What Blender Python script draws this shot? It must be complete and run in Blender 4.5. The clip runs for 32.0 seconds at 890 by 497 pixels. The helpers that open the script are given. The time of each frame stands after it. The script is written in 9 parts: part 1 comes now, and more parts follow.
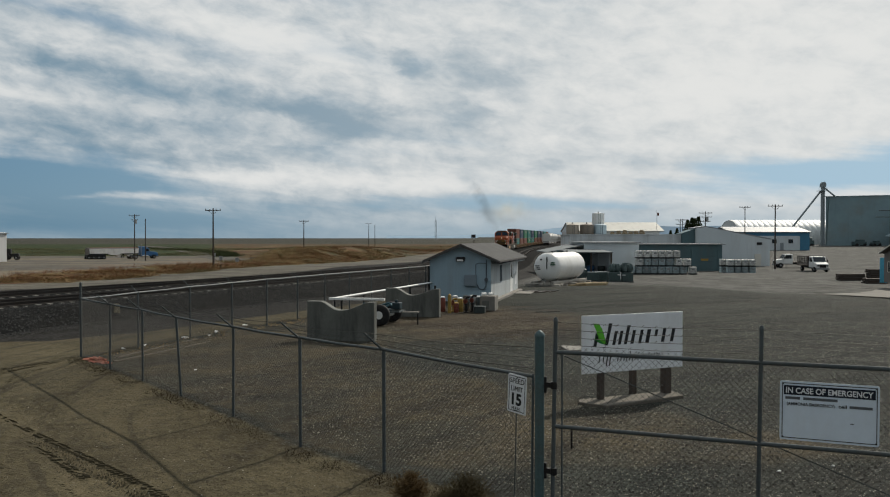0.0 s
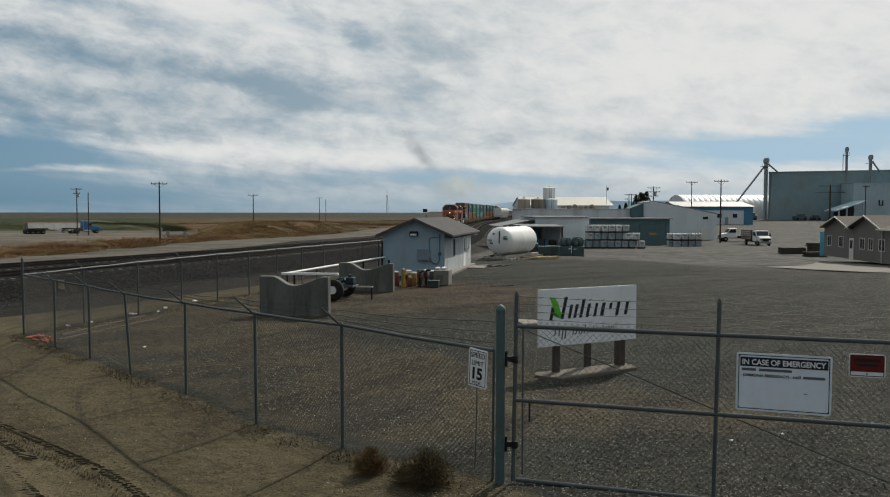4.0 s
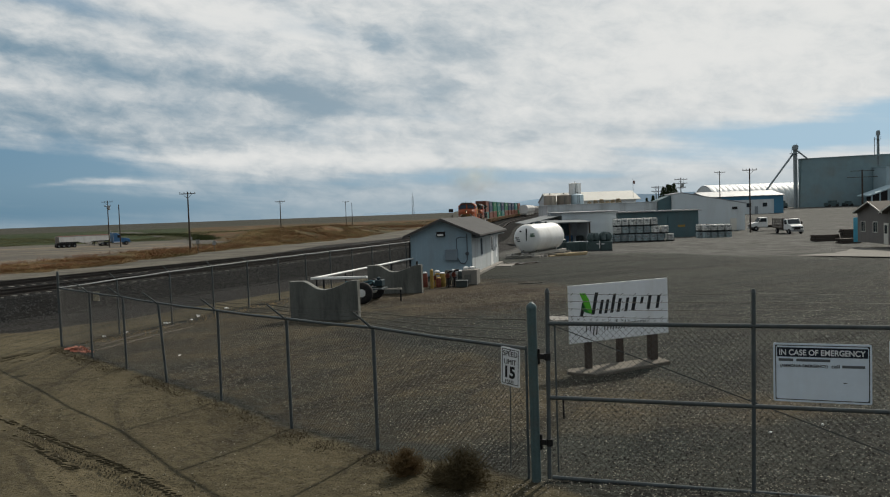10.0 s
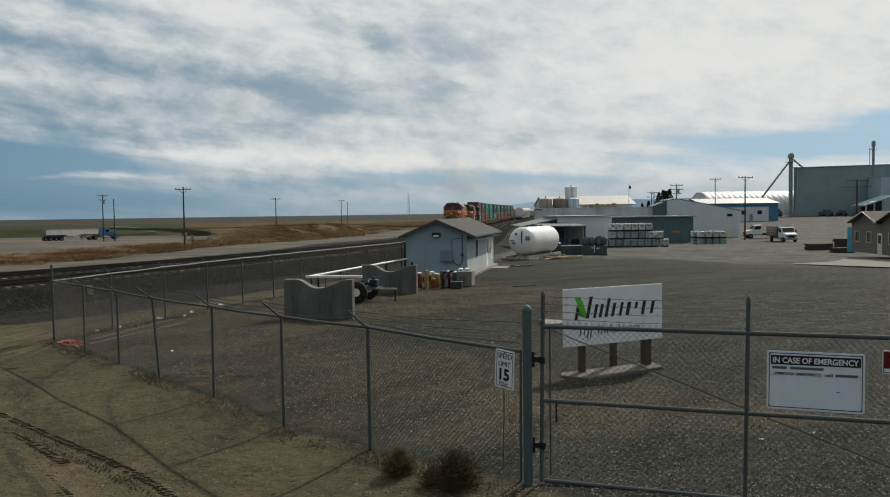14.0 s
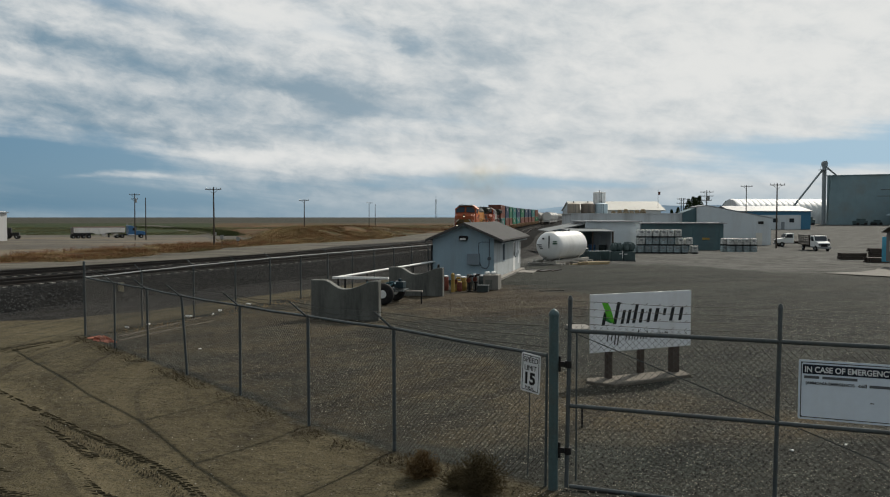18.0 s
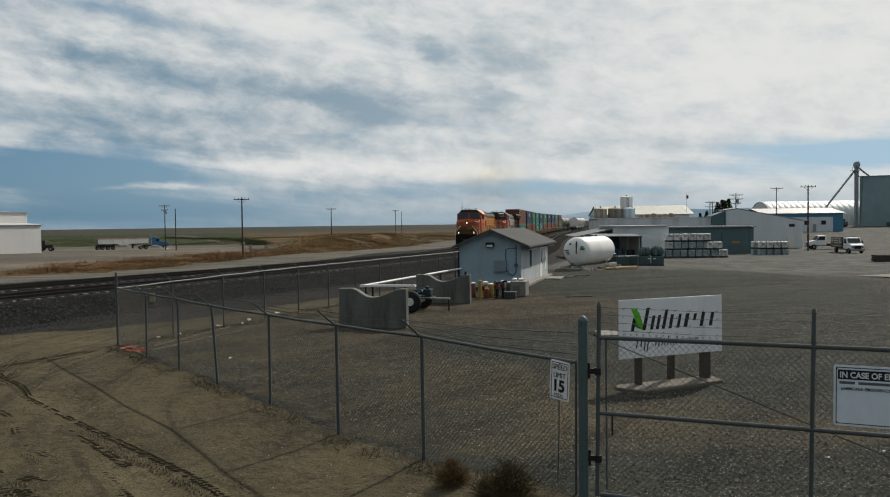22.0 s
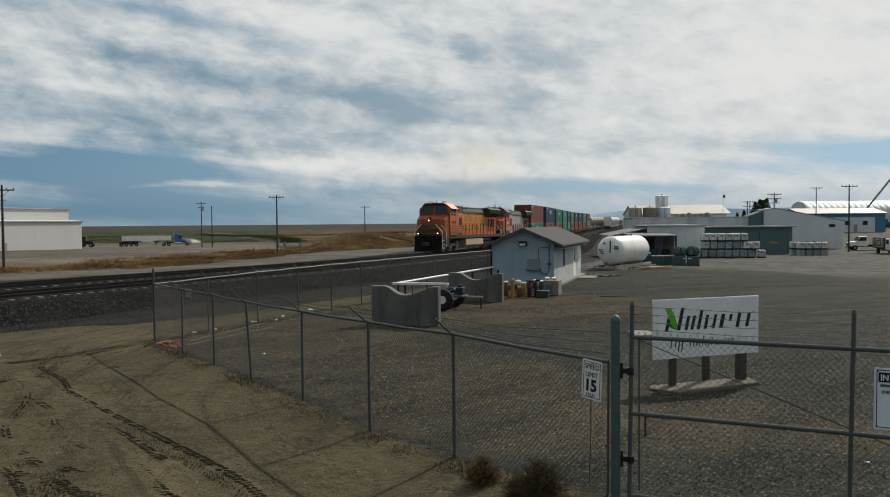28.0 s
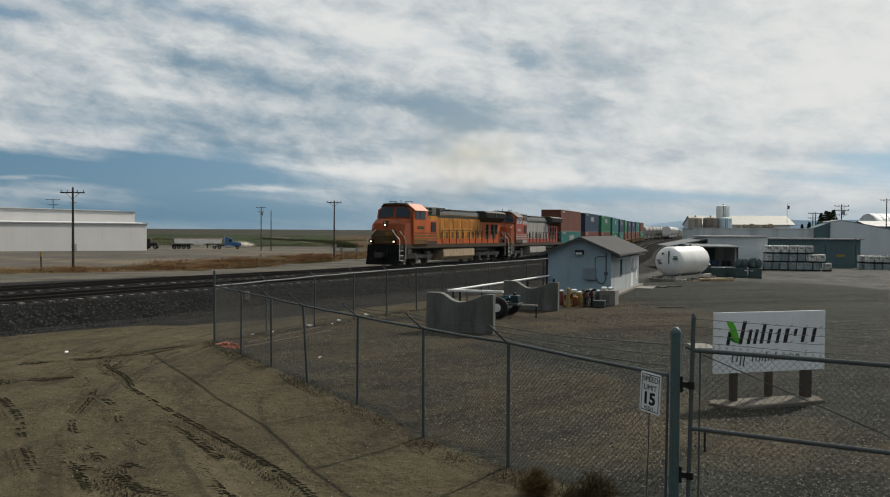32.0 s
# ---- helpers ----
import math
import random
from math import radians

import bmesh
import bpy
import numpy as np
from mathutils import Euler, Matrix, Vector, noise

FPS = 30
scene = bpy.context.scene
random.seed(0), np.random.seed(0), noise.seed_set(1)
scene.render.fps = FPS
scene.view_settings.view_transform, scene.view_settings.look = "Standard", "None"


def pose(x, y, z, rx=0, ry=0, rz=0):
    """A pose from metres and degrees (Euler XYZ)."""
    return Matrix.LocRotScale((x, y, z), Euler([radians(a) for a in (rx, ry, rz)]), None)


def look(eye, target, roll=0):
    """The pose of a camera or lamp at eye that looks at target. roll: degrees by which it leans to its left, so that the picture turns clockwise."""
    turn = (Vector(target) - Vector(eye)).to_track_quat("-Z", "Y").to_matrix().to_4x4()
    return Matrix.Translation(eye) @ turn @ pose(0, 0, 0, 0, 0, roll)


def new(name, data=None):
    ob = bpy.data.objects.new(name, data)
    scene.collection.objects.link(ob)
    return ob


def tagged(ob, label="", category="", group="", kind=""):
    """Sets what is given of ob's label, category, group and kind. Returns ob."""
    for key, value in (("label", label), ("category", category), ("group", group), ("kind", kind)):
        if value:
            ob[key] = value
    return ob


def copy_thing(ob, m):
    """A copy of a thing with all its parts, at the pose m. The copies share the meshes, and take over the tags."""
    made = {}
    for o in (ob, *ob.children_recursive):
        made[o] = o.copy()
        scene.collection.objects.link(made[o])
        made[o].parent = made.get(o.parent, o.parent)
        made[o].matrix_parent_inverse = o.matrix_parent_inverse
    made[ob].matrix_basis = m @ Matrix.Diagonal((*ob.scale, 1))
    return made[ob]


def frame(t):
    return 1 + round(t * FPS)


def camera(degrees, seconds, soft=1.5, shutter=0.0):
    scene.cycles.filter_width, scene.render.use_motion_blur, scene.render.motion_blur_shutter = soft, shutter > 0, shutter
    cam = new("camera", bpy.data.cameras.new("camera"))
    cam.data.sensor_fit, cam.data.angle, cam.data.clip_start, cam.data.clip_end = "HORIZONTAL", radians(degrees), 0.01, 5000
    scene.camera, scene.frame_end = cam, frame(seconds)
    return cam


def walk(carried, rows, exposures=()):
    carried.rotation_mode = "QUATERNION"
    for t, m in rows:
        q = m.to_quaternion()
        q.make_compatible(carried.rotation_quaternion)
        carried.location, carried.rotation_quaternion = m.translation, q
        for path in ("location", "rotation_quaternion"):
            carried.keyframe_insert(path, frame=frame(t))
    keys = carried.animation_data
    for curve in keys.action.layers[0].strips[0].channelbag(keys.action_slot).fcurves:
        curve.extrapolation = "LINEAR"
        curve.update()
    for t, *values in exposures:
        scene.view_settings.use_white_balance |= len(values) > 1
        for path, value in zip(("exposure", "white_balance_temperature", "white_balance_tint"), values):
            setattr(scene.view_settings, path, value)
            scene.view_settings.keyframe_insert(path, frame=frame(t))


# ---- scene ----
cam = camera(59.05, 32.0, soft=1.1)
PATH = [
    (0, pose(0.129, -0.127, 3.107, 89.200, 0.000, 0.000)),
    (0.5, pose(0.113, -0.089, 3.110, 89.154, 0.201, -0.152)),
    (1, pose(0.100, -0.073, 3.114, 89.426, 0.903, -1.750)),
    (1.5, pose(0.068, -0.036, 3.114, 88.590, 0.902, -4.666)),
    (2, pose(0.046, -0.018, 3.116, 88.479, 0.507, -5.400)),
    (2.5, pose(0.041, -0.015, 3.108, 87.429, 0.427, -5.512)),
    (3, pose(0.030, -0.004, 3.109, 87.260, 0.074, -5.524)),
    (3.5, pose(0.030, -0.011, 3.099, 87.279, -0.137, -4.466)),
    (5.5, pose(0.005, -0.014, 3.111, 88.091, 0.385, -2.536)),
    (6, pose(0.016, -0.017, 3.113, 88.450, 0.722, -2.764)),
    (6.5, pose(-0.003, -0.015, 3.114, 88.163, 0.965, -0.679)),
    (7, pose(-0.002, -0.010, 3.108, 87.877, 1.131, 0.190)),
    (7.5, pose(-0.001, -0.019, 3.106, 87.786, 1.511, -1.040)),
    (8, pose(0.008, -0.019, 3.111, 87.633, 1.999, -0.963)),
    (8.5, pose(0.019, -0.020, 3.112, 87.543, 2.514, -0.958)),
    (9, pose(0.030, -0.002, 3.106, 87.435, 3.081, -0.912)),
    (9.5, pose(0.015, -0.014, 3.107, 87.348, 2.971, -1.316)),
    (10, pose(0.011, -0.010, 3.102, 87.354, 2.032, -1.655)),
    (10.5, pose(0.012, -0.006, 3.107, 87.727, 2.173, -1.478)),
    (11, pose(0.006, -0.005, 3.113, 87.528, 2.188, -1.634)),
    (11.5, pose(0.004, -0.015, 3.107, 87.624, 2.115, -1.704)),
    (12, pose(-0.001, -0.011, 3.111, 87.712, 1.838, -1.447)),
    (12.5, pose(0.002, -0.010, 3.106, 87.947, 1.364, -2.184)),
    (13, pose(0.003, 0.001, 3.107, 87.995, 1.036, -1.935)),
    (13.5, pose(-0.008, -0.007, 3.110, 87.882, 1.006, -1.913)),
    (14, pose(-0.013, -0.015, 3.104, 87.418, 0.817, -1.978)),
    (14.5, pose(-0.014, -0.021, 3.108, 87.413, 0.505, -2.073)),
    (16.5, pose(-0.002, 0.008, 3.092, 88.129, 0.036, -2.210)),
    (17, pose(-0.017, 0.011, 3.089, 88.220, -0.226, -1.253)),
    (17.5, pose(-0.018, -0.002, 3.091, 88.215, 0.020, -0.342)),
    (18, pose(-0.022, 0.007, 3.087, 87.682, -0.001, 0.006)),
    (18.5, pose(-0.024, 0.009, 3.093, 87.434, 0.275, 0.014)),
    (19, pose(-0.004, 0.015, 3.090, 87.754, 0.228, -0.326)),
    (19.5, pose(-0.016, 0.020, 3.092, 87.918, 0.516, -0.089)),
    (20, pose(-0.014, 0.021, 3.097, 87.811, 0.889, 0.503)),
    (20.5, pose(-0.015, 0.022, 3.094, 87.865, 0.926, 1.469)),
    (21, pose(-0.019, 0.017, 3.093, 88.033, 0.857, 1.666)),
    (21.5, pose(-0.028, 0.017, 3.098, 87.769, 0.821, 1.728)),
    (22, pose(-0.025, 0.009, 3.097, 88.196, 0.768, 1.923)),
    (22.5, pose(-0.029, 0.016, 3.096, 88.706, 0.373, 1.583)),
    (23, pose(-0.024, 0.013, 3.093, 88.817, 0.433, 1.469)),
    (23.5, pose(-0.030, 0.014, 3.095, 89.240, 0.367, 1.702)),
    (24, pose(-0.028, 0.019, 3.097, 89.084, 0.751, 1.145)),
    (24.5, pose(-0.033, 0.014, 3.093, 89.033, 0.605, 1.409)),
    (25, pose(-0.026, 0.004, 3.093, 88.414, 0.284, 2.592)),
    (25.5, pose(-0.024, -0.007, 3.087, 88.002, 0.645, 3.213)),
    (26, pose(-0.023, -0.004, 3.098, 88.214, 0.901, 3.410)),
    (26.5, pose(-0.015, 0.007, 3.091, 88.258, 0.847, 3.626)),
    (28.5, pose(-0.014, 0.035, 3.086, 88.084, 0.372, 4.625)),
    (29, pose(-0.024, 0.045, 3.086, 88.175, 0.266, 5.093)),
    (29.5, pose(-0.013, 0.035, 3.084, 88.193, 0.330, 5.839)),
    (30, pose(-0.026, 0.036, 3.088, 88.253, 0.522, 6.250)),
    (30.5, pose(-0.020, 0.050, 3.086, 88.374, 0.506, 7.265)),
    (31, pose(-0.024, 0.064, 3.090, 88.328, 0.967, 7.599)),
    (31.5, pose(-0.040, 0.058, 3.097, 89.013, 0.027, 7.506)),
    (32, pose(-0.043, 0.052, 3.087, 88.637, -0.352, 8.359)),
]
walk(cam, PATH)
from math import pi, sin, cos, atan2, sqrt

# ---------------------------------------------------------------- world and sun
SUN_AZ, SUN_EL = 35.5, 39.5        # sun to the right and ahead of the camera


def sky():
    w = bpy.data.worlds.new("sky")
    scene.world = w
    w.use_nodes = True
    nt = w.node_tree
    N, L = nt.nodes, nt.links
    N.clear()

    def math_(op, a, b=None, c=None, clamp=False):
        n = N.new("ShaderNodeMath")
        n.operation, n.use_clamp = op, clamp
        for i, v in enumerate((a, b, c)):
            if v is None:
                continue
            if isinstance(v, (int, float)):
                n.inputs[i].default_value = v
            else:
                L.new(v, n.inputs[i])
        return n.outputs[0]

    def ramp(v, a, b, lo=0.0, hi=1.0):
        n = N.new("ShaderNodeMapRange")
        n.interpolation_type = "SMOOTHSTEP"
        L.new(v, n.inputs[0])
        for i, x in enumerate((a, b, lo, hi)):
            n.inputs[i + 1].default_value = x
        return n.outputs[0]

    def mix(fac, a, b):
        n = N.new("ShaderNodeMix")
        n.data_type = "RGBA"
        if isinstance(fac, float):
            n.inputs[0].default_value = fac
        else:
            L.new(fac, n.inputs[0])
        for i, v in ((6, a), (7, b)):
            if isinstance(v, tuple):
                n.inputs[i].default_value = (*v, 1)
            else:
                L.new(v, n.inputs[i])
        return n.outputs[2]

    tc = N.new("ShaderNodeTexCoord")
    nrm = N.new("ShaderNodeVectorMath")
    nrm.operation = "NORMALIZE"
    L.new(tc.outputs["Generated"], nrm.inputs[0])
    sep = N.new("ShaderNodeSeparateXYZ")
    L.new(nrm.outputs[0], sep.inputs[0])
    az = math_("MULTIPLY", math_("ARCTAN2", sep.outputs[0], sep.outputs[1]), 57.2958)
    el = math_("MULTIPLY", math_("ARCSINE", sep.outputs[2]), 57.2958)

    def noise_(sx, sy, detail, rough, shift, distort=0.0):
        c = N.new("ShaderNodeCombineXYZ")
        L.new(math_("MULTIPLY", az, sx), c.inputs[0])
        L.new(math_("MULTIPLY", math_("MULTIPLY_ADD", az, 0.10, el), sy), c.inputs[1])
        c.inputs[2].default_value = shift
        n = N.new("ShaderNodeTexNoise")
        n.inputs["Scale"].default_value = 1.0
        n.inputs["Detail"].default_value = detail
        n.inputs["Roughness"].default_value = rough
        n.inputs["Distortion"].default_value = distort
        L.new(c.outputs[0], n.inputs["Vector"])
        return n.outputs[0]

    # the clouds lie in long rolls that sink towards the right
    big = noise_(0.050, 0.16, 3, 0.5, 3.1, 0.2)
    mid = noise_(0.14, 0.36, 6, 0.55, 7.7, 0.25)
    fine = noise_(0.42, 0.80, 6, 0.60, 1.3, 0.3)
    flat = ramp(el, 4.0, 9.0, 1.0, 0.25)
    streak = math_("MULTIPLY_ADD", math_("SUBTRACT", noise_(0.05, 0.95, 4, 0.5, 11.2, 0.15), 0.5), flat, 0.5)
    wx = math_("MULTIPLY_ADD", noise_(0.12, 0.3, 5, 0.6, 21.0), 9.0, -4.5)
    wy = math_("MULTIPLY_ADD", noise_(0.12, 0.3, 5, 0.6, 31.0), 3.6, -1.8)
    low = ramp(el, 1.0, 7.0, 0.15, 1.0)            # the rolls lie flat towards the skyline
    azw, elw = math_("ADD", az, wx), math_("ADD", el, math_("MULTIPLY", wy, low))

    def bank(a0, e0, ra, re, tilt, amount):
        # one bank of cloud, or gap between banks: where it lies in the sky, how long and how deep, and its slant
        da, de = math_("SUBTRACT", azw, a0), math_("SUBTRACT", elw, e0)
        c, s = cos(radians(tilt)), sin(radians(tilt))
        u = math_("MULTIPLY", math_("ADD", math_("MULTIPLY", da, c), math_("MULTIPLY", de, s)), 1 / ra)
        v = math_("MULTIPLY", math_("SUBTRACT", math_("MULTIPLY", de, c), math_("MULTIPLY", da, s)), 1 / re)
        r = math_("SQRT", math_("ADD", math_("MULTIPLY", u, u), math_("MULTIPLY", v, v)))
        return ramp(r, 0.0, 1.0, amount, 0.0)

    # how much of the blue the cloud hides
    dens = math_("MULTIPLY_ADD", mid, 1.0, 0.42)
    dens = math_("ADD", dens, math_("MULTIPLY_ADD", big, 0.5, -0.25))
    dens = math_("ADD", dens, math_("MULTIPLY_ADD", streak, 1.3, -0.65))
    for b in BANKS:
        dens = math_("ADD", dens, bank(*b))
    cover = ramp(dens, 0.0, 1.0)
    # how bright it is: lit puffs and dull undersides
    shade = math_("MULTIPLY_ADD", mid, 1.25, -0.01)
    shade = math_("ADD", shade, math_("MULTIPLY_ADD", fine, 1.5, -0.75))
    shade = math_("ADD", shade, math_("MULTIPLY_ADD", streak, 0.7, -0.35))
    for b in LIGHTS:
        shade = math_("ADD", shade, bank(*b))
    bright = ramp(shade, -0.38, 1.32)
    ns = N.new("ShaderNodeTexSky")
    ns.sky_type, ns.sun_disc = "NISHITA", False
    ns.sun_elevation, ns.sun_rotation = radians(SUN_EL), radians(SUN_AZ)
    ns.dust_density = 0.6
    blue = N.new("ShaderNodeVectorMath")
    blue.operation = "SCALE"
    L.new(ns.outputs[0], blue.inputs[0])
    blue.inputs["Scale"].default_value = 0.085
    blue = mix(0.85, blue.outputs[0], (0.098, 0.222, 0.345))
    glow = ramp(math_("ABSOLUTE", math_("SUBTRACT", az, SUN_AZ)), 0.0, 75.0, 1.0, 0.0)
    blue = mix(math_("MULTIPLY", glow, 0.95), blue, (0.40, 0.56, 0.68))
    cloud = mix(bright, (0.165, 0.270, 0.355), (0.735, 0.745, 0.735))
    cloud = mix(math_("MULTIPLY", glow, 0.42), cloud, (0.80, 0.80, 0.775))
    col = mix(cover, blue, cloud)
    col = mix(ramp(el, 0.0, 3.2, 0.75, 0.0), col, mix(glow, (0.098, 0.215, 0.312), (0.40, 0.49, 0.55)))
    # the cloud is thinner and brighter towards the sun, and dull on the far side of the sky
    dot = N.new("ShaderNodeVectorMath")
    dot.operation = "DOT_PRODUCT"
    L.new(nrm.outputs[0], dot.inputs[0])
    dot.inputs[1].default_value = (sin(radians(SUN_AZ)) * cos(radians(SUN_EL)), cos(radians(SUN_AZ)) * cos(radians(SUN_EL)), sin(radians(SUN_EL)))
    fall = N.new("ShaderNodeVectorMath")
    fall.operation = "SCALE"
    L.new(col, fall.inputs[0])
    L.new(ramp(dot.outputs["Value"], -0.5, 0.45, 0.55, 1.0), fall.inputs["Scale"])
    col = fall.outputs[0]
    bg = N.new("ShaderNodeBackground")
    L.new(col, bg.inputs[0])
    bg.inputs[1].default_value = 1.0
    out = N.new("ShaderNodeOutputWorld")
    L.new(bg.outputs[0], out.inputs[0])


# azimuth, elevation, half length, half depth (degrees), slant, how much thicker
BANKS = [
    (22, 12, 30, 9, 0, 0.60),
    (-27, 3.7, 17, 2.5, -1, -1.30),
    (-44, 3.6, 14, 2.8, 0, -1.35),
    (-26, 1.2, 24, 1.8, 0, -1.05),
    (-22, 2.7, 7, 0.30, 0, 0.45),
    (-36, 3.3, 6, 0.22, 0, 0.45),
    (-9, 4.2, 11, 1.3, -2, 0.70),
    (3, 4.8, 12, 2.2, 0, 0.50),
    (27, 4.3, 17, 2.4, 4, -1.25),
    (2, 2.4, 18, 1.2, 0, -0.75),
    (15, 1.6, 17, 0.7, 0, 0.65),
    (-37, 13.4, 5, 1.4, -8, -0.55),
    (-25, 14.6, 8, 1.2, -14, -0.45),
]
LIGHTS = [
    (24, 12, 26, 10, 0, 0.50),
    (-25, 11.2, 10, 1.7, -11, -0.75),
    (-14, 9.8, 9, 1.7, -10, -0.60),
    (-7.5, 8.6, 8, 2.4, -8, -0.80),
    (-3.0, 12.6, 3.4, 1.0, -30, -0.55),
    (3.0, 11.6, 5.0, 2.6, -10, -0.55),
    (1.4, 8.6, 3.4, 1.4, 0, -0.50),
    (-11.5, 4.2, 7.5, 1.1, -2, 0.70),
    (-3, 4.2, 6, 1.3, 0, 0.55),
    (-2, 6.0, 9, 1.6, 6, 0.30),
    (-12, 13.6, 14, 2.2, -12, 0.65),
    (-20, 7.2, 18, 2.4, -5, -0.55),
    (-28, 9.0, 8, 0.9, -4, 0.30),
    (-20, 5.4, 11, 0.9, -3, -0.45),
    (6.5, 5.6, 2.2, 0.7, 0, -0.45),
    (0, 2.2, 20, 1.3, 0, -0.60),
]
sky()
sun = new("sun", bpy.data.lights.new("sun", "SUN"))
sun.data.energy, sun.data.angle, sun.data.color = 4.1, radians(0.8), (1.0, 0.93, 0.81)
sun.matrix_world = look((60, 60, 80), (60 - sin(radians(SUN_AZ)) * cos(radians(SUN_EL)), 60 - cos(radians(SUN_AZ)) * cos(radians(SUN_EL)), 80 - sin(radians(SUN_EL))))
scene.view_settings.exposure = 0.0


# ---------------------------------------------------------------- materials
def mat(name, color, rough=0.6, metal=0.0, vary=0.25, size=1.0, fine=0.06, bump=0.2, stain=None, stain_amount=0.0, emit=0.0, alpha=1.0, streaks=0.0, per_piece=0.0, spec=0.25):
    """A painted, weathered or earthy surface: colour varied at two scales, with relief and stains."""
    m = bpy.data.materials.new(name)
    m.use_nodes = True
    nt = m.node_tree
    N, L = nt.nodes, nt.links
    b = N["Principled BSDF"]
    tc = N.new("ShaderNodeTexCoord")

    def noise_(s, detail=5.0, stretch=None):
        n = N.new("ShaderNodeTexNoise")
        n.inputs["Scale"].default_value = 1 / s
        n.inputs["Detail"].default_value = detail
        n.inputs["Roughness"].default_value = 0.6
        if stretch:
            mp = N.new("ShaderNodeMapping")
            mp.inputs["Scale"].default_value = stretch
            L.new(tc.outputs["Object"], mp.inputs[0])
            L.new(mp.outputs[0], n.inputs["Vector"])
        else:
            L.new(tc.outputs["Object"], n.inputs["Vector"])
        return n.outputs[0]

    a, c = noise_(size), noise_(fine, 3)
    add = N.new("ShaderNodeMath")
    add.operation = "ADD"
    L.new(a, add.inputs[0])
    L.new(c, add.inputs[1])
    r = N.new("ShaderNodeMapRange")
    L.new(add.outputs[0], r.inputs[0])
    for i, v in enumerate((0.6, 1.4, 1 - vary, 1 + vary)):
        r.inputs[i + 1].default_value = v
    last = r.outputs[0]
    if per_piece:
        oi = N.new("ShaderNodeObjectInfo")
        k = N.new("ShaderNodeMath")
        k.operation = "MULTIPLY_ADD"
        L.new(oi.outputs["Random"], k.inputs[0])
        k.inputs[1].default_value, k.inputs[2].default_value = 2 * per_piece, 1 - per_piece
        k2 = N.new("ShaderNodeMath")
        k2.operation = "MULTIPLY"
        L.new(k.outputs[0], k2.inputs[0])
        L.new(last, k2.inputs[1])
        last = k2.outputs[0]
    v = N.new("ShaderNodeVectorMath")
    v.operation = "SCALE"
    v.inputs[0].default_value = color
    L.new(last, v.inputs["Scale"])
    col = v.outputs[0]
    if stain:
        s = N.new("ShaderNodeMapRange")
        L.new(noise_(size * 0.6, 8, (1, 1, 0.18) if streaks else None), s.inputs[0])
        for i, x in enumerate((0.48, 0.72, 0.0, stain_amount)):
            s.inputs[i + 1].default_value = x
        mx = N.new("ShaderNodeMix")
        mx.data_type = "RGBA"
        L.new(s.outputs[0], mx.inputs[0])
        L.new(col, mx.inputs[6])
        mx.inputs[7].default_value = (*stain, 1)
        col = mx.outputs[2]
    L.new(col, b.inputs["Base Color"])
    b.inputs["Roughness"].default_value, b.inputs["Metallic"].default_value = rough, metal
    b.inputs["Specular IOR Level"].default_value = 0.5 if rough < 0.3 or metal > 0.5 else spec
    if bump:
        bp = N.new("ShaderNodeBump")
        bp.inputs["Strength"].default_value = bump
        bp.inputs["Distance"].default_value = fine * 0.3
        L.new(c, bp.inputs["Height"])
        L.new(bp.outputs[0], b.inputs["Normal"])
    if emit:
        L.new(col, b.inputs["Emission Color"])
        b.inputs["Emission Strength"].default_value = emit
    return m


GALV = mat("galvanised steel", (0.078, 0.091, 0.095), 0.7, 0.0, 0.25, 0.4, 0.03, 0.1, (0.10, 0.085, 0.065), 0.4, spec=0.12)
GREENPOST = mat("green grey paint", (0.065, 0.105, 0.11), 0.5, 0.0, 0.25, 0.5, 0.03, 0.1, (0.10, 0.08, 0.06), 0.5)
WIRE = mat("weathered wire", (0.060, 0.058, 0.051), 0.7, 0.2, 0.2, 0.5, 0.05, 0.0)
BLACK = mat("black paint", (0.012, 0.012, 0.013), 0.5, 0, 0.3, 0.4, 0.05, 0.1, (0.06, 0.05, 0.04), 0.3)
INK = mat("black sign ink", (0.015, 0.016, 0.018), 0.5, 0, 0.1)
WHITESIGN = mat("white sign sheet", (0.72, 0.74, 0.76), 0.45, 0, 0.05, 0.8, 0.1, 0.02, (0.5, 0.48, 0.44), 0.3, streaks=1)
BOARD = mat("white board", (0.64, 0.72, 0.80), 0.5, 0, 0.05, 0.8, 0.1, 0.03, (0.5, 0.5, 0.5), 0.3, streaks=1)
REDSIGN = mat("red sign sheet", (0.13, 0.010, 0.009), 0.45, 0, 0.2)
LEAFGREEN = mat("leaf green", (0.10, 0.42, 0.03), 0.5)
LEAFDARK = mat("leaf dark green", (0.03, 0.20, 0.04), 0.5)
TIMBER = mat("dark weathered timber", (0.055, 0.043, 0.036), 0.85, 0, 0.4, 0.5, 0.02, 0.5)
PALLET = mat("pale timber", (0.42, 0.33, 0.2), 0.85, 0, 0.3, 0.5, 0.02, 0.4)
CONC = mat("concrete", (0.20, 0.19, 0.17), 0.9, 0, 0.22, 0.8, 0.03, 0.35, (0.14, 0.13, 0.12), 0.6, streaks=1)
CONCDARK = mat("aged concrete", (0.132, 0.136, 0.124), 0.9, 0, 0.3, 0.6, 0.03, 0.35, (0.050, 0.052, 0.048), 0.8, streaks=1)


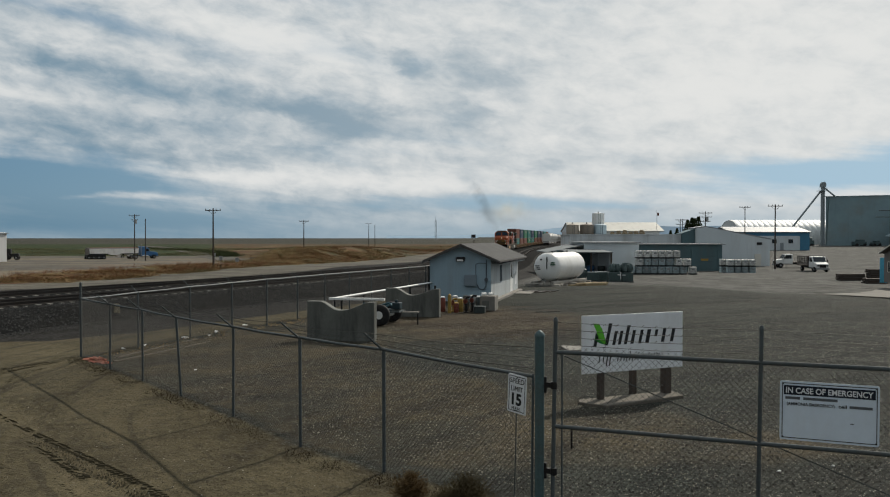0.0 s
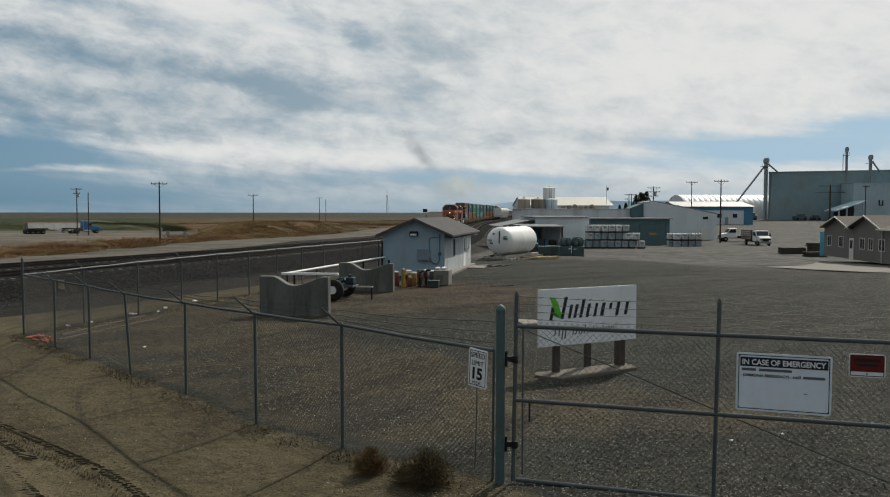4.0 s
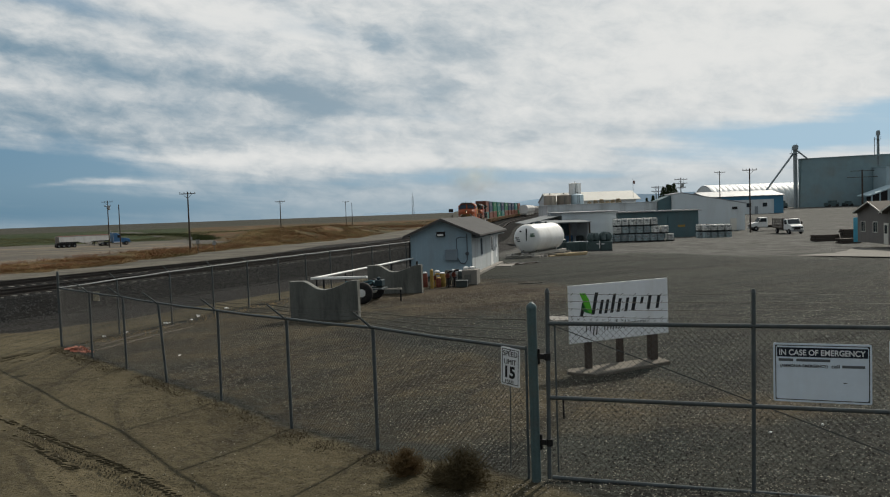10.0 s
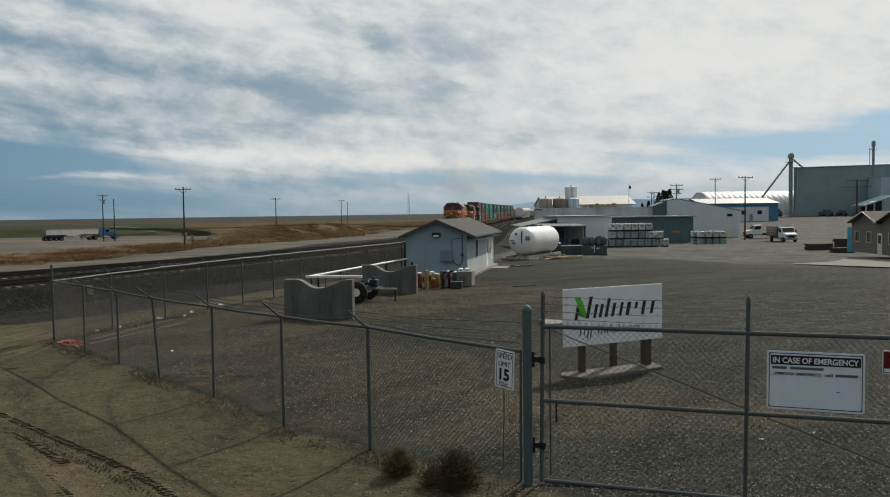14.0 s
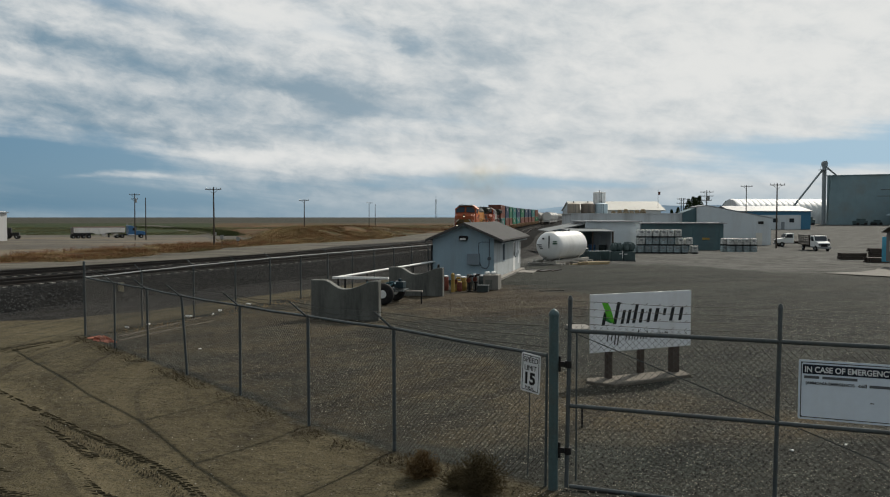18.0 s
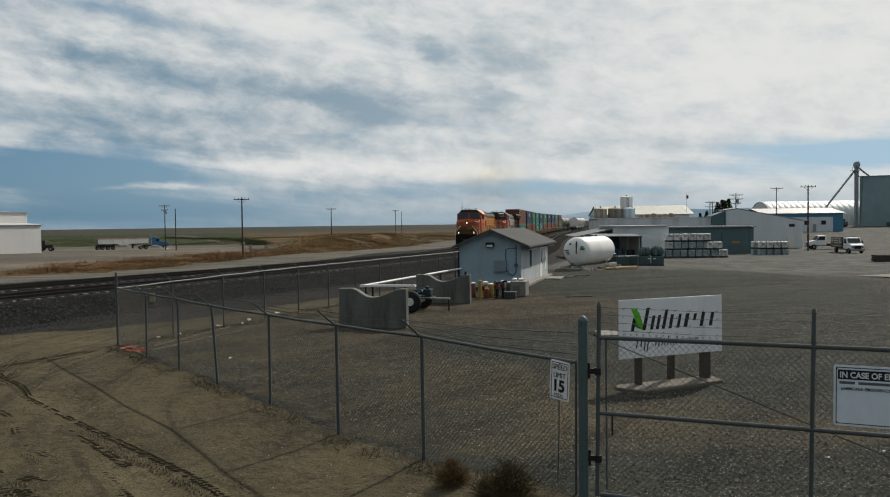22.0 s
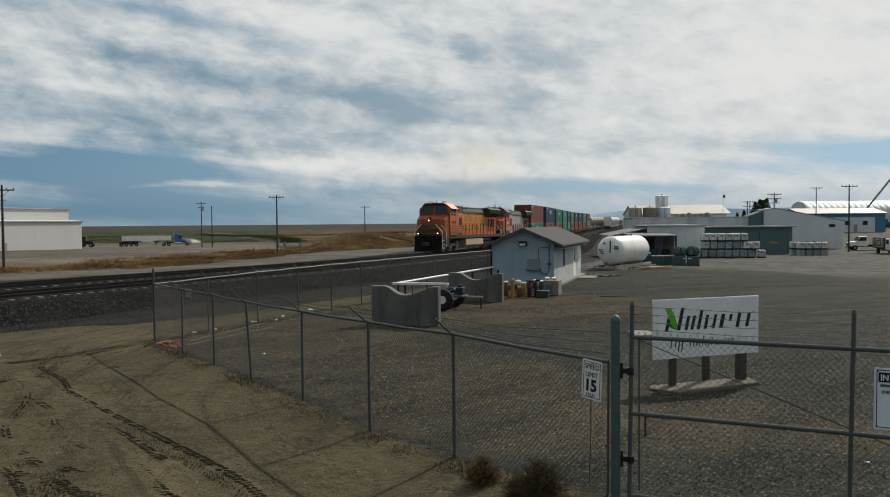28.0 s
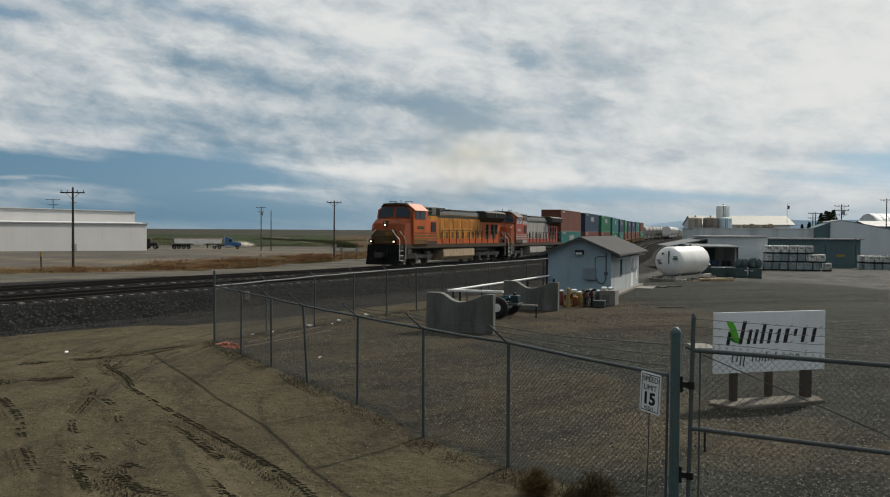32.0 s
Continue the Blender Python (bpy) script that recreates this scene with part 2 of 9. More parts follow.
# ---------------------------------------------------------------- mesh helpers
class Mesh:
    """Collects vertices and faces; one of these becomes one mesh object."""

    def __init__(self):
        self.v, self.f = [], []

    def add(self, verts, faces):
        n = len(self.v)
        self.v.extend(tuple(p) for p in verts)
        self.f.extend(tuple(i + n for i in q) for q in faces)
        return self

    def box(self, x0, y0, z0, x1, y1, z1, m=None):
        p = [(x, y, z) for z in (z0, z1) for x, y in ((x0, y0), (x1, y0), (x1, y1), (x0, y1))]
        if m:
            p = [tuple(m @ Vector(q)) for q in p]
        return self.add(p, [(0, 3, 2, 1), (4, 5, 6, 7), (0, 1, 5, 4), (1, 2, 6, 5), (2, 3, 7, 6), (3, 0, 4, 7)])

    def rod(self, a, b, r, n=8, r2=None):
        a, b = Vector(a), Vector(b)
        r2 = r if r2 is None else r2
        d = (b - a).normalized()
        u = d.orthogonal().normalized()
        w = d.cross(u)
        p = []
        for c, rr in ((a, r), (b, r2)):
            for i in range(n):
                t = 2 * pi * i / n
                p.append(c + u * (rr * cos(t)) + w * (rr * sin(t)))
        fs = [(i, (i + 1) % n, n + (i + 1) % n, n + i) for i in range(n)]
        fs += [tuple(range(n - 1, -1, -1)), tuple(range(n, 2 * n))]
        return self.add(p, fs)

    def lathe(self, a, b, prof, n=20):
        """Rings along the line a-b; prof: (share of the way, radius)."""
        a, b = Vector(a), Vector(b)
        d = (b - a).normalized()
        u = d.orthogonal().normalized()
        w = d.cross(u)
        p, fs = [], []
        for s, rr in prof:
            c = a.lerp(b, s)
            for i in range(n):
                t = 2 * pi * i / n
                p.append(c + u * (rr * cos(t)) + w * (rr * sin(t)))
        for k in range(len(prof) - 1):
            for i in range(n):
                j = (i + 1) % n
                fs.append((k * n + i, k * n + j, (k + 1) * n + j, (k + 1) * n + i))
        fs += [tuple(range(n - 1, -1, -1)), tuple(range((len(prof) - 1) * n, len(prof) * n))]
        return self.add(p, fs)

    def prism(self, poly, axis, a, b):
        """A polygon of (p, q) pushed along an axis from a to b; x: (p, q) = (y, z); y: (x, z); z: (x, y)."""
        def pt(p, q, s):
            return {"x": (s, p, q), "y": (p, s, q), "z": (p, q, s)}[axis]
        n = len(poly)
        vs = [pt(p, q, a) for p, q in poly] + [pt(p, q, b) for p, q in poly]
        fs = [(i, (i + 1) % n, n + (i + 1) % n, n + i) for i in range(n)]
        fs += [tuple(range(n - 1, -1, -1)), tuple(range(n, 2 * n))]
        return self.add(vs, fs)

    def tube(self, pts, r, n=6):
        for a, b in zip(pts, pts[1:]):
            self.rod(a, b, r, n)
        return self

    def blob(self, c, rx, ry, rz, seed, rough=0.25, n=7, m=4):
        """An uneven rounded lump."""
        rnd = random.Random(seed)
        p = [(c[0], c[1], c[2] - rz)]
        for k in range(1, m):
            ph = pi * k / m - pi / 2
            for i in range(n):
                t = 2 * pi * i / n
                s = 1 + rnd.uniform(-rough, rough)
                p.append((c[0] + rx * s * cos(ph) * cos(t), c[1] + ry * s * cos(ph) * sin(t), c[2] + rz * s * sin(ph)))
        p.append((c[0], c[1], c[2] + rz))
        fs = [(0, 1 + (i + 1) % n, 1 + i) for i in range(n)]
        for k in range(m - 2):
            for i in range(n):
                j = (i + 1) % n
                fs.append((1 + k * n + i, 1 + k * n + j, 1 + (k + 1) * n + j, 1 + (k + 1) * n + i))
        t0 = 1 + (m - 2) * n
        fs += [(t0 + i, t0 + (i + 1) % n, len(p) - 1) for i in range(n)]
        return self.add(p, fs)

    def data(self, name, material, smooth=False):
        me = bpy.data.meshes.new(name)
        me.from_pydata(self.v, [], self.f)
        bm = bmesh.new()
        bm.from_mesh(me)
        bmesh.ops.recalc_face_normals(bm, faces=bm.faces)
        bm.to_mesh(me)
        bm.free()
        me.materials.append(material)
        if smooth:
            me.shade_smooth()
            me.set_sharp_from_angle(angle=radians(40))
        return me


def part(name, mesh, material, parent=None, label="", bevel=0.0, smooth=False, at=None):
    """ONE mesh object, under a thing or a part where a parent is given."""
    ob = new(name, mesh.data(name, material, smooth) if isinstance(mesh, Mesh) else mesh)
    if parent:
        ob.parent = parent
    if at is not None:
        ob.matrix_basis = at
    if bevel:
        b = ob.modifiers.new("edge", "BEVEL")
        b.width, b.segments, b.limit_method = bevel, 2, "ANGLE"
    if label:
        tagged(ob, label)
    return ob


def thing(name, label, category, m, group="", kind=""):
    ob = new(name)
    ob.empty_display_size = 0.3
    ob.matrix_basis = m
    return tagged(ob, label, category, group, kind)


def words(name, text, size, material, parent, at, label="", width=None, shear=0.0, bold=0.0):
    """Lettering as a flat mesh, in the x-z plane of its parent, from its lower left corner."""
    cu = bpy.data.curves.new(name, "FONT")
    cu.body, cu.size, cu.extrude, cu.shear, cu.offset = text, size, 0.0015, shear, bold
    tmp = bpy.data.objects.new(name, cu)
    scene.collection.objects.link(tmp)
    me = bpy.data.meshes.new_from_object(tmp)
    bpy.data.objects.remove(tmp)
    xs = [v.co.x for v in me.vertices]
    if width:
        k = width / (max(xs) - min(xs))
        for v in me.vertices:
            v.co.x = (v.co.x - min(xs)) * k
    me.materials.clear()
    me.materials.append(material)
    ob = new(name, me)
    ob.parent = parent
    ob.matrix_basis = at @ pose(0, 0, 0, 90, 0, 0)
    return tagged(ob, label) if label else ob


# ---------------------------------------------------------------- the lie of the land
TRACK_Y = np.array([-200, 0, 34, 40, 50, 55, 64, 76, 89, 103, 125, 150, 180, 220, 260, 300, 400, 900.0])
TRACK_S = np.array([0.42, 0.42, 0.442, 0.528, 0.507, 0.388, 0.354, 0.308, 0.254, 0.218, 0.185, 0.154, 0.126, 0.17, 0.182, 0.197, 0.212, 0.212])
_ys = np.arange(-200, 900.5, 0.5)
_sl = np.interp(_ys, TRACK_Y, TRACK_S)
_xs = np.concatenate([[0], np.cumsum((_sl[1:] + _sl[:-1]) * 0.25)])
_xs += -12.9 - np.interp(57.4, _ys, _xs)
_arc = np.concatenate([[0], np.cumsum(np.hypot(np.diff(_xs), 0.5))])


def track_x(y):
    return np.interp(y, _ys, _xs)


def rail_z(y):
    """Height of the rails' tops."""
    return float(np.interp(y, [48, 57, 70, 82, 106, 132, 158, 175, 230, 300, 700], [0.38, 0.34, 0.28, 0.15, 0.05, -0.02, -0.14, -0.12, 0.0, 0.2, 0.38]))


def side(y):
    """Metres of x per metre square across the line."""
    return np.sqrt(1 + np.interp(y, TRACK_Y, TRACK_S) ** 2)


def on_line(s, off=0.0):
    """Place and heading (towards the camera) at a length s along the main line, off metres to its right as seen from the camera."""
    x, y = np.interp(s, _arc, _xs), np.interp(s, _arc, _ys)
    k = np.interp(y, TRACK_Y, TRACK_S)
    n = sqrt(1 + k * k)
    return float(x + off / n), float(y - off * k / n), atan2(-1 / n, -k / n)


def arc_at(y):
    return float(np.interp(y, _ys, _arc))


NEAR_TRACK = 5.0                  # the nearer track, metres to the right of the main line


def step(a, b, v):
    t = np.clip((v - a) / (b - a), 0, 1)
    return t * t * (3 - 2 * t)


def land(x, y):
    """Height of the ground."""
    x, y = np.asarray(x, float), np.asarray(y, float)
    off = (x - track_x(y)) / side(y)
    r = np.interp(y, [-40, 8, 11, 16, 25, 50, 58, 66, 70, 78, 125, 150, 200, 290, 600, 1500, 4500], [0.1, 0.0, -0.12, -0.33, -0.42, -0.42, -0.60, -0.86, -0.96, -1.30, -2.38, -2.3, -1.5, 0.1, 0.6, 2, 5])
    far_right = step(16, 31, x) * step(38, 58, y) * (1 - step(78, 100, y)) * -0.80
    l = np.interp(y, [-40, 20, 30, 60, 80, 120, 170, 215, 260, 400, 900, 1500, 4500], [-0.3, -0.4, -0.5, -0.85, -1.5, -1.3, -2.2, -2.75, -2.5, -1.6, -0.5, 0.0, -1.4])
    near_left = np.interp(x, [-3.0, 2.0], [1.0, 0.0])
    near_left = near_left * near_left * (3 - 2 * near_left) * (1 - step(20, 28, y))
    # low grassy rise between the line and the road
    top = np.interp(x / np.maximum(y, 1.0), [-0.30, -0.255, -0.237, -0.222, -0.206, -0.17, -0.07, 0.0], [-2.9, -2.6, -1.6, -0.8, -0.1, 0.1, 0.6, 0.7])
    l = l + np.maximum(top - l, 0) * step(120, 200, y) * step(330, 220, y) * step(-33, -48, off)
    s = step(-6, 14, off)
    return l * (1 - s) + ((r + far_right) * (1 - near_left) - 0.47 * near_left) * s


def on(x, y):
    return float(land(x, y))


def ground_material():
    """Earth, gravel, cinders, dry grass and scrub, laid out by the weights on the sheet."""
    m = bpy.data.materials.new("earth and gravel")
    m.use_nodes = True
    nt = m.node_tree
    N, L = nt.nodes, nt.links
    b = N["Principled BSDF"]
    tc = N.new("ShaderNodeTexCoord")

    def noise_(s, detail=6.0, rough=0.6, stretch=None, kind="ShaderNodeTexNoise"):
        n = N.new(kind)
        n.inputs["Scale"].default_value = 1 / s
        if kind == "ShaderNodeTexNoise":
            n.inputs["Detail"].default_value, n.inputs["Roughness"].default_value = detail, rough
        src = tc.outputs["Object"]
        if stretch:
            mp = N.new("ShaderNodeMapping")
            mp.inputs["Scale"].default_value = stretch[:3]
            mp.inputs["Rotation"].default_value = (0, 0, radians(stretch[3]))
            L.new(src, mp.inputs[0])
            src = mp.outputs[0]
        L.new(src, n.inputs["Vector"])
        return n.outputs[0] if kind == "ShaderNodeTexNoise" else n.outputs["Color" if kind.endswith("Voronoi") else 0]

    def rng(v, a, c, lo=0.0, hi=1.0):
        r = N.new("ShaderNodeMapRange")
        r.interpolation_type = "SMOOTHSTEP"
        L.new(v, r.inputs[0])
        for i, q in enumerate((a, c, lo, hi)):
            r.inputs[i + 1].default_value = q
        return r.outputs[0]

    def op(o, a, c):
        n = N.new("ShaderNodeMath")
        n.operation = o
        for i, v in enumerate((a, c)):
            if isinstance(v, (int, float)):
                n.inputs[i].default_value = v
            else:
                L.new(v, n.inputs[i])
        return n.outputs[0]

    def mix(f, a, c):
        n = N.new("ShaderNodeMix")
        n.data_type = "RGBA"
        L.new(f, n.inputs[0]) if not isinstance(f, float) else None
        if isinstance(f, float):
            n.inputs[0].default_value = f
        for i, v in ((6, a), (7, c)):
            if isinstance(v, tuple):
                n.inputs[i].default_value = (*v, 1)
            else:
                L.new(v, n.inputs[i])
        return n.outputs[2]

    def weight(name):
        a = N.new("ShaderNodeAttribute")
        a.attribute_name = name
        return rng(op("ADD", a.outputs["Fac"], op("SUBTRACT", op("MULTIPLY", noise_(1.3, 8), 0.7), 0.35)), 0.35, 0.65)

    large, mid_, small, grit = noise_(9.0), noise_(1.6, 8), noise_(0.22, 6), noise_(0.035, 4)
    vor = N.new("ShaderNodeTexVoronoi")
    vor.inputs["Scale"].default_value = 26
    L.new(tc.outputs["Object"], vor.inputs["Vector"])
    cell = N.new("ShaderNodeSeparateColor")
    L.new(vor.outputs["Color"], cell.inputs[0])
    stone = cell.outputs[0]
    # gravel yard, combed into arcs by turning wheels
    gravel = mix(rng(large, 0.35, 0.65), (0.0172, 0.0204, 0.0166), (0.0236, 0.0279, 0.0229))
    gravel = mix(rng(mid_, 0.4, 0.7, 0.0, 0.7), gravel, (0.0133, 0.0149, 0.0122))

    def arcs(cx, cy, width, seed):
        d = N.new("ShaderNodeVectorMath")
        d.operation = "SUBTRACT"
        L.new(tc.outputs["Object"], d.inputs[0])
        d.inputs[1].default_value = (cx, cy, 0)
        ln = N.new("ShaderNodeVectorMath")
        ln.operation = "LENGTH"
        L.new(d.outputs[0], ln.inputs[0])
        c = N.new("ShaderNodeCombineXYZ")
        L.new(op("ADD", op("DIVIDE", ln.outputs["Value"], width), op("MULTIPLY", large, 2.5)), c.inputs[0])
        L.new(op("MULTIPLY", large, 3.0), c.inputs[1])
        c.inputs[2].default_value = seed
        n = N.new("ShaderNodeTexNoise")
        n.inputs["Scale"].default_value, n.inputs["Detail"].default_value, n.inputs["Roughness"].default_value = 1.0, 4, 0.65
        L.new(c.outputs[0], n.inputs["Vector"])
        return n.outputs[0]
    a1, a2 = arcs(26, 0, 1.1, 3.0), arcs(-6, 66, 1.3, 9.0)
    gravel = mix(rng(a1, 0.49, 0.58, 0.0, 0.75), gravel, (0.0378, 0.0396, 0.0324))
    gravel = mix(rng(a1, 0.48, 0.40, 0.0, 0.8), gravel, (0.0075, 0.0079, 0.0067))
    gravel = mix(rng(a2, 0.49, 0.58, 0.0, 0.6), gravel, (0.0405, 0.0396, 0.0311))
    gravel = mix(rng(a2, 0.46, 0.38, 0.0, 0.6), gravel, (0.0092, 0.0095, 0.0079))
    gravel = mix(rng(stone, 0.45, 0.95, 0.0, 0.95), gravel, (0.0517, 0.0588, 0.0486))
    gravel = mix(rng(grit, 0.54, 0.32, 0.0, 0.75), gravel, (0.0048, 0.0054, 0.0047))
    # earth lane
    earth = mix(rng(large, 0.35, 0.65), (0.0920, 0.0765, 0.0445), (0.1190, 0.1005, 0.0590))
    earth = mix(rng(mid_, 0.42, 0.66, 0.0, 0.75), earth, (0.0542, 0.0455, 0.0262))
    earth = mix(rng(small, 0.48, 0.70, 0.0, 0.6), earth, (0.1240, 0.1080, 0.0660))
    earth = mix(rng(noise_(0.5, 8, 0.7), 0.52, 0.64, 0.0, 0.55), earth, (0.0400, 0.0340, 0.0215))
    wet = noise_(1.1, 8, 0.65, (1, 0.22, 1, 42))
    earth = mix(rng(wet, 0.53, 0.66, 0.0, 0.5), earth, (0.0430, 0.0370, 0.0240))
    # old wheel arcs pressed into the earth
    a3 = arcs(9, 21, 0.38, 5.0)
    earth = mix(rng(a3, 0.47, 0.36, 0.0, 0.5), earth, (0.0290, 0.0245, 0.0160))
    earth = mix(rng(a3, 0.54, 0.64, 0.0, 0.35), earth, (0.1300, 0.1080, 0.0660))
    earth = mix(rng(grit, 0.5, 0.32, 0.0, 0.7), earth, (0.0317, 0.0274, 0.0172))
    col = mix(weight("earth"), gravel, earth)
    straw = mix(rng(mid_, 0.35, 0.65), (0.0600, 0.0470, 0.0262), (0.0850, 0.0660, 0.0370))
    straw = mix(rng(small, 0.45, 0.7, 0.0, 0.8), straw, (0.0250, 0.0215, 0.0140))
    straw = mix(rng(a1, 0.47, 0.38, 0.0, 0.7), straw, (0.0190, 0.0165, 0.0110))
    straw = mix(rng(a2, 0.53, 0.62, 0.0, 0.6), straw, (0.0980, 0.0760, 0.0440))
    straw = mix(rng(stone, 0.6, 1.0, 0.0, 0.7), straw, (0.0950, 0.0830, 0.0600))
    col = mix(op("MULTIPLY", weight("straw"), rng(noise_(2.4, 8, 0.7), 0.36, 0.60, 0.30, 0.88)), col, straw)
    churn = mix(rng(mid_, 0.38, 0.62), (0.0400, 0.0300, 0.0190), (0.0760, 0.0590, 0.0390))
    churn = mix(rng(a1, 0.48, 0.39, 0.0, 0.7), churn, (0.0180, 0.0140, 0.0095))
    churn = mix(rng(a2, 0.52, 0.62, 0.0, 0.6), churn, (0.0900, 0.0720, 0.0480))
    churn = mix(rng(small, 0.47, 0.66, 0.0, 0.6), churn, (0.0240, 0.0190, 0.0130))
    col = mix(op("MULTIPLY", weight("churn"), 0.85), col, churn)
    cinder = mix(rng(mid_, 0.35, 0.65), (0.0110, 0.0108, 0.0104), (0.0185, 0.0178, 0.0168))
    cinder = mix(rng(stone, 0.55, 1.0, 0.0, 0.8), cinder, (0.0430, 0.0420, 0.0390))
    cinder = mix(rng(stone, 0.35, 0.0, 0.0, 0.8), cinder, (0.0045, 0.0044, 0.0042))
    col = mix(weight("cinder"), col, cinder)
    pale = mix(rng(mid_, 0.35, 0.65), (0.0700, 0.0695, 0.0640), (0.1180, 0.1170, 0.1090))
    pale = mix(rng(a1, 0.47, 0.38, 0.0, 0.55), pale, (0.0400, 0.0405, 0.0370))
    pale = mix(rng(a2, 0.53, 0.62, 0.0, 0.5), pale, (0.1350, 0.1330, 0.1180))
    col = mix(weight("pale"), col, pale)
    scrub = mix(rng(noise_(14, 7), 0.4, 0.6), (0.0504, 0.0448, 0.0208), (0.1304, 0.0920, 0.0416))
    scrub = mix(rng(noise_(22, 7), 0.47, 0.60), scrub, (0.1050, 0.0430, 0.0190))
    scrub = mix(rng(noise_(5, 8), 0.5, 0.66, 0.0, 0.85), scrub, (0.0264, 0.0328, 0.0128))
    green = mix(rng(noise_(12, 7), 0.4, 0.6), (0.0168, 0.0288, 0.0080), (0.0384, 0.0504, 0.0168))
    scrub = mix(weight("green"), scrub, green)
    plain = mix(rng(noise_(160, 5, 0.6, (0.25, 1, 1, 0)), 0.4, 0.6), (0.0345, 0.0355, 0.0265), (0.0530, 0.0500, 0.0375))
    scrub = mix(weight("plain"), scrub, plain)
    col = mix(weight("scrub"), col, scrub)
    bank = mix(rng(noise_(4, 7, 0.65, (0.4, 1, 1, 70)), 0.38, 0.62), (0.092, 0.085, 0.070), (0.152, 0.140, 0.115))
    bank = mix(rng(small, 0.48, 0.7, 0.0, 0.5), bank, (0.060, 0.056, 0.046))
    col = mix(weight("bank"), col, bank)
    dust = mix(rng(noise_(7, 6), 0.35, 0.65), (0.205, 0.165, 0.116), (0.145, 0.127, 0.100))
    dust = mix(rng(noise_(18, 5, 0.6, (0.35, 1, 1, 30)), 0.40, 0.54, 0.0, 0.85), dust, (0.098, 0.092, 0.082))
    col = mix(weight("dust"), col, dust)
    # damp and trodden patches over all of it
    col = mix(rng(noise_(3.4, 9, 0.65), 0.44, 0.66, 0.0, 0.34), col, (0.020, 0.017, 0.013))
    tone = N.new("ShaderNodeVectorMath")
    tone.operation = "SCALE"
    L.new(col, tone.inputs[0])
    tone.inputs["Scale"].default_value = 0.88
    L.new(tone.outputs[0], b.inputs["Base Color"])
    L.new(rng(stone, 0.8, 1.0, 0.95, 0.6), b.inputs["Roughness"])
    b.inputs["Specular IOR Level"].default_value = 0.08
    h = op("ADD", op("MULTIPLY", grit, 0.5), op("ADD", op("MULTIPLY", small, 1.6), op("ADD", op("MULTIPLY", stone, 0.35), op("MULTIPLY", mid_, 2.6))))
    bp = N.new("ShaderNodeBump")
    bp.inputs["Strength"].default_value, bp.inputs["Distance"].default_value = 0.9, 0.045
    L.new(h, bp.inputs["Height"])
    L.new(bp.outputs[0], b.inputs["Normal"])
    return m


# the fences: the corner, the front line to the gate and the back line beside the track
CORNER = (-10.6, 23.0)
FRONT = [CORNER, (-8.85, 20.9), (-7.3, 19.15), (-5.75, 17.35), (-4.05, 15.35), (-2.3, 13.05), (-0.75, 11.2), (1.05, 9.15)]
BACK = [(-10.6 + 0.392 * u, 23.0 + 0.920 * u) for u in (0, 2.24, 4.66, 6.94, 9.12, 11.3, 13.5, 15.7, 17.9, 20.1, 22.3, 24.5, 26.7, 28.9, 31.1, 33.3)]


def front_side(x, y):
    """Metres outside (to the left of) the front fence line."""
    fx = np.interp(y, [p[1] for p in FRONT[::-1]], [p[0] for p in FRONT[::-1]])
    fx = np.where(y < 9.15, 1.05 + (9.15 - y) * 0.95, fx)
    fx = np.where(y > 23, -10.6 + (y - 23) * 0.40, fx)
    return (fx - x) * 0.72


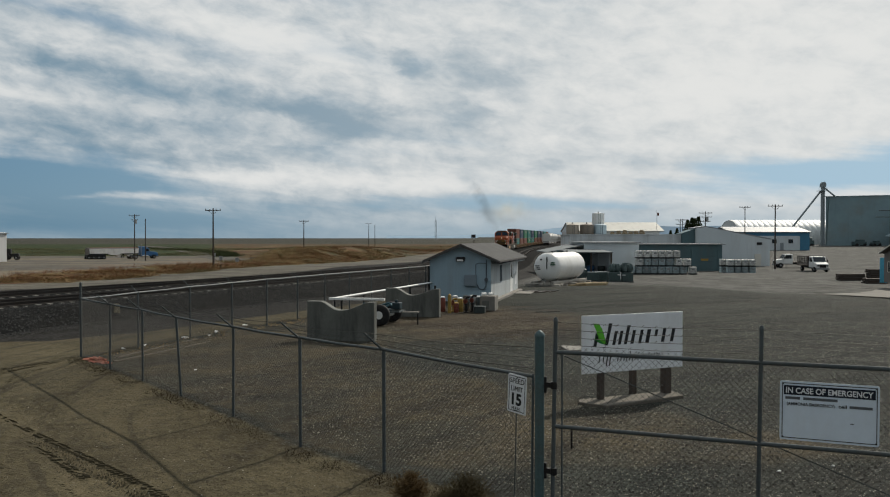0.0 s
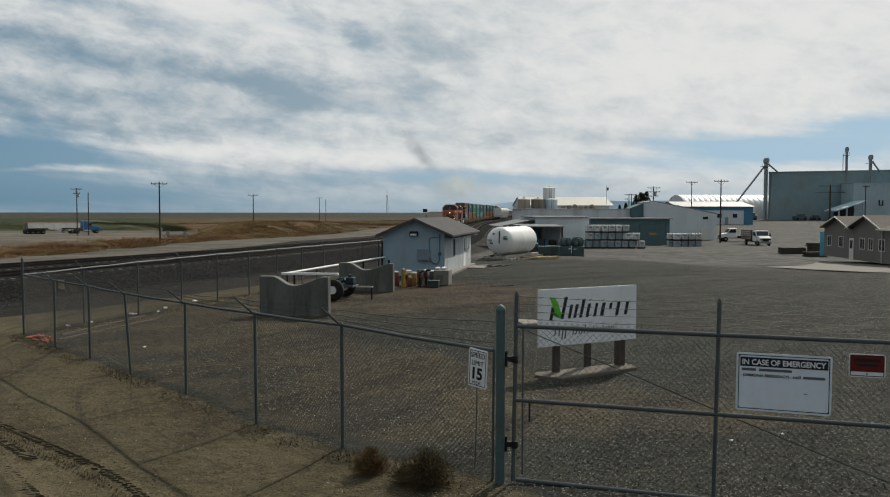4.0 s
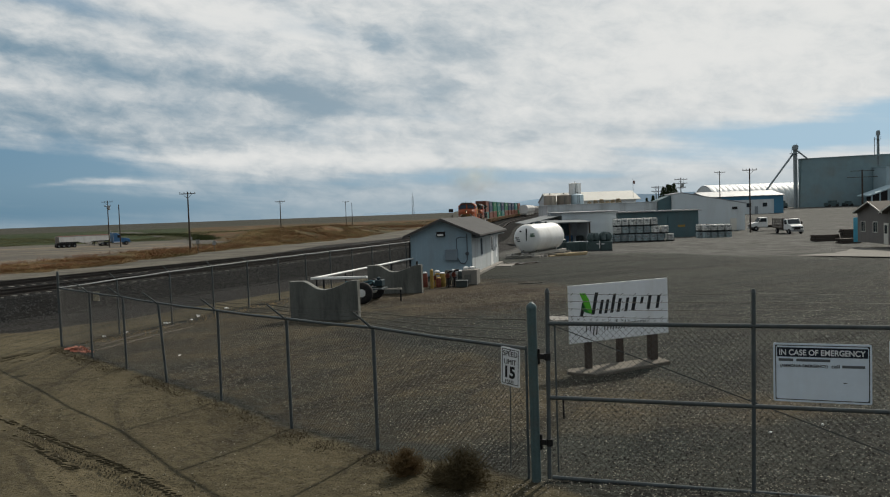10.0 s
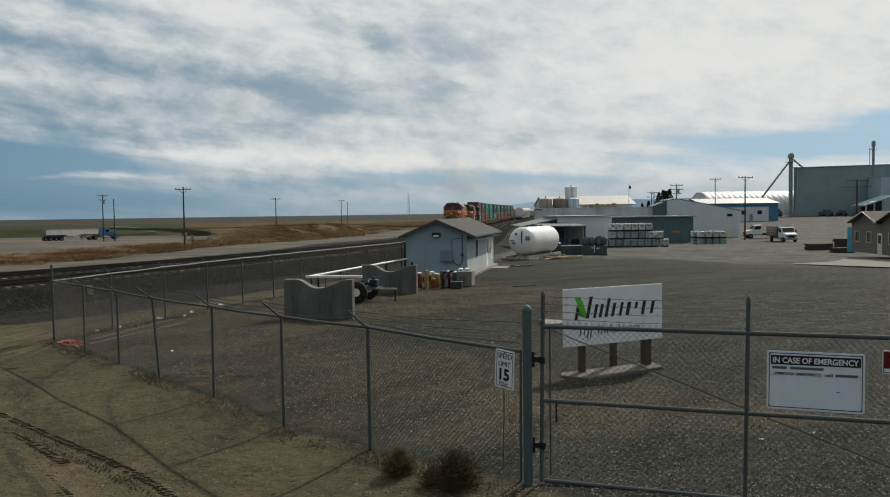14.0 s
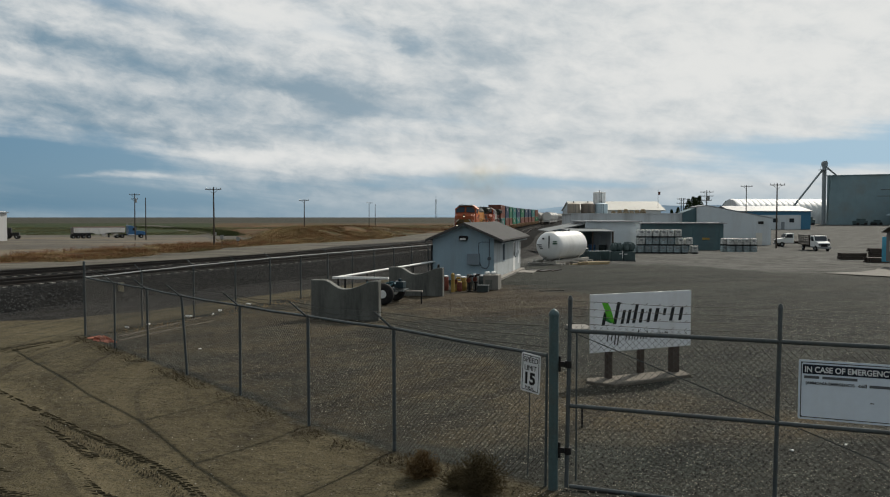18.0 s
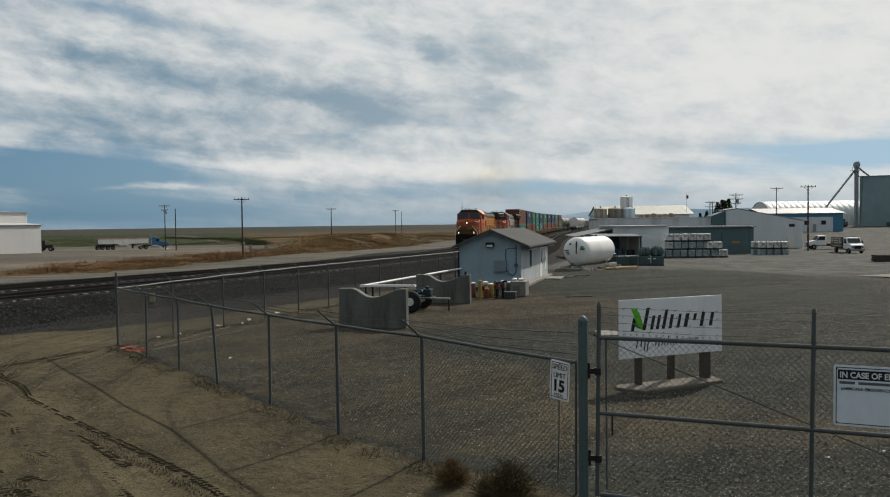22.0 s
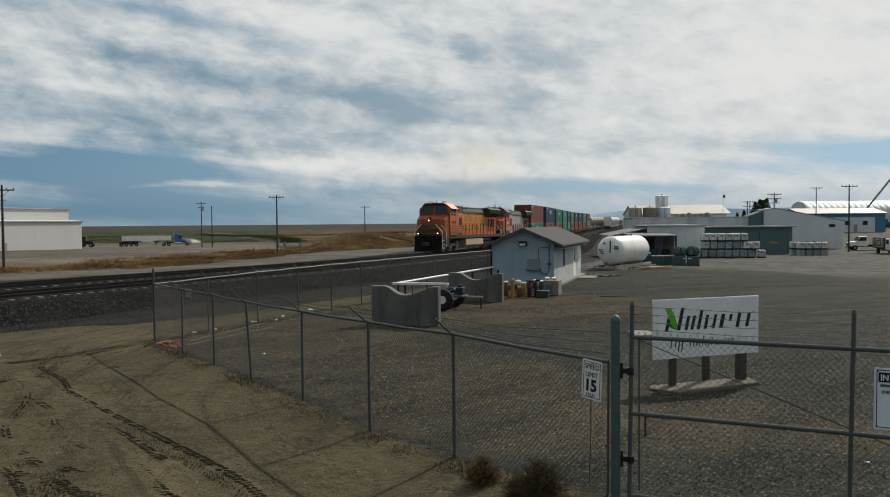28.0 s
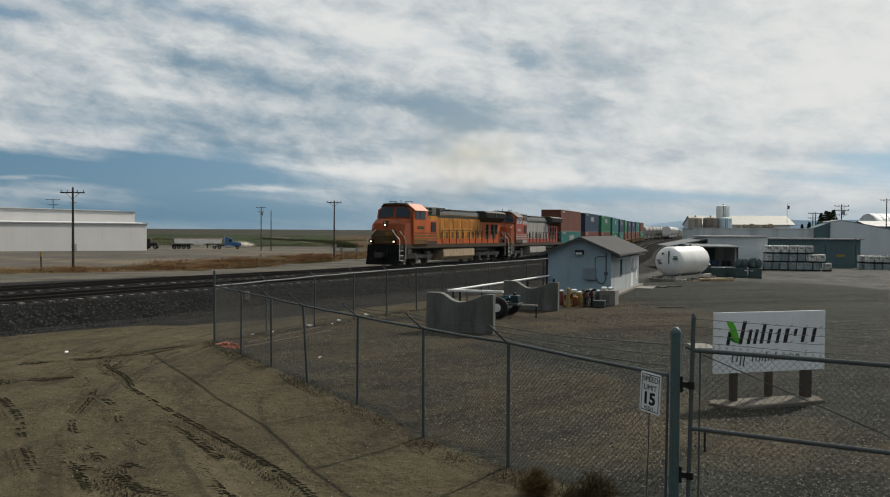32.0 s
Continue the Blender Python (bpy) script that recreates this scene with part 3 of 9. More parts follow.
def ground():
    def axis(breaks):
        out = []
        for a, b, s in breaks:
            out += list(np.arange(a, b, s))
        return np.array(out + [breaks[-1][1]])
    gx = axis([(-4500, -600, 260), (-600, -200, 40), (-200, -60, 5), (-60, -25, 1.2), (-25, 14, 0.3), (14, 60, 1.4), (60, 220, 6), (220, 640, 35), (640, 4600, 260)])
    gy = axis([(-60, 2, 3), (2, 32, 0.3), (32, 60, 0.8), (60, 140, 1.6), (140, 330, 5), (330, 900, 25), (900, 4600, 185)])
    X, Y = np.meshgrid(gx, gy)
    off = (X - track_x(Y)) / side(Y)
    out = front_side(X, Y)
    Z = land(X, Y)
    # wheel ruts in the lane, and the low bank of swept earth along the front fence
    lane = step(0.0, 1.0, out) * (Y < 30)
    rut = np.zeros_like(X)
    for c, w, d in ((3.3, 0.32, 0.05), (4.9, 0.30, 0.05), (6.2, 0.4, 0.035), (7.7, 0.4, 0.035)):
        rut -= d * np.exp(-((out - c - 0.5 * np.sin(Y * 0.35)) / w) ** 2)
        rut += 0.5 * d * np.exp(-((out - c - 0.5 * np.sin(Y * 0.35) - w * 1.6) / w) ** 2)
    Z = Z + lane * rut + 0.05 * np.exp(-((out - 0.1) / 0.4) ** 2) * (Y < 23.5) * (Y > 9)
    nx, ny = len(gx), len(gy)
    idx = np.arange(nx * ny).reshape(ny, nx)
    q = np.stack([idx[:-1, :-1], idx[:-1, 1:], idx[1:, 1:], idx[1:, :-1]], -1).reshape(-1, 4)
    me = bpy.data.meshes.new("ground")
    me.from_pydata(np.stack([X, Y, Z], -1).reshape(-1, 3).tolist(), [], q.tolist())
    me.shade_smooth()
    lot = step(-50, -60, off) * step(0, -8, X + 0.255 * Y + 3) * step(236, 228, Y) * step(30, 60, Y)
    verge = step(-17, -21, off) * step(-35.0, -31.0, off) * step(-20, 5, Y) * step(300, 240, Y)
    far = step(330, 400, Y)
    dust = step(-44, -50, off) * step(250, 236, Y) * step(20, 50, Y) * step(4, -6, X + 0.268 * Y)
    weights = dict(
        earth=np.maximum(step(-0.5, 0.6, out) * (Y < 60) * step(7.5, 9.5, off), 0.45 * np.exp(-((X - 0.8) / 7.5) ** 2 - ((Y - 30) / 7.5) ** 2) * step(8.3, 9.5, off)),
        churn=0.80 * np.exp(-((X - 2.0) / 6.5) ** 2 - ((Y - 33) / 8.0) ** 2) * step(8.3, 9.5, off),
        straw=np.maximum(np.exp(-((out + 0.1) / 0.5) ** 2) * (Y < 23.5) * (Y > 8.5) * 0.3,
                         0.95 * step(0.3, -0.8, out) * step(-8.5, -3.5, out) * (Y < 40) * step(8.3, 9.5, off) * step(9, 13, Y)),
        cinder=step(-22, -17, off) * step(10.8, 9.0, off - 4.2 * step(23, 30, Y)) * (Y < 700),
        pale=np.maximum(lot, 0.80 * step(20, 100, Y) * step(9, 14, off)) * (1 - far),
        scrub=np.maximum(step(-19, -21, off) * (1 - lot) * (1 - verge), far),
        bank=verge * (1 - far),
        dust=dust * (1 - far),
        green=step(0, -12, X + 0.28 * Y) * step(228, 240, Y) * step(620, 480, Y),
        plain=step(420, 620, Y),
    )
    for k, w in weights.items():
        at = me.attributes.new(k, "FLOAT", "POINT")
        at.data.foreach_set("value", np.ascontiguousarray(w, dtype=np.float32).ravel())
    me.materials.append(ground_material())
    ob = new("ground", me)
    tagged(ob, "gravel yard, rutted earth lane, dry grass and scrub plain", "ground", kind="structure")


ground()

BALLAST = mat("track ballast", (0.0118, 0.0120, 0.0120), 0.95, 0, 0.7, 2.5, 0.07, 1.0, (0.024, 0.023, 0.021), 0.4, spec=0.02)
TIE = mat("concrete sleeper", (0.215, 0.205, 0.185), 0.9, 0, 0.25, 0.6, 0.04, 0.2, (0.12, 0.10, 0.08), 0.5, per_piece=0.25)
TIEDARK = mat("oily sleeper middle", (0.022, 0.020, 0.018), 0.95, 0, 0.3, 0.6, 0.04, 0.2, spec=0.05)
RAIL = mat("worn rail steel", (0.034, 0.031, 0.029), 0.75, 0.0, 0.25, 0.6, 0.05, 0.1, (0.042, 0.032, 0.024), 0.6, spec=0.08)


def tracks():
    bed = Mesh()
    ys = list(np.arange(-30, 140, 1.0)) + list(np.arange(140, 700, 6.0))
    prof = [(-6.2, None), (-3.4, -0.24), (0, -0.19), (NEAR_TRACK, -0.19), (NEAR_TRACK + 2.2, -0.24), (NEAR_TRACK + 4.9, None)]
    vs, fs = [], []
    rnd = random.Random(5)
    for k, y in enumerate(ys):
        narrow = float(np.interp(y, [85, 108], [1.0, 0.45]))
        for o, z in prof:
            o = NEAR_TRACK + (o - NEAR_TRACK) * narrow if o > NEAR_TRACK else o
            sl = np.interp(y, TRACK_Y, TRACK_S)
            n = sqrt(1 + sl * sl)
            x, yy = float(track_x(y)) + o / n, y - o * sl / n
            vs.append((x, yy, (on(x, yy) - 0.22) if z is None else rail_z(y) + z + rnd.uniform(-0.03, 0.03)))
        if k:
            a, b = (k - 1) * len(prof), k * len(prof)
            fs += [(a + i, a + i + 1, b + i + 1, b + i) for i in range(len(prof) - 1)]
    bed.add(vs, fs)
    part("track_bed", bed, BALLAST, label="dark crushed stone track bed")
    tagged(bpy.data.objects["track_bed"], "dark crushed stone bed under two railway tracks", "track bed", kind="structure")
    tie = Mesh().box(-1.25, -0.10, -0.30, -1.04, 0.10, -0.175).box(1.04, -0.10, -0.30, 1.25, 0.10, -0.175).box(-1.04, -0.11, -0.30, 1.04, 0.11, -0.195)
    tie_me = tie.data("sleeper", TIE)
    tie_me.materials.append(TIEDARK)
    for p in tie_me.polygons:
        p.material_index = 1 if abs(p.center.x) < 1.03 else 0
    for name, off in (("railway_track_1", 0.0), ("railway_track_2", NEAR_TRACK)):
        tr = thing(name, "railway track with dark worn steel rails on pale-ended sleepers", "railway track", pose(0, 0, 0), kind="structure")
        for g in (-0.755, 0.755):
            rail = Mesh()
            pr = [(-0.07, -0.17), (0.07, -0.17), (0.07, -0.155), (0.012, -0.14), (0.012, -0.05), (0.036, -0.04), (0.036, 0.0), (-0.036, 0.0), (-0.036, -0.04), (-0.012, -0.05), (-0.012, -0.14), (-0.07, -0.155)]
            vs, fs = [], []
            ss = list(np.arange(arc_at(-30), arc_at(200), 3)) + list(np.arange(arc_at(200), arc_at(690), 15))
            for k, s in enumerate(ss):
                x, y, h = on_line(s, off + g)
                for p, z in pr:
                    vs.append((x + p * -sin(h), y + p * cos(h), rail_z(y) + z))
                if k:
                    a, b, n = (k - 1) * len(pr), k * len(pr), len(pr)
                    fs += [(a + i, a + (i + 1) % n, b + (i + 1) % n, b + i) for i in range(n)]
            rail.add(vs, fs)
            part("rail", rail, RAIL, tr)
        rest = Mesh()
        rnd = random.Random(7 + int(off))
        for k, s in enumerate(np.arange(arc_at(-5), arc_at(330), 0.61)):
            x, y, h = on_line(s, off)
            m = Matrix.Translation((x, y, rail_z(y) + rnd.uniform(-0.02, 0.01))) @ pose(0, 0, 0, 0, 0, math.degrees(h) + 90 + rnd.uniform(-1, 1))
            if 12 < y < 100:
                o = new("sleeper", tie_me)
                o.parent, o.matrix_basis = tr, m
            else:
                rest.add([m @ Vector(v) for v in tie.v[16:]], tie.f[:6])
        tagged(part("far_sleepers", rest, TIEDARK, tr), kind="stuff")


tracks()


# ---------------------------------------------------------------- chain-link fences, gate and signs
FENCE_H = 1.83
GALVPALE = mat("bright galvanised rail", (0.22, 0.23, 0.23), 0.6, 0.2, 0.2, 0.4, 0.03, 0.1)
RAIL_LINE = ((9.1, 11.3, 13.0, 15.4, 17.4, 19.1, 23.0, 27.3, 31.4, 36.0, 60.0), (1.48, 1.49, 1.43, 1.345, 1.335, 1.33, 1.31, 1.39, 1.43, 1.44, 1.45))    # y, and the height of the top rails


def link_panel(a, b, z0a, z0b, h, pitch=0.07, r=0.0021):
    """Chain-link between two upright lines: two families of slanting wires."""
    a, b = Vector(a), Vector(b)
    length = (b - a).length
    d = (b - a) / length
    out = Mesh()
    hh = h - 0.06
    for sgn in (1, -1):
        n0, n1 = -int(hh / pitch) - 1, int(length / pitch) + 1
        for i in range(n0, n1 + 1) if sgn > 0 else range(0, n1 - n0 + 1):
            u0 = i * pitch
            # wire u = u0 + sgn*w, for heights w from 0 to hh
            lo, hi = 0.0, hh
            if sgn > 0:
                lo, hi = max(lo, -u0), min(hi, length - u0)
            else:
                lo, hi = max(lo, u0 - length), min(hi, u0)
            if hi - lo < 0.02:
                continue
            p = []
            for w in (lo, hi):
                u = u0 + sgn * w
                q = a + d * u
                z = z0a + (z0b - z0a) * u / length + 0.05 + w
                p.append((q.x, q.y, z))
            out.rod(p[0], p[1], r, 3)
    return out


def fence(name, label, pts, arm, wires=3, first_tall=True):
    f = thing(name, label, "fence", pose(0, 0, 0))
    rnd = random.Random(len(pts))
    tops = []
    for k, (x, y) in enumerate(pts):
        z = on(x, y)
        lean = -0.11 if k == 3 and first_tall else rnd.uniform(-0.012, 0.012)
        rail_z = float(np.interp(y, RAIL_LINE[0], RAIL_LINE[1]))
        h = rail_z - z + (0.45 if k == 0 and first_tall else 0.0)
        if k == 0 and not first_tall:
            tops.append(Vector((x, y, rail_z)))
            continue
        r = 0.016 if k == len(pts) - 1 and first_tall else 0.027 if k else 0.036
        p = Mesh().rod((x, y, z - 0.05), (x + lean, y, z + h), r, 10)
        p.rod((x + lean, y, z + h), (x + lean, y, z + h + 0.03), r * 1.2, 10, 0.5 * r)
        part("post", p, GALV, f, smooth=True)
        tops.append(Vector((x + lean, y, rail_z)))
        if k and k < len(pts) - 1:
            e = Vector((x + lean, y, rail_z)) + Vector(arm)
            am = Mesh().rod((x + lean, y, rail_z - 0.02), e, 0.02, 6, 0.013)
            part("barbed_wire_arm", am, GALV, f)
    for a, b in zip(tops, tops[1:]):
        sag = (a + b) / 2 - Vector((0, 0, 0.012))
        part("top_rail", Mesh().tube([a, sag, b], 0.023, 8), GALV if first_tall else GALVPALE, f, smooth=True)
    for w in range(wires):
        k = (w + 1) / wires
        line = Mesh()
        ps = []
        for i, t in enumerate(tops):
            ps.append(t + Vector(arm) * k if 0 < i < len(tops) - 1 else t + Vector((0, 0, 0.1 + 0.14 * w)) * 0.9)
        for a, b in zip(ps, ps[1:]):
            sagp = (a + b) / 2 - Vector((0, 0, 0.03 + 0.02 * rnd.random()))
            line.tube([a, sagp, b], 0.0045, 3)
            n = int((b - a).length / 0.14)
            for i in range(n):
                q = a.lerp(sagp, 2 * i / n) if 2 * i < n else sagp.lerp(b, 2 * i / n - 1)
                line.rod(q - Vector((0.012, 0.01, 0.014)), q + Vector((0.012, 0.01, 0.014)), 0.0028, 3)
        part("barbed_wire", line, WIRE, f)
    net = Mesh()
    for (a, b) in zip(pts, pts[1:]):
        l = link_panel((*a, 0), (*b, 0), float(np.interp(a[1], *RAIL_LINE)) - FENCE_H, float(np.interp(b[1], *RAIL_LINE)) - FENCE_H, FENCE_H)
        net.add(l.v, l.f)
    tagged(part("chain_link", net, WIRE, f), kind="stuff")
    return f


fence("chain_link_fence", "galvanised chain-link fence with barbed wire arms along the lane", FRONT[:-1] + [(1.15, 9.07)], (-0.27, -0.20, 0.27))
fence("chain_link_fence", "galvanised chain-link fence with barbed wire beside the railway", BACK, (-0.27, 0.10, 0.22), first_tall=False)
tagged(part("tag_plate", Mesh().box(-0.13, -0.004, -0.12, 0.13, 0.004, 0.12), mat("buff plate", (0.42, 0.37, 0.27), 0.6), None, at=pose(-8.58, 20.7, on(-8.6, 20.7) + 1.70, 0, 0, -35)), "small buff plate wired to the chain-link fence", "sign")

GZ = on(1.1, 9.0)
gp = thing("gate_post", "thick grey-green steel gate post with domed cap", "post", pose(1.228, 8.98, GZ))
part("post", Mesh().rod((0, 0, -0.1), (0, 0, 2.03), 0.055, 20), GREENPOST, gp, smooth=True)
part("cap", Mesh().lathe((0, 0, 2.03), (0, 0, 2.11), [(0, 0.060), (0.25, 0.061), (0.6, 0.048), (0.85, 0.028), (1, 0.008)], 20), GREENPOST, gp, smooth=True)


def gate():
    """Two-rail swing gate; its local x runs along it."""
    g = thing("swing_gate", "closed tubular steel gate filled with chain-link, barbed wire on top", "gate", pose(1.407, 8.93, 0, 0, 0, -20.5))
    W, top, mid, bot = 5.9, 1.785, 0.925, -0.01
    part("upright", Mesh().rod((-0.035, 0, -0.03), (0, 0, 2.14), 0.024, 12).rod((0, 0, 2.14), (0, 0, 2.19), 0.034, 12, 0.012), GALV, g, smooth=True)
    for x in (2.205, 4.5):
        part("upright", Mesh().rod((x - 0.03, 0, -0.03), (x, 0, 2.14), 0.022, 12).rod((x, 0, 2.14), (x, 0, 2.18), 0.03, 12, 0.012), GALV, g, smooth=True)
    part("upright", Mesh().rod((W, 0, 0.03), (W, 0, 2.14), 0.028, 12), GALV, g, smooth=True)
    for z in (bot, mid, top):
        part("rail", Mesh().rod((0, 0, z), (W, 0, z), 0.024, 12), GALV, g, smooth=True)
    part("brace_rod", Mesh().rod((0.05, 0.035, top - 0.03), (4.48, 0.035, bot + 0.12), 0.006, 6), GALV, g)
    part("inner_upright", Mesh().rod((0.075, 0.0, 0.06), (0.075, 0.0, 1.78), 0.010, 8), GALV, g)
    for z in (0.40, 1.40):
        h = Mesh().rod((-0.02, 0, z - 0.04), (-0.02, 0, z + 0.04), 0.04, 10).box(-0.14, -0.018, z - 0.03, -0.02, 0.018, z + 0.03).rod((-0.12, 0, z - 0.09), (-0.12, 0, z + 0.09), 0.016, 8)
        part("hinge", h, BLACK, g, "black steel hinge")
    for k in range(4):
        z = top + 0.09 + 0.085 * k
        l = Mesh()
        for a, b in ((0, 2.205), (2.205, 4.5), (4.5, W)):
            l.tube([(a, 0, z), ((a + b) / 2, 0, z - 0.02), (b, 0, z)], 0.0035, 3)
            for i in range(1, int((b - a) / 0.14)):
                q = Vector((a + 0.14 * i, 0, z - 0.01))
                l.rod(q - Vector((0.014, 0.008, 0.012)), q + Vector((0.014, 0.008, 0.012)), 0.003, 3)
        part("barbed_wire", l, WIRE, g)
    net = link_panel((0, 0, 0), (W, 0, 0), bot - 0.03, bot - 0.03, top - bot + 0.10)
    tagged(part("chain_link", net, WIRE, g), kind="stuff")
    return g


gate()
part("drop_pin", Mesh().rod((0, 0, -0.02), (0, 0, 0.34), 0.016, 8), BLACK)
tagged(bpy.data.objects["drop_pin"], "short dark steel stake in the gravel behind the gate", "stake").matrix_basis = pose(2.09, 12.0, on(2.09, 12.0))


def sign_plate(name, label, w, h, m, plate=WHITESIGN, border=INK, inset=0.02, t=0.004):
    s = thing(name, label, "sign", m)
    r = 0.02
    poly = []
    for cx, cz, a0 in ((w / 2 - r, h / 2 - r, 0), (-w / 2 + r, h / 2 - r, 90), (-w / 2 + r, -h / 2 + r, 180), (w / 2 - r, -h / 2 + r, 270)):
        for k in range(4):
            a = radians(a0 + 30 * k)
            poly.append((cx + r * cos(a), cz + r * sin(a)))
    part("plate", Mesh().prism(poly, "y", 0, t), plate, s)
    if border:
        b = Mesh()
        i, k = inset, 0.008
        for x0, z0, x1, z1 in ((-w / 2 + i, h / 2 - i - k, w / 2 - i, h / 2 - i), (-w / 2 + i, -h / 2 + i, w / 2 - i, -h / 2 + i + k), (-w / 2 + i, -h / 2 + i + k, -w / 2 + i + k, h / 2 - i - k), (w / 2 - i - k, -h / 2 + i + k, w / 2 - i, h / 2 - i - k)):
            b.box(x0, -0.002, z0, x1, 0.0, z1)
        part("border", b, border, s)
    bolts = [(x, z) for x in (-w / 2 + 0.03, w / 2 - 0.03) for z in (-h / 2 + 0.03, h / 2 - 0.03)] if w > 0.6 else [(0, h / 2 - 0.035), (0, -h / 2 + 0.035)]
    for x, z in bolts:
        part("bolt", Mesh().rod((x, -0.006, z), (x, 0.0, z), 0.008, 8), GALV, s)
    return s


# speed limit sign on the fence beside the gate post
sp = sign_plate("speed_limit_sign", "white speed limit sign with black lettering wired to the fence", 0.305, 0.46, pose(0.985, 9.20, 1.245, 0, 3.0, -50))
words("lettering", "SPEED", 0.088, INK, sp, pose(-0.115, -0.003, 0.125), width=0.23)
words("lettering", "LIMIT", 0.088, INK, sp, pose(-0.095, -0.003, 0.03), width=0.19)
words("lettering", "15", 0.19, INK, sp, pose(-0.08, -0.003, -0.13), width=0.16, bold=0.007)
words("lettering", "M.P.H.", 0.055, INK, sp, pose(-0.075, -0.003, -0.195), width=0.14)
part("stay_wire", Mesh().tube([(0, 0.0, -0.23), (0.015, 0.0, -0.6), (0.04, -0.02, -1.22)], 0.006, 6), GALV, sp)

# emergency board and red notice on the gate
eg = sign_plate("emergency_notice_board", "white emergency contact board with dark heading on the gate", 0.925, 0.615, pose(4.062, 7.902, 1.307, 0, 0.3, -20.5), BOARD)
NAVY = mat("dark heading", (0.012, 0.018, 0.03), 0.5)
part("heading_band", Mesh().box(-0.425, -0.003, 0.165, 0.425, 0.0, 0.262), NAVY, eg)
words("lettering", "IN CASE OF EMERGENCY", 0.082, WHITESIGN, eg, pose(-0.405, -0.0045, 0.184), width=0.81, bold=0.002)
words("lettering", "(AMMONIA EMERGENCY)", 0.042, INK, eg, pose(-0.395, -0.002, 0.058), width=0.45, bold=0.0008)
words("lettering", "cell", 0.050, INK, eg, pose(0.09, -0.002, 0.058), width=0.075, bold=0.0008)
for bx_ in (-0.435, 0.435):
    for bz_ in (-0.275, 0.275):
        part("bolt", Mesh().rod((bx_, -0.006, bz_), (bx_, 0.0, bz_), 0.008, 8), INK, eg)
for x0, x1, z in ((-0.41, -0.27, 0.118), (-0.24, 0.08, 0.118), (0.19, 0.40, 0.060)):
    part("text_bar", Mesh().box(x0, -0.002, z, x1, 0.0, z + 0.027), mat("grey ink", (0.10, 0.11, 0.12), 0.6), eg)
part("text_bar", Mesh().box(0.20, -0.002, -0.10, 0.235, 0.0, -0.092), INK, eg)
rd = sign_plate("red_notice", "small red and white notice sign hung on the gate", 0.335, 0.238, pose(4.797, 7.628, 1.541, 0, 0, -20.5), WHITESIGN, INK, 0.010)
part("red_field", Mesh().box(-0.151, -0.003, -0.052, 0.151, 0.0, 0.103), REDSIGN, rd)
part("dark_bar", Mesh().box(-0.12, -0.0045, 0.04, 0.12, -0.003, 0.075), INK, rd)
part("dark_bar", Mesh().box(-0.10, -0.0045, -0.01, 0.10, -0.003, 0.02), INK, rd)
part("dark_band", Mesh().box(-0.151, -0.0035, -0.062, 0.151, 0.0, -0.0525), INK, rd)


SLABC = mat("dirty concrete", (0.125, 0.112, 0.092), 0.95, 0, 0.3, 0.5, 0.03, 0.4, (0.06, 0.053, 0.043), 0.7)


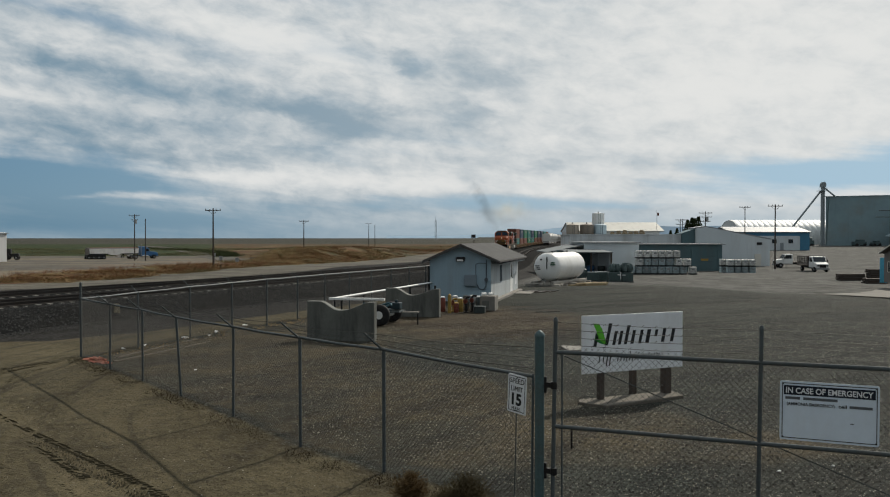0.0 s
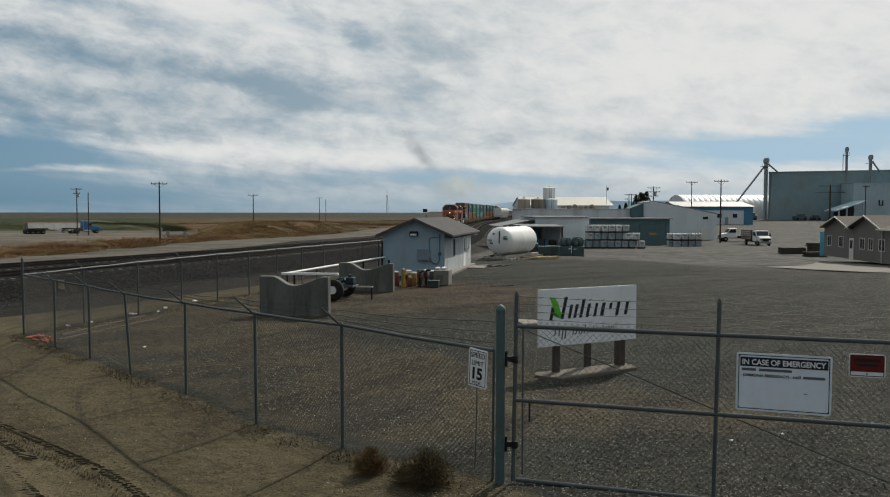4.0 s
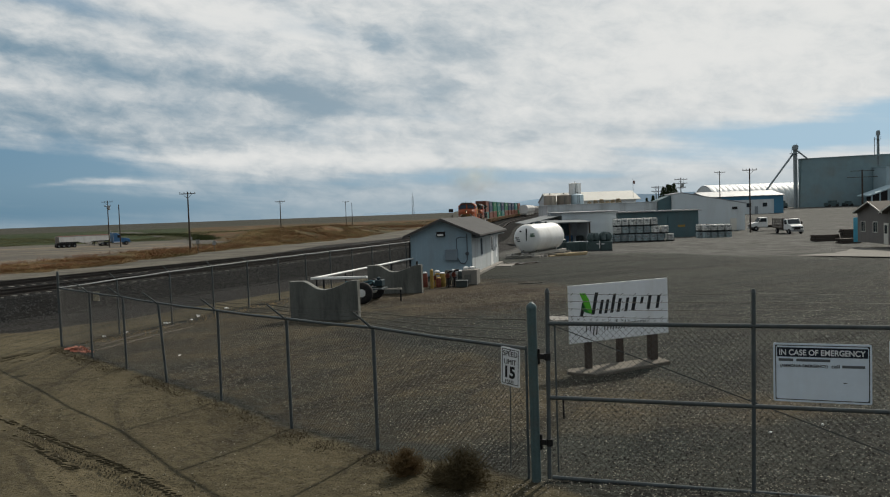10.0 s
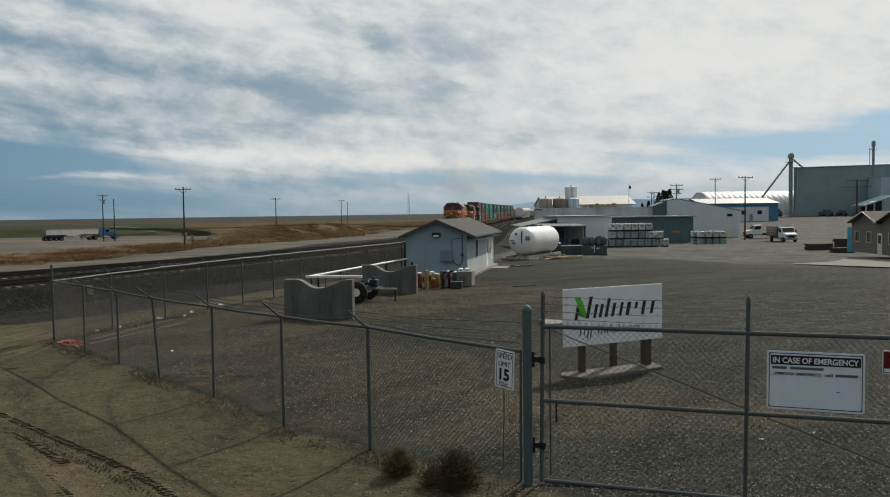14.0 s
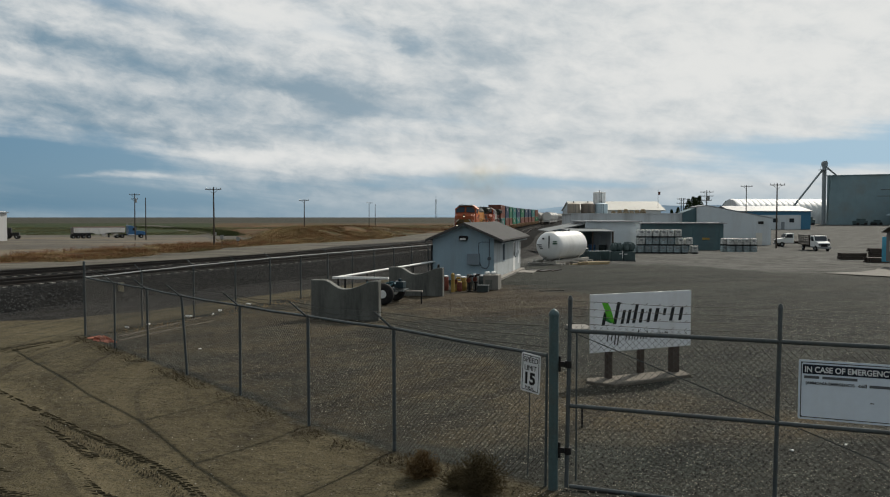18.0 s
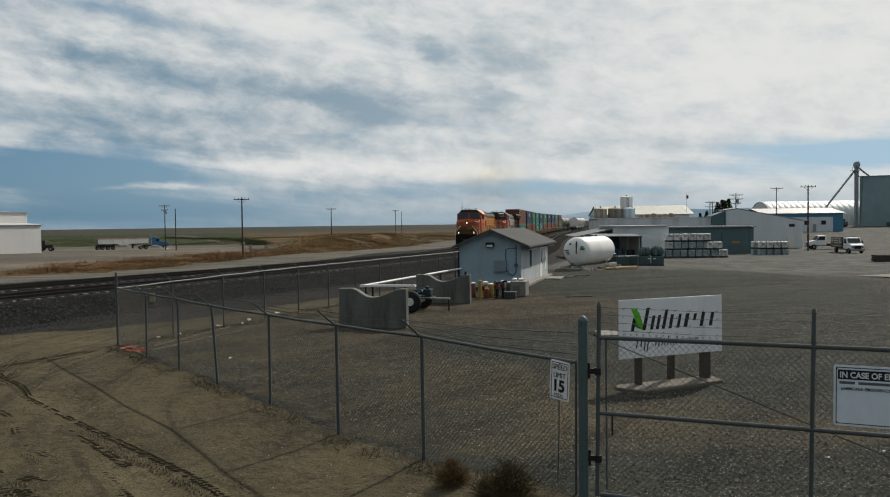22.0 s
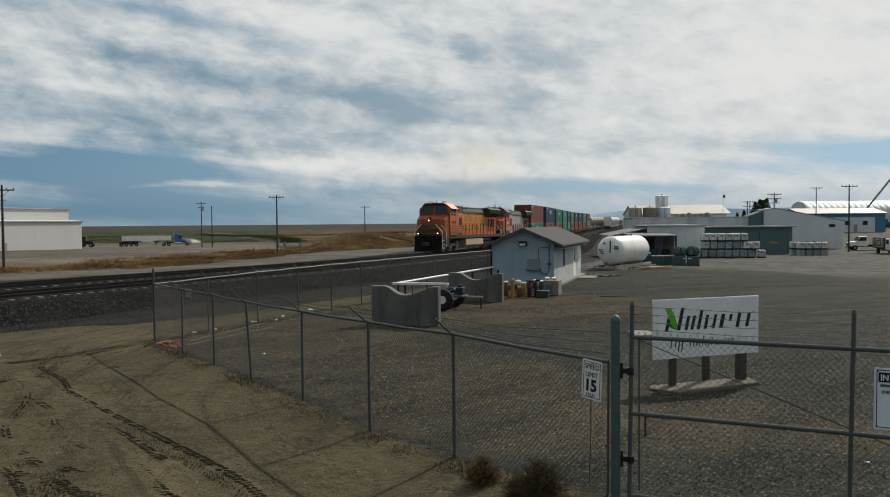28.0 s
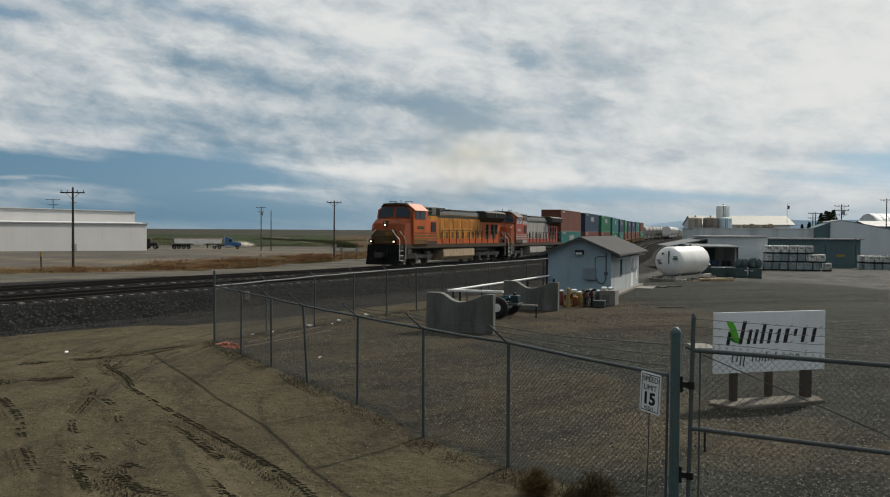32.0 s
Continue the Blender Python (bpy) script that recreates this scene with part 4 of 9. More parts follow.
def yard_sign():
    x, y = 4.07, 16.45
    z = on(x, y)
    s = thing("company_sign", "large white board on three timber posts in a concrete slab", "sign", pose(x + 0.05, y, -0.03, 0, 0, 23))
    slab = Mesh().prism([(-1.34, 0.02), (-1.02, -0.50), (1.10, -0.26), (1.22, 0.28), (-1.2, 0.25)], "z", z - 0.1, z + 0.10)
    part("slab", slab, SLABC, s, "worn concrete slab", 0.02)
    for px_, py_, pw in ((-0.77, 0.03, 0.06), (0.24, 0.30, 0.06), (0.93, 0.03, 0.085)):
        part("post", Mesh().box(px_ - pw, py_, z + 0.05, px_ + pw, 2 * pw + py_, 1.35), TIMBER, s, "dark timber post", 0.008)
    W, z0, z1 = 2.57, 0.33, 1.53
    part("board", Mesh().box(-W / 2, 0.0, z0, W / 2, 0.028, z1), WHITESIGN, s, "white painted sheet", 0.003)

    def shape(name, poly, material):
        # a flat shape on the board, from shares of its width and of its height below the top
        part(name, Mesh().prism([(-W / 2 + u * W, z1 - v * (z1 - z0)) for u, v in poly], "y", -0.004, 0.0), material, s)
    shape("leaf_shape", [(0.105, 0.14), (0.16, 0.15), (0.19, 0.24), (0.235, 0.52), (0.205, 0.50), (0.15, 0.40), (0.135, 0.27)], LEAFGREEN)
    shape("leaf_shape", [(0.115, 0.42), (0.14, 0.32), (0.165, 0.42), (0.215, 0.515), (0.17, 0.49)], LEAFDARK)
    shape("mark_bar", [(0.105, 0.54), (0.13, 0.30), (0.155, 0.36), (0.135, 0.54)], INK)
    for u, w, v0, v1 in ((0.235, 0.032, 0.15, 0.53), (0.30, 0.028, 0.29, 0.53), (0.355, 0.028, 0.29, 0.53), (0.418, 0.03, 0.20, 0.53), (0.478, 0.03, 0.29, 0.53), (0.556, 0.028, 0.29, 0.53), (0.625, 0.036, 0.29, 0.53), (0.712, 0.028, 0.30, 0.42), (0.785, 0.032, 0.29, 0.53), (0.878, 0.032, 0.30, 0.53)):
        k = 0.11 * (v1 - v0)
        shape("mark_bar", [(u - k / 2, v1), (u + w - k / 2, v1), (u + w + k / 2, v0), (u + k / 2, v0)], INK)
    for u0, u1, v0, v1 in ((0.155, 0.205, 0.67, 0.82), (0.225, 0.265, 0.72, 0.89), (0.335, 0.375, 0.67, 0.82), (0.395, 0.43, 0.72, 0.82), (0.45, 0.46, 0.66, 0.82), (0.48, 0.515, 0.72, 0.82), (0.535, 0.555, 0.68, 0.82), (0.575, 0.585, 0.72, 0.82), (0.605, 0.645, 0.72, 0.82), (0.665, 0.70, 0.72, 0.82), (0.72, 0.75, 0.72, 0.82)):
        w = 0.010
        for a in ((u0, u0 + w), (u1 - w, u1)) if u1 - u0 > 0.03 else ((u0, u0 + w),):
            shape("small_bar", [(a[0], v1), (a[1], v1), (a[1] + 0.012, v0), (a[0] + 0.012, v0)], INK)
    return s


yard_sign()


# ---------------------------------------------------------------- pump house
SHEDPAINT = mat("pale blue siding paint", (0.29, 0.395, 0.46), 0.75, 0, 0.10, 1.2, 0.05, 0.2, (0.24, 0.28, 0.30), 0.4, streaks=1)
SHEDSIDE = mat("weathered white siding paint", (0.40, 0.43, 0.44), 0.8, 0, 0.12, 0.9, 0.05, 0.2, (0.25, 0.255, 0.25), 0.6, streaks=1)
SHINGLE = mat("grey shingles", (0.060, 0.060, 0.060), 0.95, 0, 0.3, 0.9, 0.09, 0.5, (0.07, 0.065, 0.06), 0.5)
WHITEPAINT = mat("white paint", (0.70, 0.71, 0.70), 0.5, 0, 0.07, 0.9, 0.06, 0.06, (0.42, 0.40, 0.36), 0.35, streaks=1)
GLASS = mat("dark window glass", (0.02, 0.026, 0.032), 0.08, 0, 0.1, 0.6, 0.2, 0.0)
CABINETGREY = mat("blue-grey enamel", (0.185, 0.23, 0.265), 0.55, 0, 0.12)
BARGE = mat("dull brown bargeboard", (0.075, 0.072, 0.070), 0.85, 0, 0.2)
PIPEGREY = mat("dark conduit", (0.085, 0.10, 0.115), 0.6, 0, 0.15)
GREYBOX = mat("grey enamel", (0.22, 0.25, 0.27), 0.5, 0, 0.15)


def siding(parent, length, height, m, material, board=0.305, peak=0.0, holes=()):
    """A row of upright boards along local x; peak: a gable's extra height; holes: (x0, x1, z0, z1) left open."""
    n = max(1, round(length / board))
    w = length / n
    for i in range(n):
        a, b = i * w + 0.0012, (i + 1) * w - 0.0012
        za = height + peak * (1 - abs(2 * a / length - 1))
        zb = height + peak * (1 - abs(2 * b / length - 1))
        zm = height + peak if a < length / 2 < b else None
        cuts = [(z0, z1) for x0, x1, z0, z1 in holes if x0 < (a + b) / 2 < x1]
        spans, z = [], 0.0
        for z0, z1 in cuts:
            if z0 > z:
                spans.append((z, z0, False))
            z = z1
        spans.append((z, None, True))
        for z0, z1, top in spans:
            if top:
                poly = [(a, z0), (b, z0), (b, zb)] + ([(length / 2, zm)] if zm else []) + [(a, za)]
            else:
                poly = [(a, z0), (b, z0), (b, z1), (a, z1)]
            part("board", Mesh().prism(poly, "y", -0.02, 0.0), material, parent, at=m)


def gable_roof(parent, x0, x1, y0, y1, eave, rise, over, material, thick=0.09, name="roof"):
    """Two slopes with the ridge along local y."""
    c = (x0 + x1) / 2
    k = rise / (c - x0)
    for s in (-1, 1):
        e = x0 - over if s < 0 else x1 + over
        ze = eave - k * over
        m = Mesh().prism([(e, ze), (c, eave + rise), (c, eave + rise + thick), (e, ze + thick)], "y", y0 - over, y1 + over)
        part(name, m, material, parent)
    for y in (y0 - over - 0.02, y1 + over + 0.02):
        for s in (-1, 1):
            e = x0 - over if s < 0 else x1 + over
            f = Mesh().prism([(e, eave - k * over - 0.06), (c, eave + rise - 0.06), (c, eave + rise + thick), (e, eave - k * over + thick)], "y", y - 0.02, y + 0.02)
            part("bargeboard", f, BARGE, parent)


def window(parent, m, w, h, frame_mat, bars=1):
    """A framed pane standing in the local x-z plane, facing -y."""
    fr = Mesh()
    t = 0.06
    fr.box(-w / 2 - t, -0.05, -t, w / 2 + t, 0.02, 0).box(-w / 2 - t, -0.05, h, w / 2 + t, 0.02, h + t)
    fr.box(-w / 2 - t, -0.05, 0, -w / 2, 0.02, h).box(w / 2, -0.05, 0, w / 2 + t, 0.02, h)
    win = part("window", fr, frame_mat, parent, at=m)
    part("pane", Mesh().box(-w / 2, -0.012, 0, w / 2, 0.0, h), GLASS, win)
    for i in range(bars):
        x = -w / 2 + w * (i + 1) / (bars + 1)
        part("glazing_bar", Mesh().box(x - 0.02, -0.035, 0, x + 0.02, -0.012, h), frame_mat, win)
    return win


def pump_house():
    W, LEN, H, R = 3.66, 9.6, 2.32, 0.78
    z = on(2.0, 45)
    s = thing("pump_house", "small pale blue pump house with grey shingle roof", "shed", pose(2.85, 42.8, z, 0, 0, -14))
    # local x from -W to 0, y from 0 to LEN
    K = 0.22                                  # the eave hangs farther out on the door side
    part("inner_wall", Mesh().box(-W + 0.02, 0.03, 0, -K - 0.03, LEN - 0.03, H - 0.05), BLACK, s)
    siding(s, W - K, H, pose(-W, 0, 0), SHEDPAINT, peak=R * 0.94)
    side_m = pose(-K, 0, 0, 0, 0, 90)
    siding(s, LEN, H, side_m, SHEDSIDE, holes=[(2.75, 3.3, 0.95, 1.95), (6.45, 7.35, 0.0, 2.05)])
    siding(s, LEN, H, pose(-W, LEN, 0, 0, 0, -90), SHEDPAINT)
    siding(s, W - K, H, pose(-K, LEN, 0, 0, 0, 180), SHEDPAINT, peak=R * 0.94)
    part("soffit", Mesh().box(-K + 0.002, 0.0, H - 0.30, 0.24, LEN, H - 0.26), SHEDSIDE, s, "boarded soffit under the wide eave")
    for zb in (0.12, 0.30):
        part("mud_splash_board", Mesh().box(0.0, -0.026, zb - 0.10, 6.3, -0.0205, zb - 0.02), SHEDSIDE, s, at=side_m)
    gable_roof(s, -W, 0, 0, LEN, H, R, 0.35, SHINGLE)
    window(s, side_m @ pose(3.02, 0.0, 0.98), 0.5, 0.95, CABINETGREY, 0)
    d = part("door", Mesh().box(-0.44, -0.03, 0.02, 0.44, 0.02, 2.03), WHITEPAINT, s, "white door with a dark pane", at=side_m @ pose(6.9, 0, 0))
    part("pane", Mesh().box(-0.22, -0.04, 1.05, 0.22, -0.031, 1.85), GLASS, d)
    part("door_handle", Mesh().rod((0.34, -0.08, 0.98), (0.34, -0.03, 0.98), 0.03, 8), GALV, d)
    part("notice", Mesh().box(7.75, -0.03, 1.2, 8.2, -0.021, 1.95), WHITESIGN, s, "white notice", at=side_m)
    part("notice", Mesh().box(8.5, -0.03, 1.3, 8.95, -0.021, 1.9), WHITESIGN, s, at=side_m)
    part("notice", Mesh().box(8.5, -0.03, 0.5, 8.95, -0.021, 1.1), WHITESIGN, s, at=side_m)
    lamp = part("wall_lamp", Mesh().box(5.2, -0.22, 1.95, 5.6, -0.021, 2.15), BLACK, s, "dark wall lamp", 0.02, at=side_m)
    lamp = part("wall_lamp", Mesh().prism([(-0.22, 0.0), (-0.02, 0.0), (-0.02, 0.26), (-0.16, 0.26), (-0.22, 0.18)], "x", -2.24, -1.76), BLACK, s, "dark wall lamp under the gable", 0.06, at=pose(0.1, 0, 2.20))
    part("lens", Mesh().box(-2.17, -0.235, 0.025, -1.83, -0.221, 0.125), WHITEPAINT, lamp, "pale lamp lens", 0.004)
    part("switch_box", Mesh().box(-1.66, -0.22, 0.86, -1.00, -0.021, 1.48), CABINETGREY, s, "grey electrical cabinet", 0.02)
    part("conduit", Mesh().tube([(-1.0, -0.06, 0.98), (-0.86, -0.06, 0.72), (-0.62, -0.06, 0.66), (-0.48, -0.06, 0.85), (-0.46, -0.06, 1.35), (-0.46, -0.06, 2.3)], 0.026, 6), PIPEGREY, s)
    part("meter", Mesh().rod((-0.46, -0.14, 1.22), (-0.46, -0.021, 1.22), 0.10, 12), PIPEGREY, s)
    part("corner_pipe", Mesh().rod((-W - 0.05, -0.06, 0.3), (-W - 0.05, -0.06, 1.95), 0.05, 8), BLACK, s, "dark standpipe at the corner")
    part("vent_pipe", Mesh().tube([(-1.05, -0.05, 1.48), (-1.05, -0.05, 2.05), (-0.9, -0.05, 2.12), (-0.46, -0.05, 2.12)], 0.018, 6), PIPEGREY, s)
    part("footing", Mesh().box(-K - 0.02, -0.05, -0.35, 0.10, LEN + 0.1, 0.12), CONC, s, "pale concrete footing", 0.015)
    part("step_slab", Mesh().box(0.10, 6.1, -0.35, 1.1, 8.2, 0.06), CONC, s, "concrete door step", 0.015)


pump_house()
for k, (x, y, ln, w, a, dark) in enumerate(((5.9, 50.2, 1.5, 0.16, 20, 0), (6.3, 50.8, 1.2, 0.2, 62, 1), (6.6, 51.6, 1.7, 0.14, -14, 0), (5.95, 52.2, 0.9, 0.3, 30, 1), (6.9, 50.4, 0.8, 0.12, 85, 0), (7.2, 52.3, 1.1, 0.18, 8, 1))):
    pl = thing("loose_plank", "loose weathered plank on the ground by the pump house door", "plank", pose(x, y, on(x, y), 0, 0, a), "planks by the door")
    part("board", Mesh().box(-ln / 2, -w / 2, 0.0, ln / 2, w / 2, 0.05), BLACK if dark else TIMBER, pl, bevel=0.008)

# ---------------------------------------------------------------- white pressure tank
GREYPLANK = mat("grey timber", (0.32, 0.30, 0.265), 0.9, 0, 0.3, 0.5, 0.03, 0.3)
TANKWHITE = mat("white tank enamel", (0.74, 0.74, 0.72), 0.38, 0, 0.06, 1.5, 0.1, 0.03, (0.50, 0.48, 0.44), 0.45, streaks=1)


OLIVEINK = mat("faded black print", (0.07, 0.07, 0.075), 0.6)


def storage_tank():
    x0, y0 = 7.95, 61.9
    z = on(8.6, 63.5)
    t = thing("storage_tank", "white horizontal pressure tank on a crib of grey timbers", "tank", pose(x0, y0, z, 0, 0, -31))
    R, LEN, cz = 1.13, 6.6, 1.55
    prof = [(0.0, 0.02)]
    n = 10
    cap = 0.74
    for k in range(1, n + 1):
        a = pi / 2 * k / n
        prof.append(((cap - cap * cos(a)) / LEN, R * sin(a)))
    prof = prof + [(1 - s, r) for s, r in reversed(prof)]
    part("shell", Mesh().lathe((0, 0, cz), (0, LEN, cz), prof, 48), TANKWHITE, t, smooth=True)
    for y in (cap, 2.4, 4.2, LEN - cap):
        part("weld_seam", Mesh().lathe((0, y - 0.02, cz), (0, y + 0.02, cz), [(0, R), (0.3, R + 0.006), (0.7, R + 0.006), (1, R)], 48), TANKWHITE, t, smooth=True)
    for y in (1.25, LEN - 1.25):
        part("saddle", Mesh().prism([(-0.60, 0.42), (0.60, 0.42), (0.66, 0.66), (0.4, 0.50), (0, 0.44), (-0.4, 0.50), (-0.66, 0.66)], "y", y - 0.09, y + 0.09), GREYPLANK, t)
    for x in (-0.85, 0.0, 0.85):
        part("skid", Mesh().box(x - 0.13, -0.35, 0.22, x + 0.13, LEN + 0.2, 0.42), GREYPLANK, t, "grey timber skid beam", 0.02)
    for y in (-0.25, 0.35, 1.25, 3.2, 5.2, LEN - 0.1):
        part("cross_beam", Mesh().box(-1.45, y - 0.12, 0.0, 1.45, y + 0.12, 0.22), GREYPLANK, t, "", 0.02)
    for k, (x, w) in enumerate(((-1.1, 0.22), (-0.6, 0.26), (-0.05, 0.22), (0.5, 0.28))):
        part("loose_plank", Mesh().box(x, -0.95 + 0.12 * (k % 2), 0.225, x + w, 0.30, 0.275), GREYPLANK, t, "", 0.008)
    part("gauge_strip", Mesh().box(0.20, -0.03, 1.38, 0.26, 0.10, 2.36), BLACK, t)
    part("gauge_dial", Mesh().rod((-0.28, 0.00, 2.14), (-0.28, 0.10, 2.14), 0.07, 12), BLACK, t)
    GREENINK = mat("dull green print", (0.10, 0.17, 0.12), 0.5)
    for x0, x1, z0, z1, ink in ((-0.80, -0.42, 1.61, 1.67, OLIVEINK), (-0.66, -0.10, 1.45, 1.51, OLIVEINK), (-0.58, -0.02, 1.32, 1.40, OLIVEINK), (0.55, 0.80, 1.88, 1.96, GREENINK), (0.52, 0.84, 1.70, 1.82, GREENINK)):
        part("text_bar", Mesh().box(x0, 0.045, z0, x1, 0.42, z1), ink, t)
    for y in (1.6, 3.2, 4.7):
        part("valve", Mesh().rod((0, y, cz + R - 0.02), (0, y, cz + R + 0.12), 0.10, 10), GALV, t)
    part("drain_pipe", Mesh().tube([(-0.15, 0.35, 0.60), (-0.15, -0.05, 0.58), (-0.15, -0.25, 0.49), (0.35, -0.3, 0.46)], 0.035, 8), GALV, t)
    b = 0
    for x, y, r in ((1.9, 1.6, -20), (2.2, 2.1, -14), (2.6, 2.9, -24), (2.9, 2.5, -18)):
        bx, by = x, y
        p = Mesh().box(-1.3, -0.09, 0, 1.3, 0.09, 0.12)
        ob = part("plank", p, PALLET, None, bevel=0.01)
        m = pose(8.55, 62.3, 0, 0, 0, -30) @ Matrix.Translation((bx, by, 0))
        ob.matrix_basis = Matrix.Translation((m.translation.x, m.translation.y, on(m.translation.x, m.translation.y) + 0.13 * (b % 2))) @ pose(0, 0, 0, 0, 0, 55 + r)
        tagged(ob, "pale squared timber lying beside the tank", "timber", "loose timbers by the tank")
        b += 1


storage_tank()


# ---------------------------------------------------------------- concrete saddles, running gear, pipe
def saddle_block(x, y, rz, w, h, t, label):
    s = thing("concrete_saddle", label, "concrete block", pose(x, y, on(x, y) - 0.02, 0, 0, rz), "concrete saddles")
    poly = [(-w / 2, 0), (w / 2, 0), (w / 2, h), (w * 0.40, h - 0.01)]
    for k in range(1, 8):
        a = k / 8
        poly.append((w * (0.40 - 0.40 * a), h - 0.01 - 0.29 * sin(pi / 2 * a) ** 1.3))
    for k in range(5):
        a = k / 4
        poly.append((-w * (0.02 + 0.27 * a), h - 0.30 * cos(pi / 2 * a) ** 1.5))
    poly += [(-w / 2, h)]
    part("block", Mesh().prism(poly, "y", -t / 2, t / 2), CONCDARK, s, bevel=0.025)
    return s


saddle_block(-3.42, 26.85, -12, 2.42, 1.36, 0.32, "weathered concrete tank saddle with scooped top, upright in gravel")
b2 = saddle_block(-1.30, 34.9, -14, 2.48, 1.28, 0.32, "weathered concrete tank saddle with scooped top, behind running gear")
part("bolt", Mesh().rod((1.02, 0, 1.25), (1.02, 0, 1.42), 0.05, 8), BLACK, b2)

RUBBER = mat("tyre rubber", (0.018, 0.018, 0.019), 0.9, 0, 0.25, 0.3, 0.03, 0.2, (0.08, 0.07, 0.06), 0.3)


def tyre_mesh(r, w, n=28):
    return Mesh().lathe((-w / 2, 0, 0), (w / 2, 0, 0), [(0.0, r * 0.60), (0.02, r * 0.86), (0.16, r * 0.97), (0.32, r), (0.68, r), (0.84, r * 0.97), (0.98, r * 0.86), (1.0, r * 0.60)], n)


def wheel(parent, x, y, z, r, w, hub, name="wheel", rz=0):
    wh = part(name, tyre_mesh(r, w), RUBBER, parent, smooth=True, at=pose(x, y, z, 0, 0, rz))
    part("rim", Mesh().lathe((-w * 0.52, 0, 0), (w * 0.52, 0, 0), [(0, 0.05), (0.01, r * 0.30), (0.05, r * 0.64), (0.12, r * 0.67), (0.88, r * 0.67), (0.95, r * 0.64), (0.99, r * 0.3), (1, 0.05)], 20), hub, wh, smooth=True)
    return wh


def running_gear():
    x, y = -2.15, 31.9
    g = thing("running_gear", "two-wheeled farm running gear with black tyres and white rims", "trailer", pose(x, y, on(x, y), 0, 0, -14))
    wheel(g, -0.15, -0.75, 0.43, 0.43, 0.26, WHITEPAINT, rz=90)
    wheel(g, -0.15, 0.85, 0.43, 0.43, 0.26, WHITEPAINT, rz=90)
    part("axle", Mesh().rod((-0.15, -0.75, 0.43), (-0.15, 0.85, 0.43), 0.05, 10), BLACK, g)
    part("frame_rail", Mesh().box(-0.7, -0.36, 0.50, 0.55, -0.28, 0.56), GALV, g)
    part("frame_rail", Mesh().box(-0.7, 0.36, 0.50, 0.55, 0.44, 0.56), GALV, g)
    part("cross_bar", Mesh().box(-0.7, -0.28, 0.50, -0.62, 0.36, 0.56), GALV, g)
    part("cross_bar", Mesh().box(0.47, -0.28, 0.50, 0.55, 0.36, 0.56), GALV, g)
    part("tongue", Mesh().box(0.56, 0.0, 0.47, 1.25, 0.08, 0.53), GREYPLANK, g, "pale drawbar")
    part("jack_stand", Mesh().rod((1.2, 0.04, 0.0), (1.2, 0.04, 0.47), 0.03, 8), BLACK, g)
    hose = [(-0.5 + 0.6 * cos(a * 0.45), 0.3 * sin(a * 0.45), 0.75 + 0.08 * sin(a)) for a in range(14)]
    part("hose_coil", Mesh().tube(hose, 0.04, 6), mat("teal hose", (0.05, 0.11, 0.13), 0.6), g)
    part("pump", Mesh().box(-0.05, 0.3, 0.58, 0.35, 0.7, 0.84).rod((0.15, 0.5, 0.84), (0.15, 0.5, 0.95), 0.08, 10), mat("dull teal machine paint", (0.018, 0.034, 0.042), 0.6, 0, 0.2), g, "dull teal pump set", 0.04)
    return g


running_gear()


def white_pipe():
    a, b = Vector((-4.55, 31.9, 0)), Vector((-0.62, 43.6, 0))
    d = b - a
    p = thing("pipe_rail", "long white painted pipe on short steel stands", "pipe", pose(a.x, a.y, on(a.x, a.y), 0, 0, math.degrees(atan2(d.y, d.x))))
    n = d.length
    part("pipe", Mesh().rod((0, 0, 1.02), (n, 0, 1.02), 0.048, 12), WHITEPAINT, p, smooth=True)
    for k in range(5):
        x = 0.4 + (n - 0.8) * k / 4
        part("stand", Mesh().rod((x, 0, 0), (x, 0, 1.0), 0.035, 8), BLACK, p)


white_pipe()
tb = thing("trestle_beam", "white flat beam resting on two dark legs", "beam", pose(-3.2, 30.6, on(-3.2, 30.6), 0, 0, -10))
part("beam", Mesh().box(-1.25, -0.08, 1.08, 1.0, 0.08, 1.16), WHITEPAINT, tb)
part("leg", Mesh().rod((-0.75, 0, 0), (-0.75, 0, 1.08), 0.04, 8), BLACK, tb)
part("leg", Mesh().rod((0.6, 0, 0), (0.6, 0, 1.08), 0.04, 8), BLACK, tb)


def barrel(name, label, x, y, r, h, body, lid, group="containers by the pump house"):
    z = on(x, y)
    o = thing(name, label, "container", pose(x, y, z, 0, 0, random.uniform(0, 90)), group)
    part("body", Mesh().lathe((0, 0, 0), (0, 0, h), [(0, r * 0.93), (0.03, r), (0.32, r), (0.34, r * 1.03), (0.36, r), (0.64, r), (0.66, r * 1.03), (0.68, r), (0.97, r), (1, r * 0.9)], 16), body, o, smooth=True)
    part("lid", Mesh().lathe((0, 0, h), (0, 0, h + 0.06), [(0, r * 0.92), (0.7, r * 0.9), (1, r * 0.4)], 16), lid, o, smooth=True)
    return o


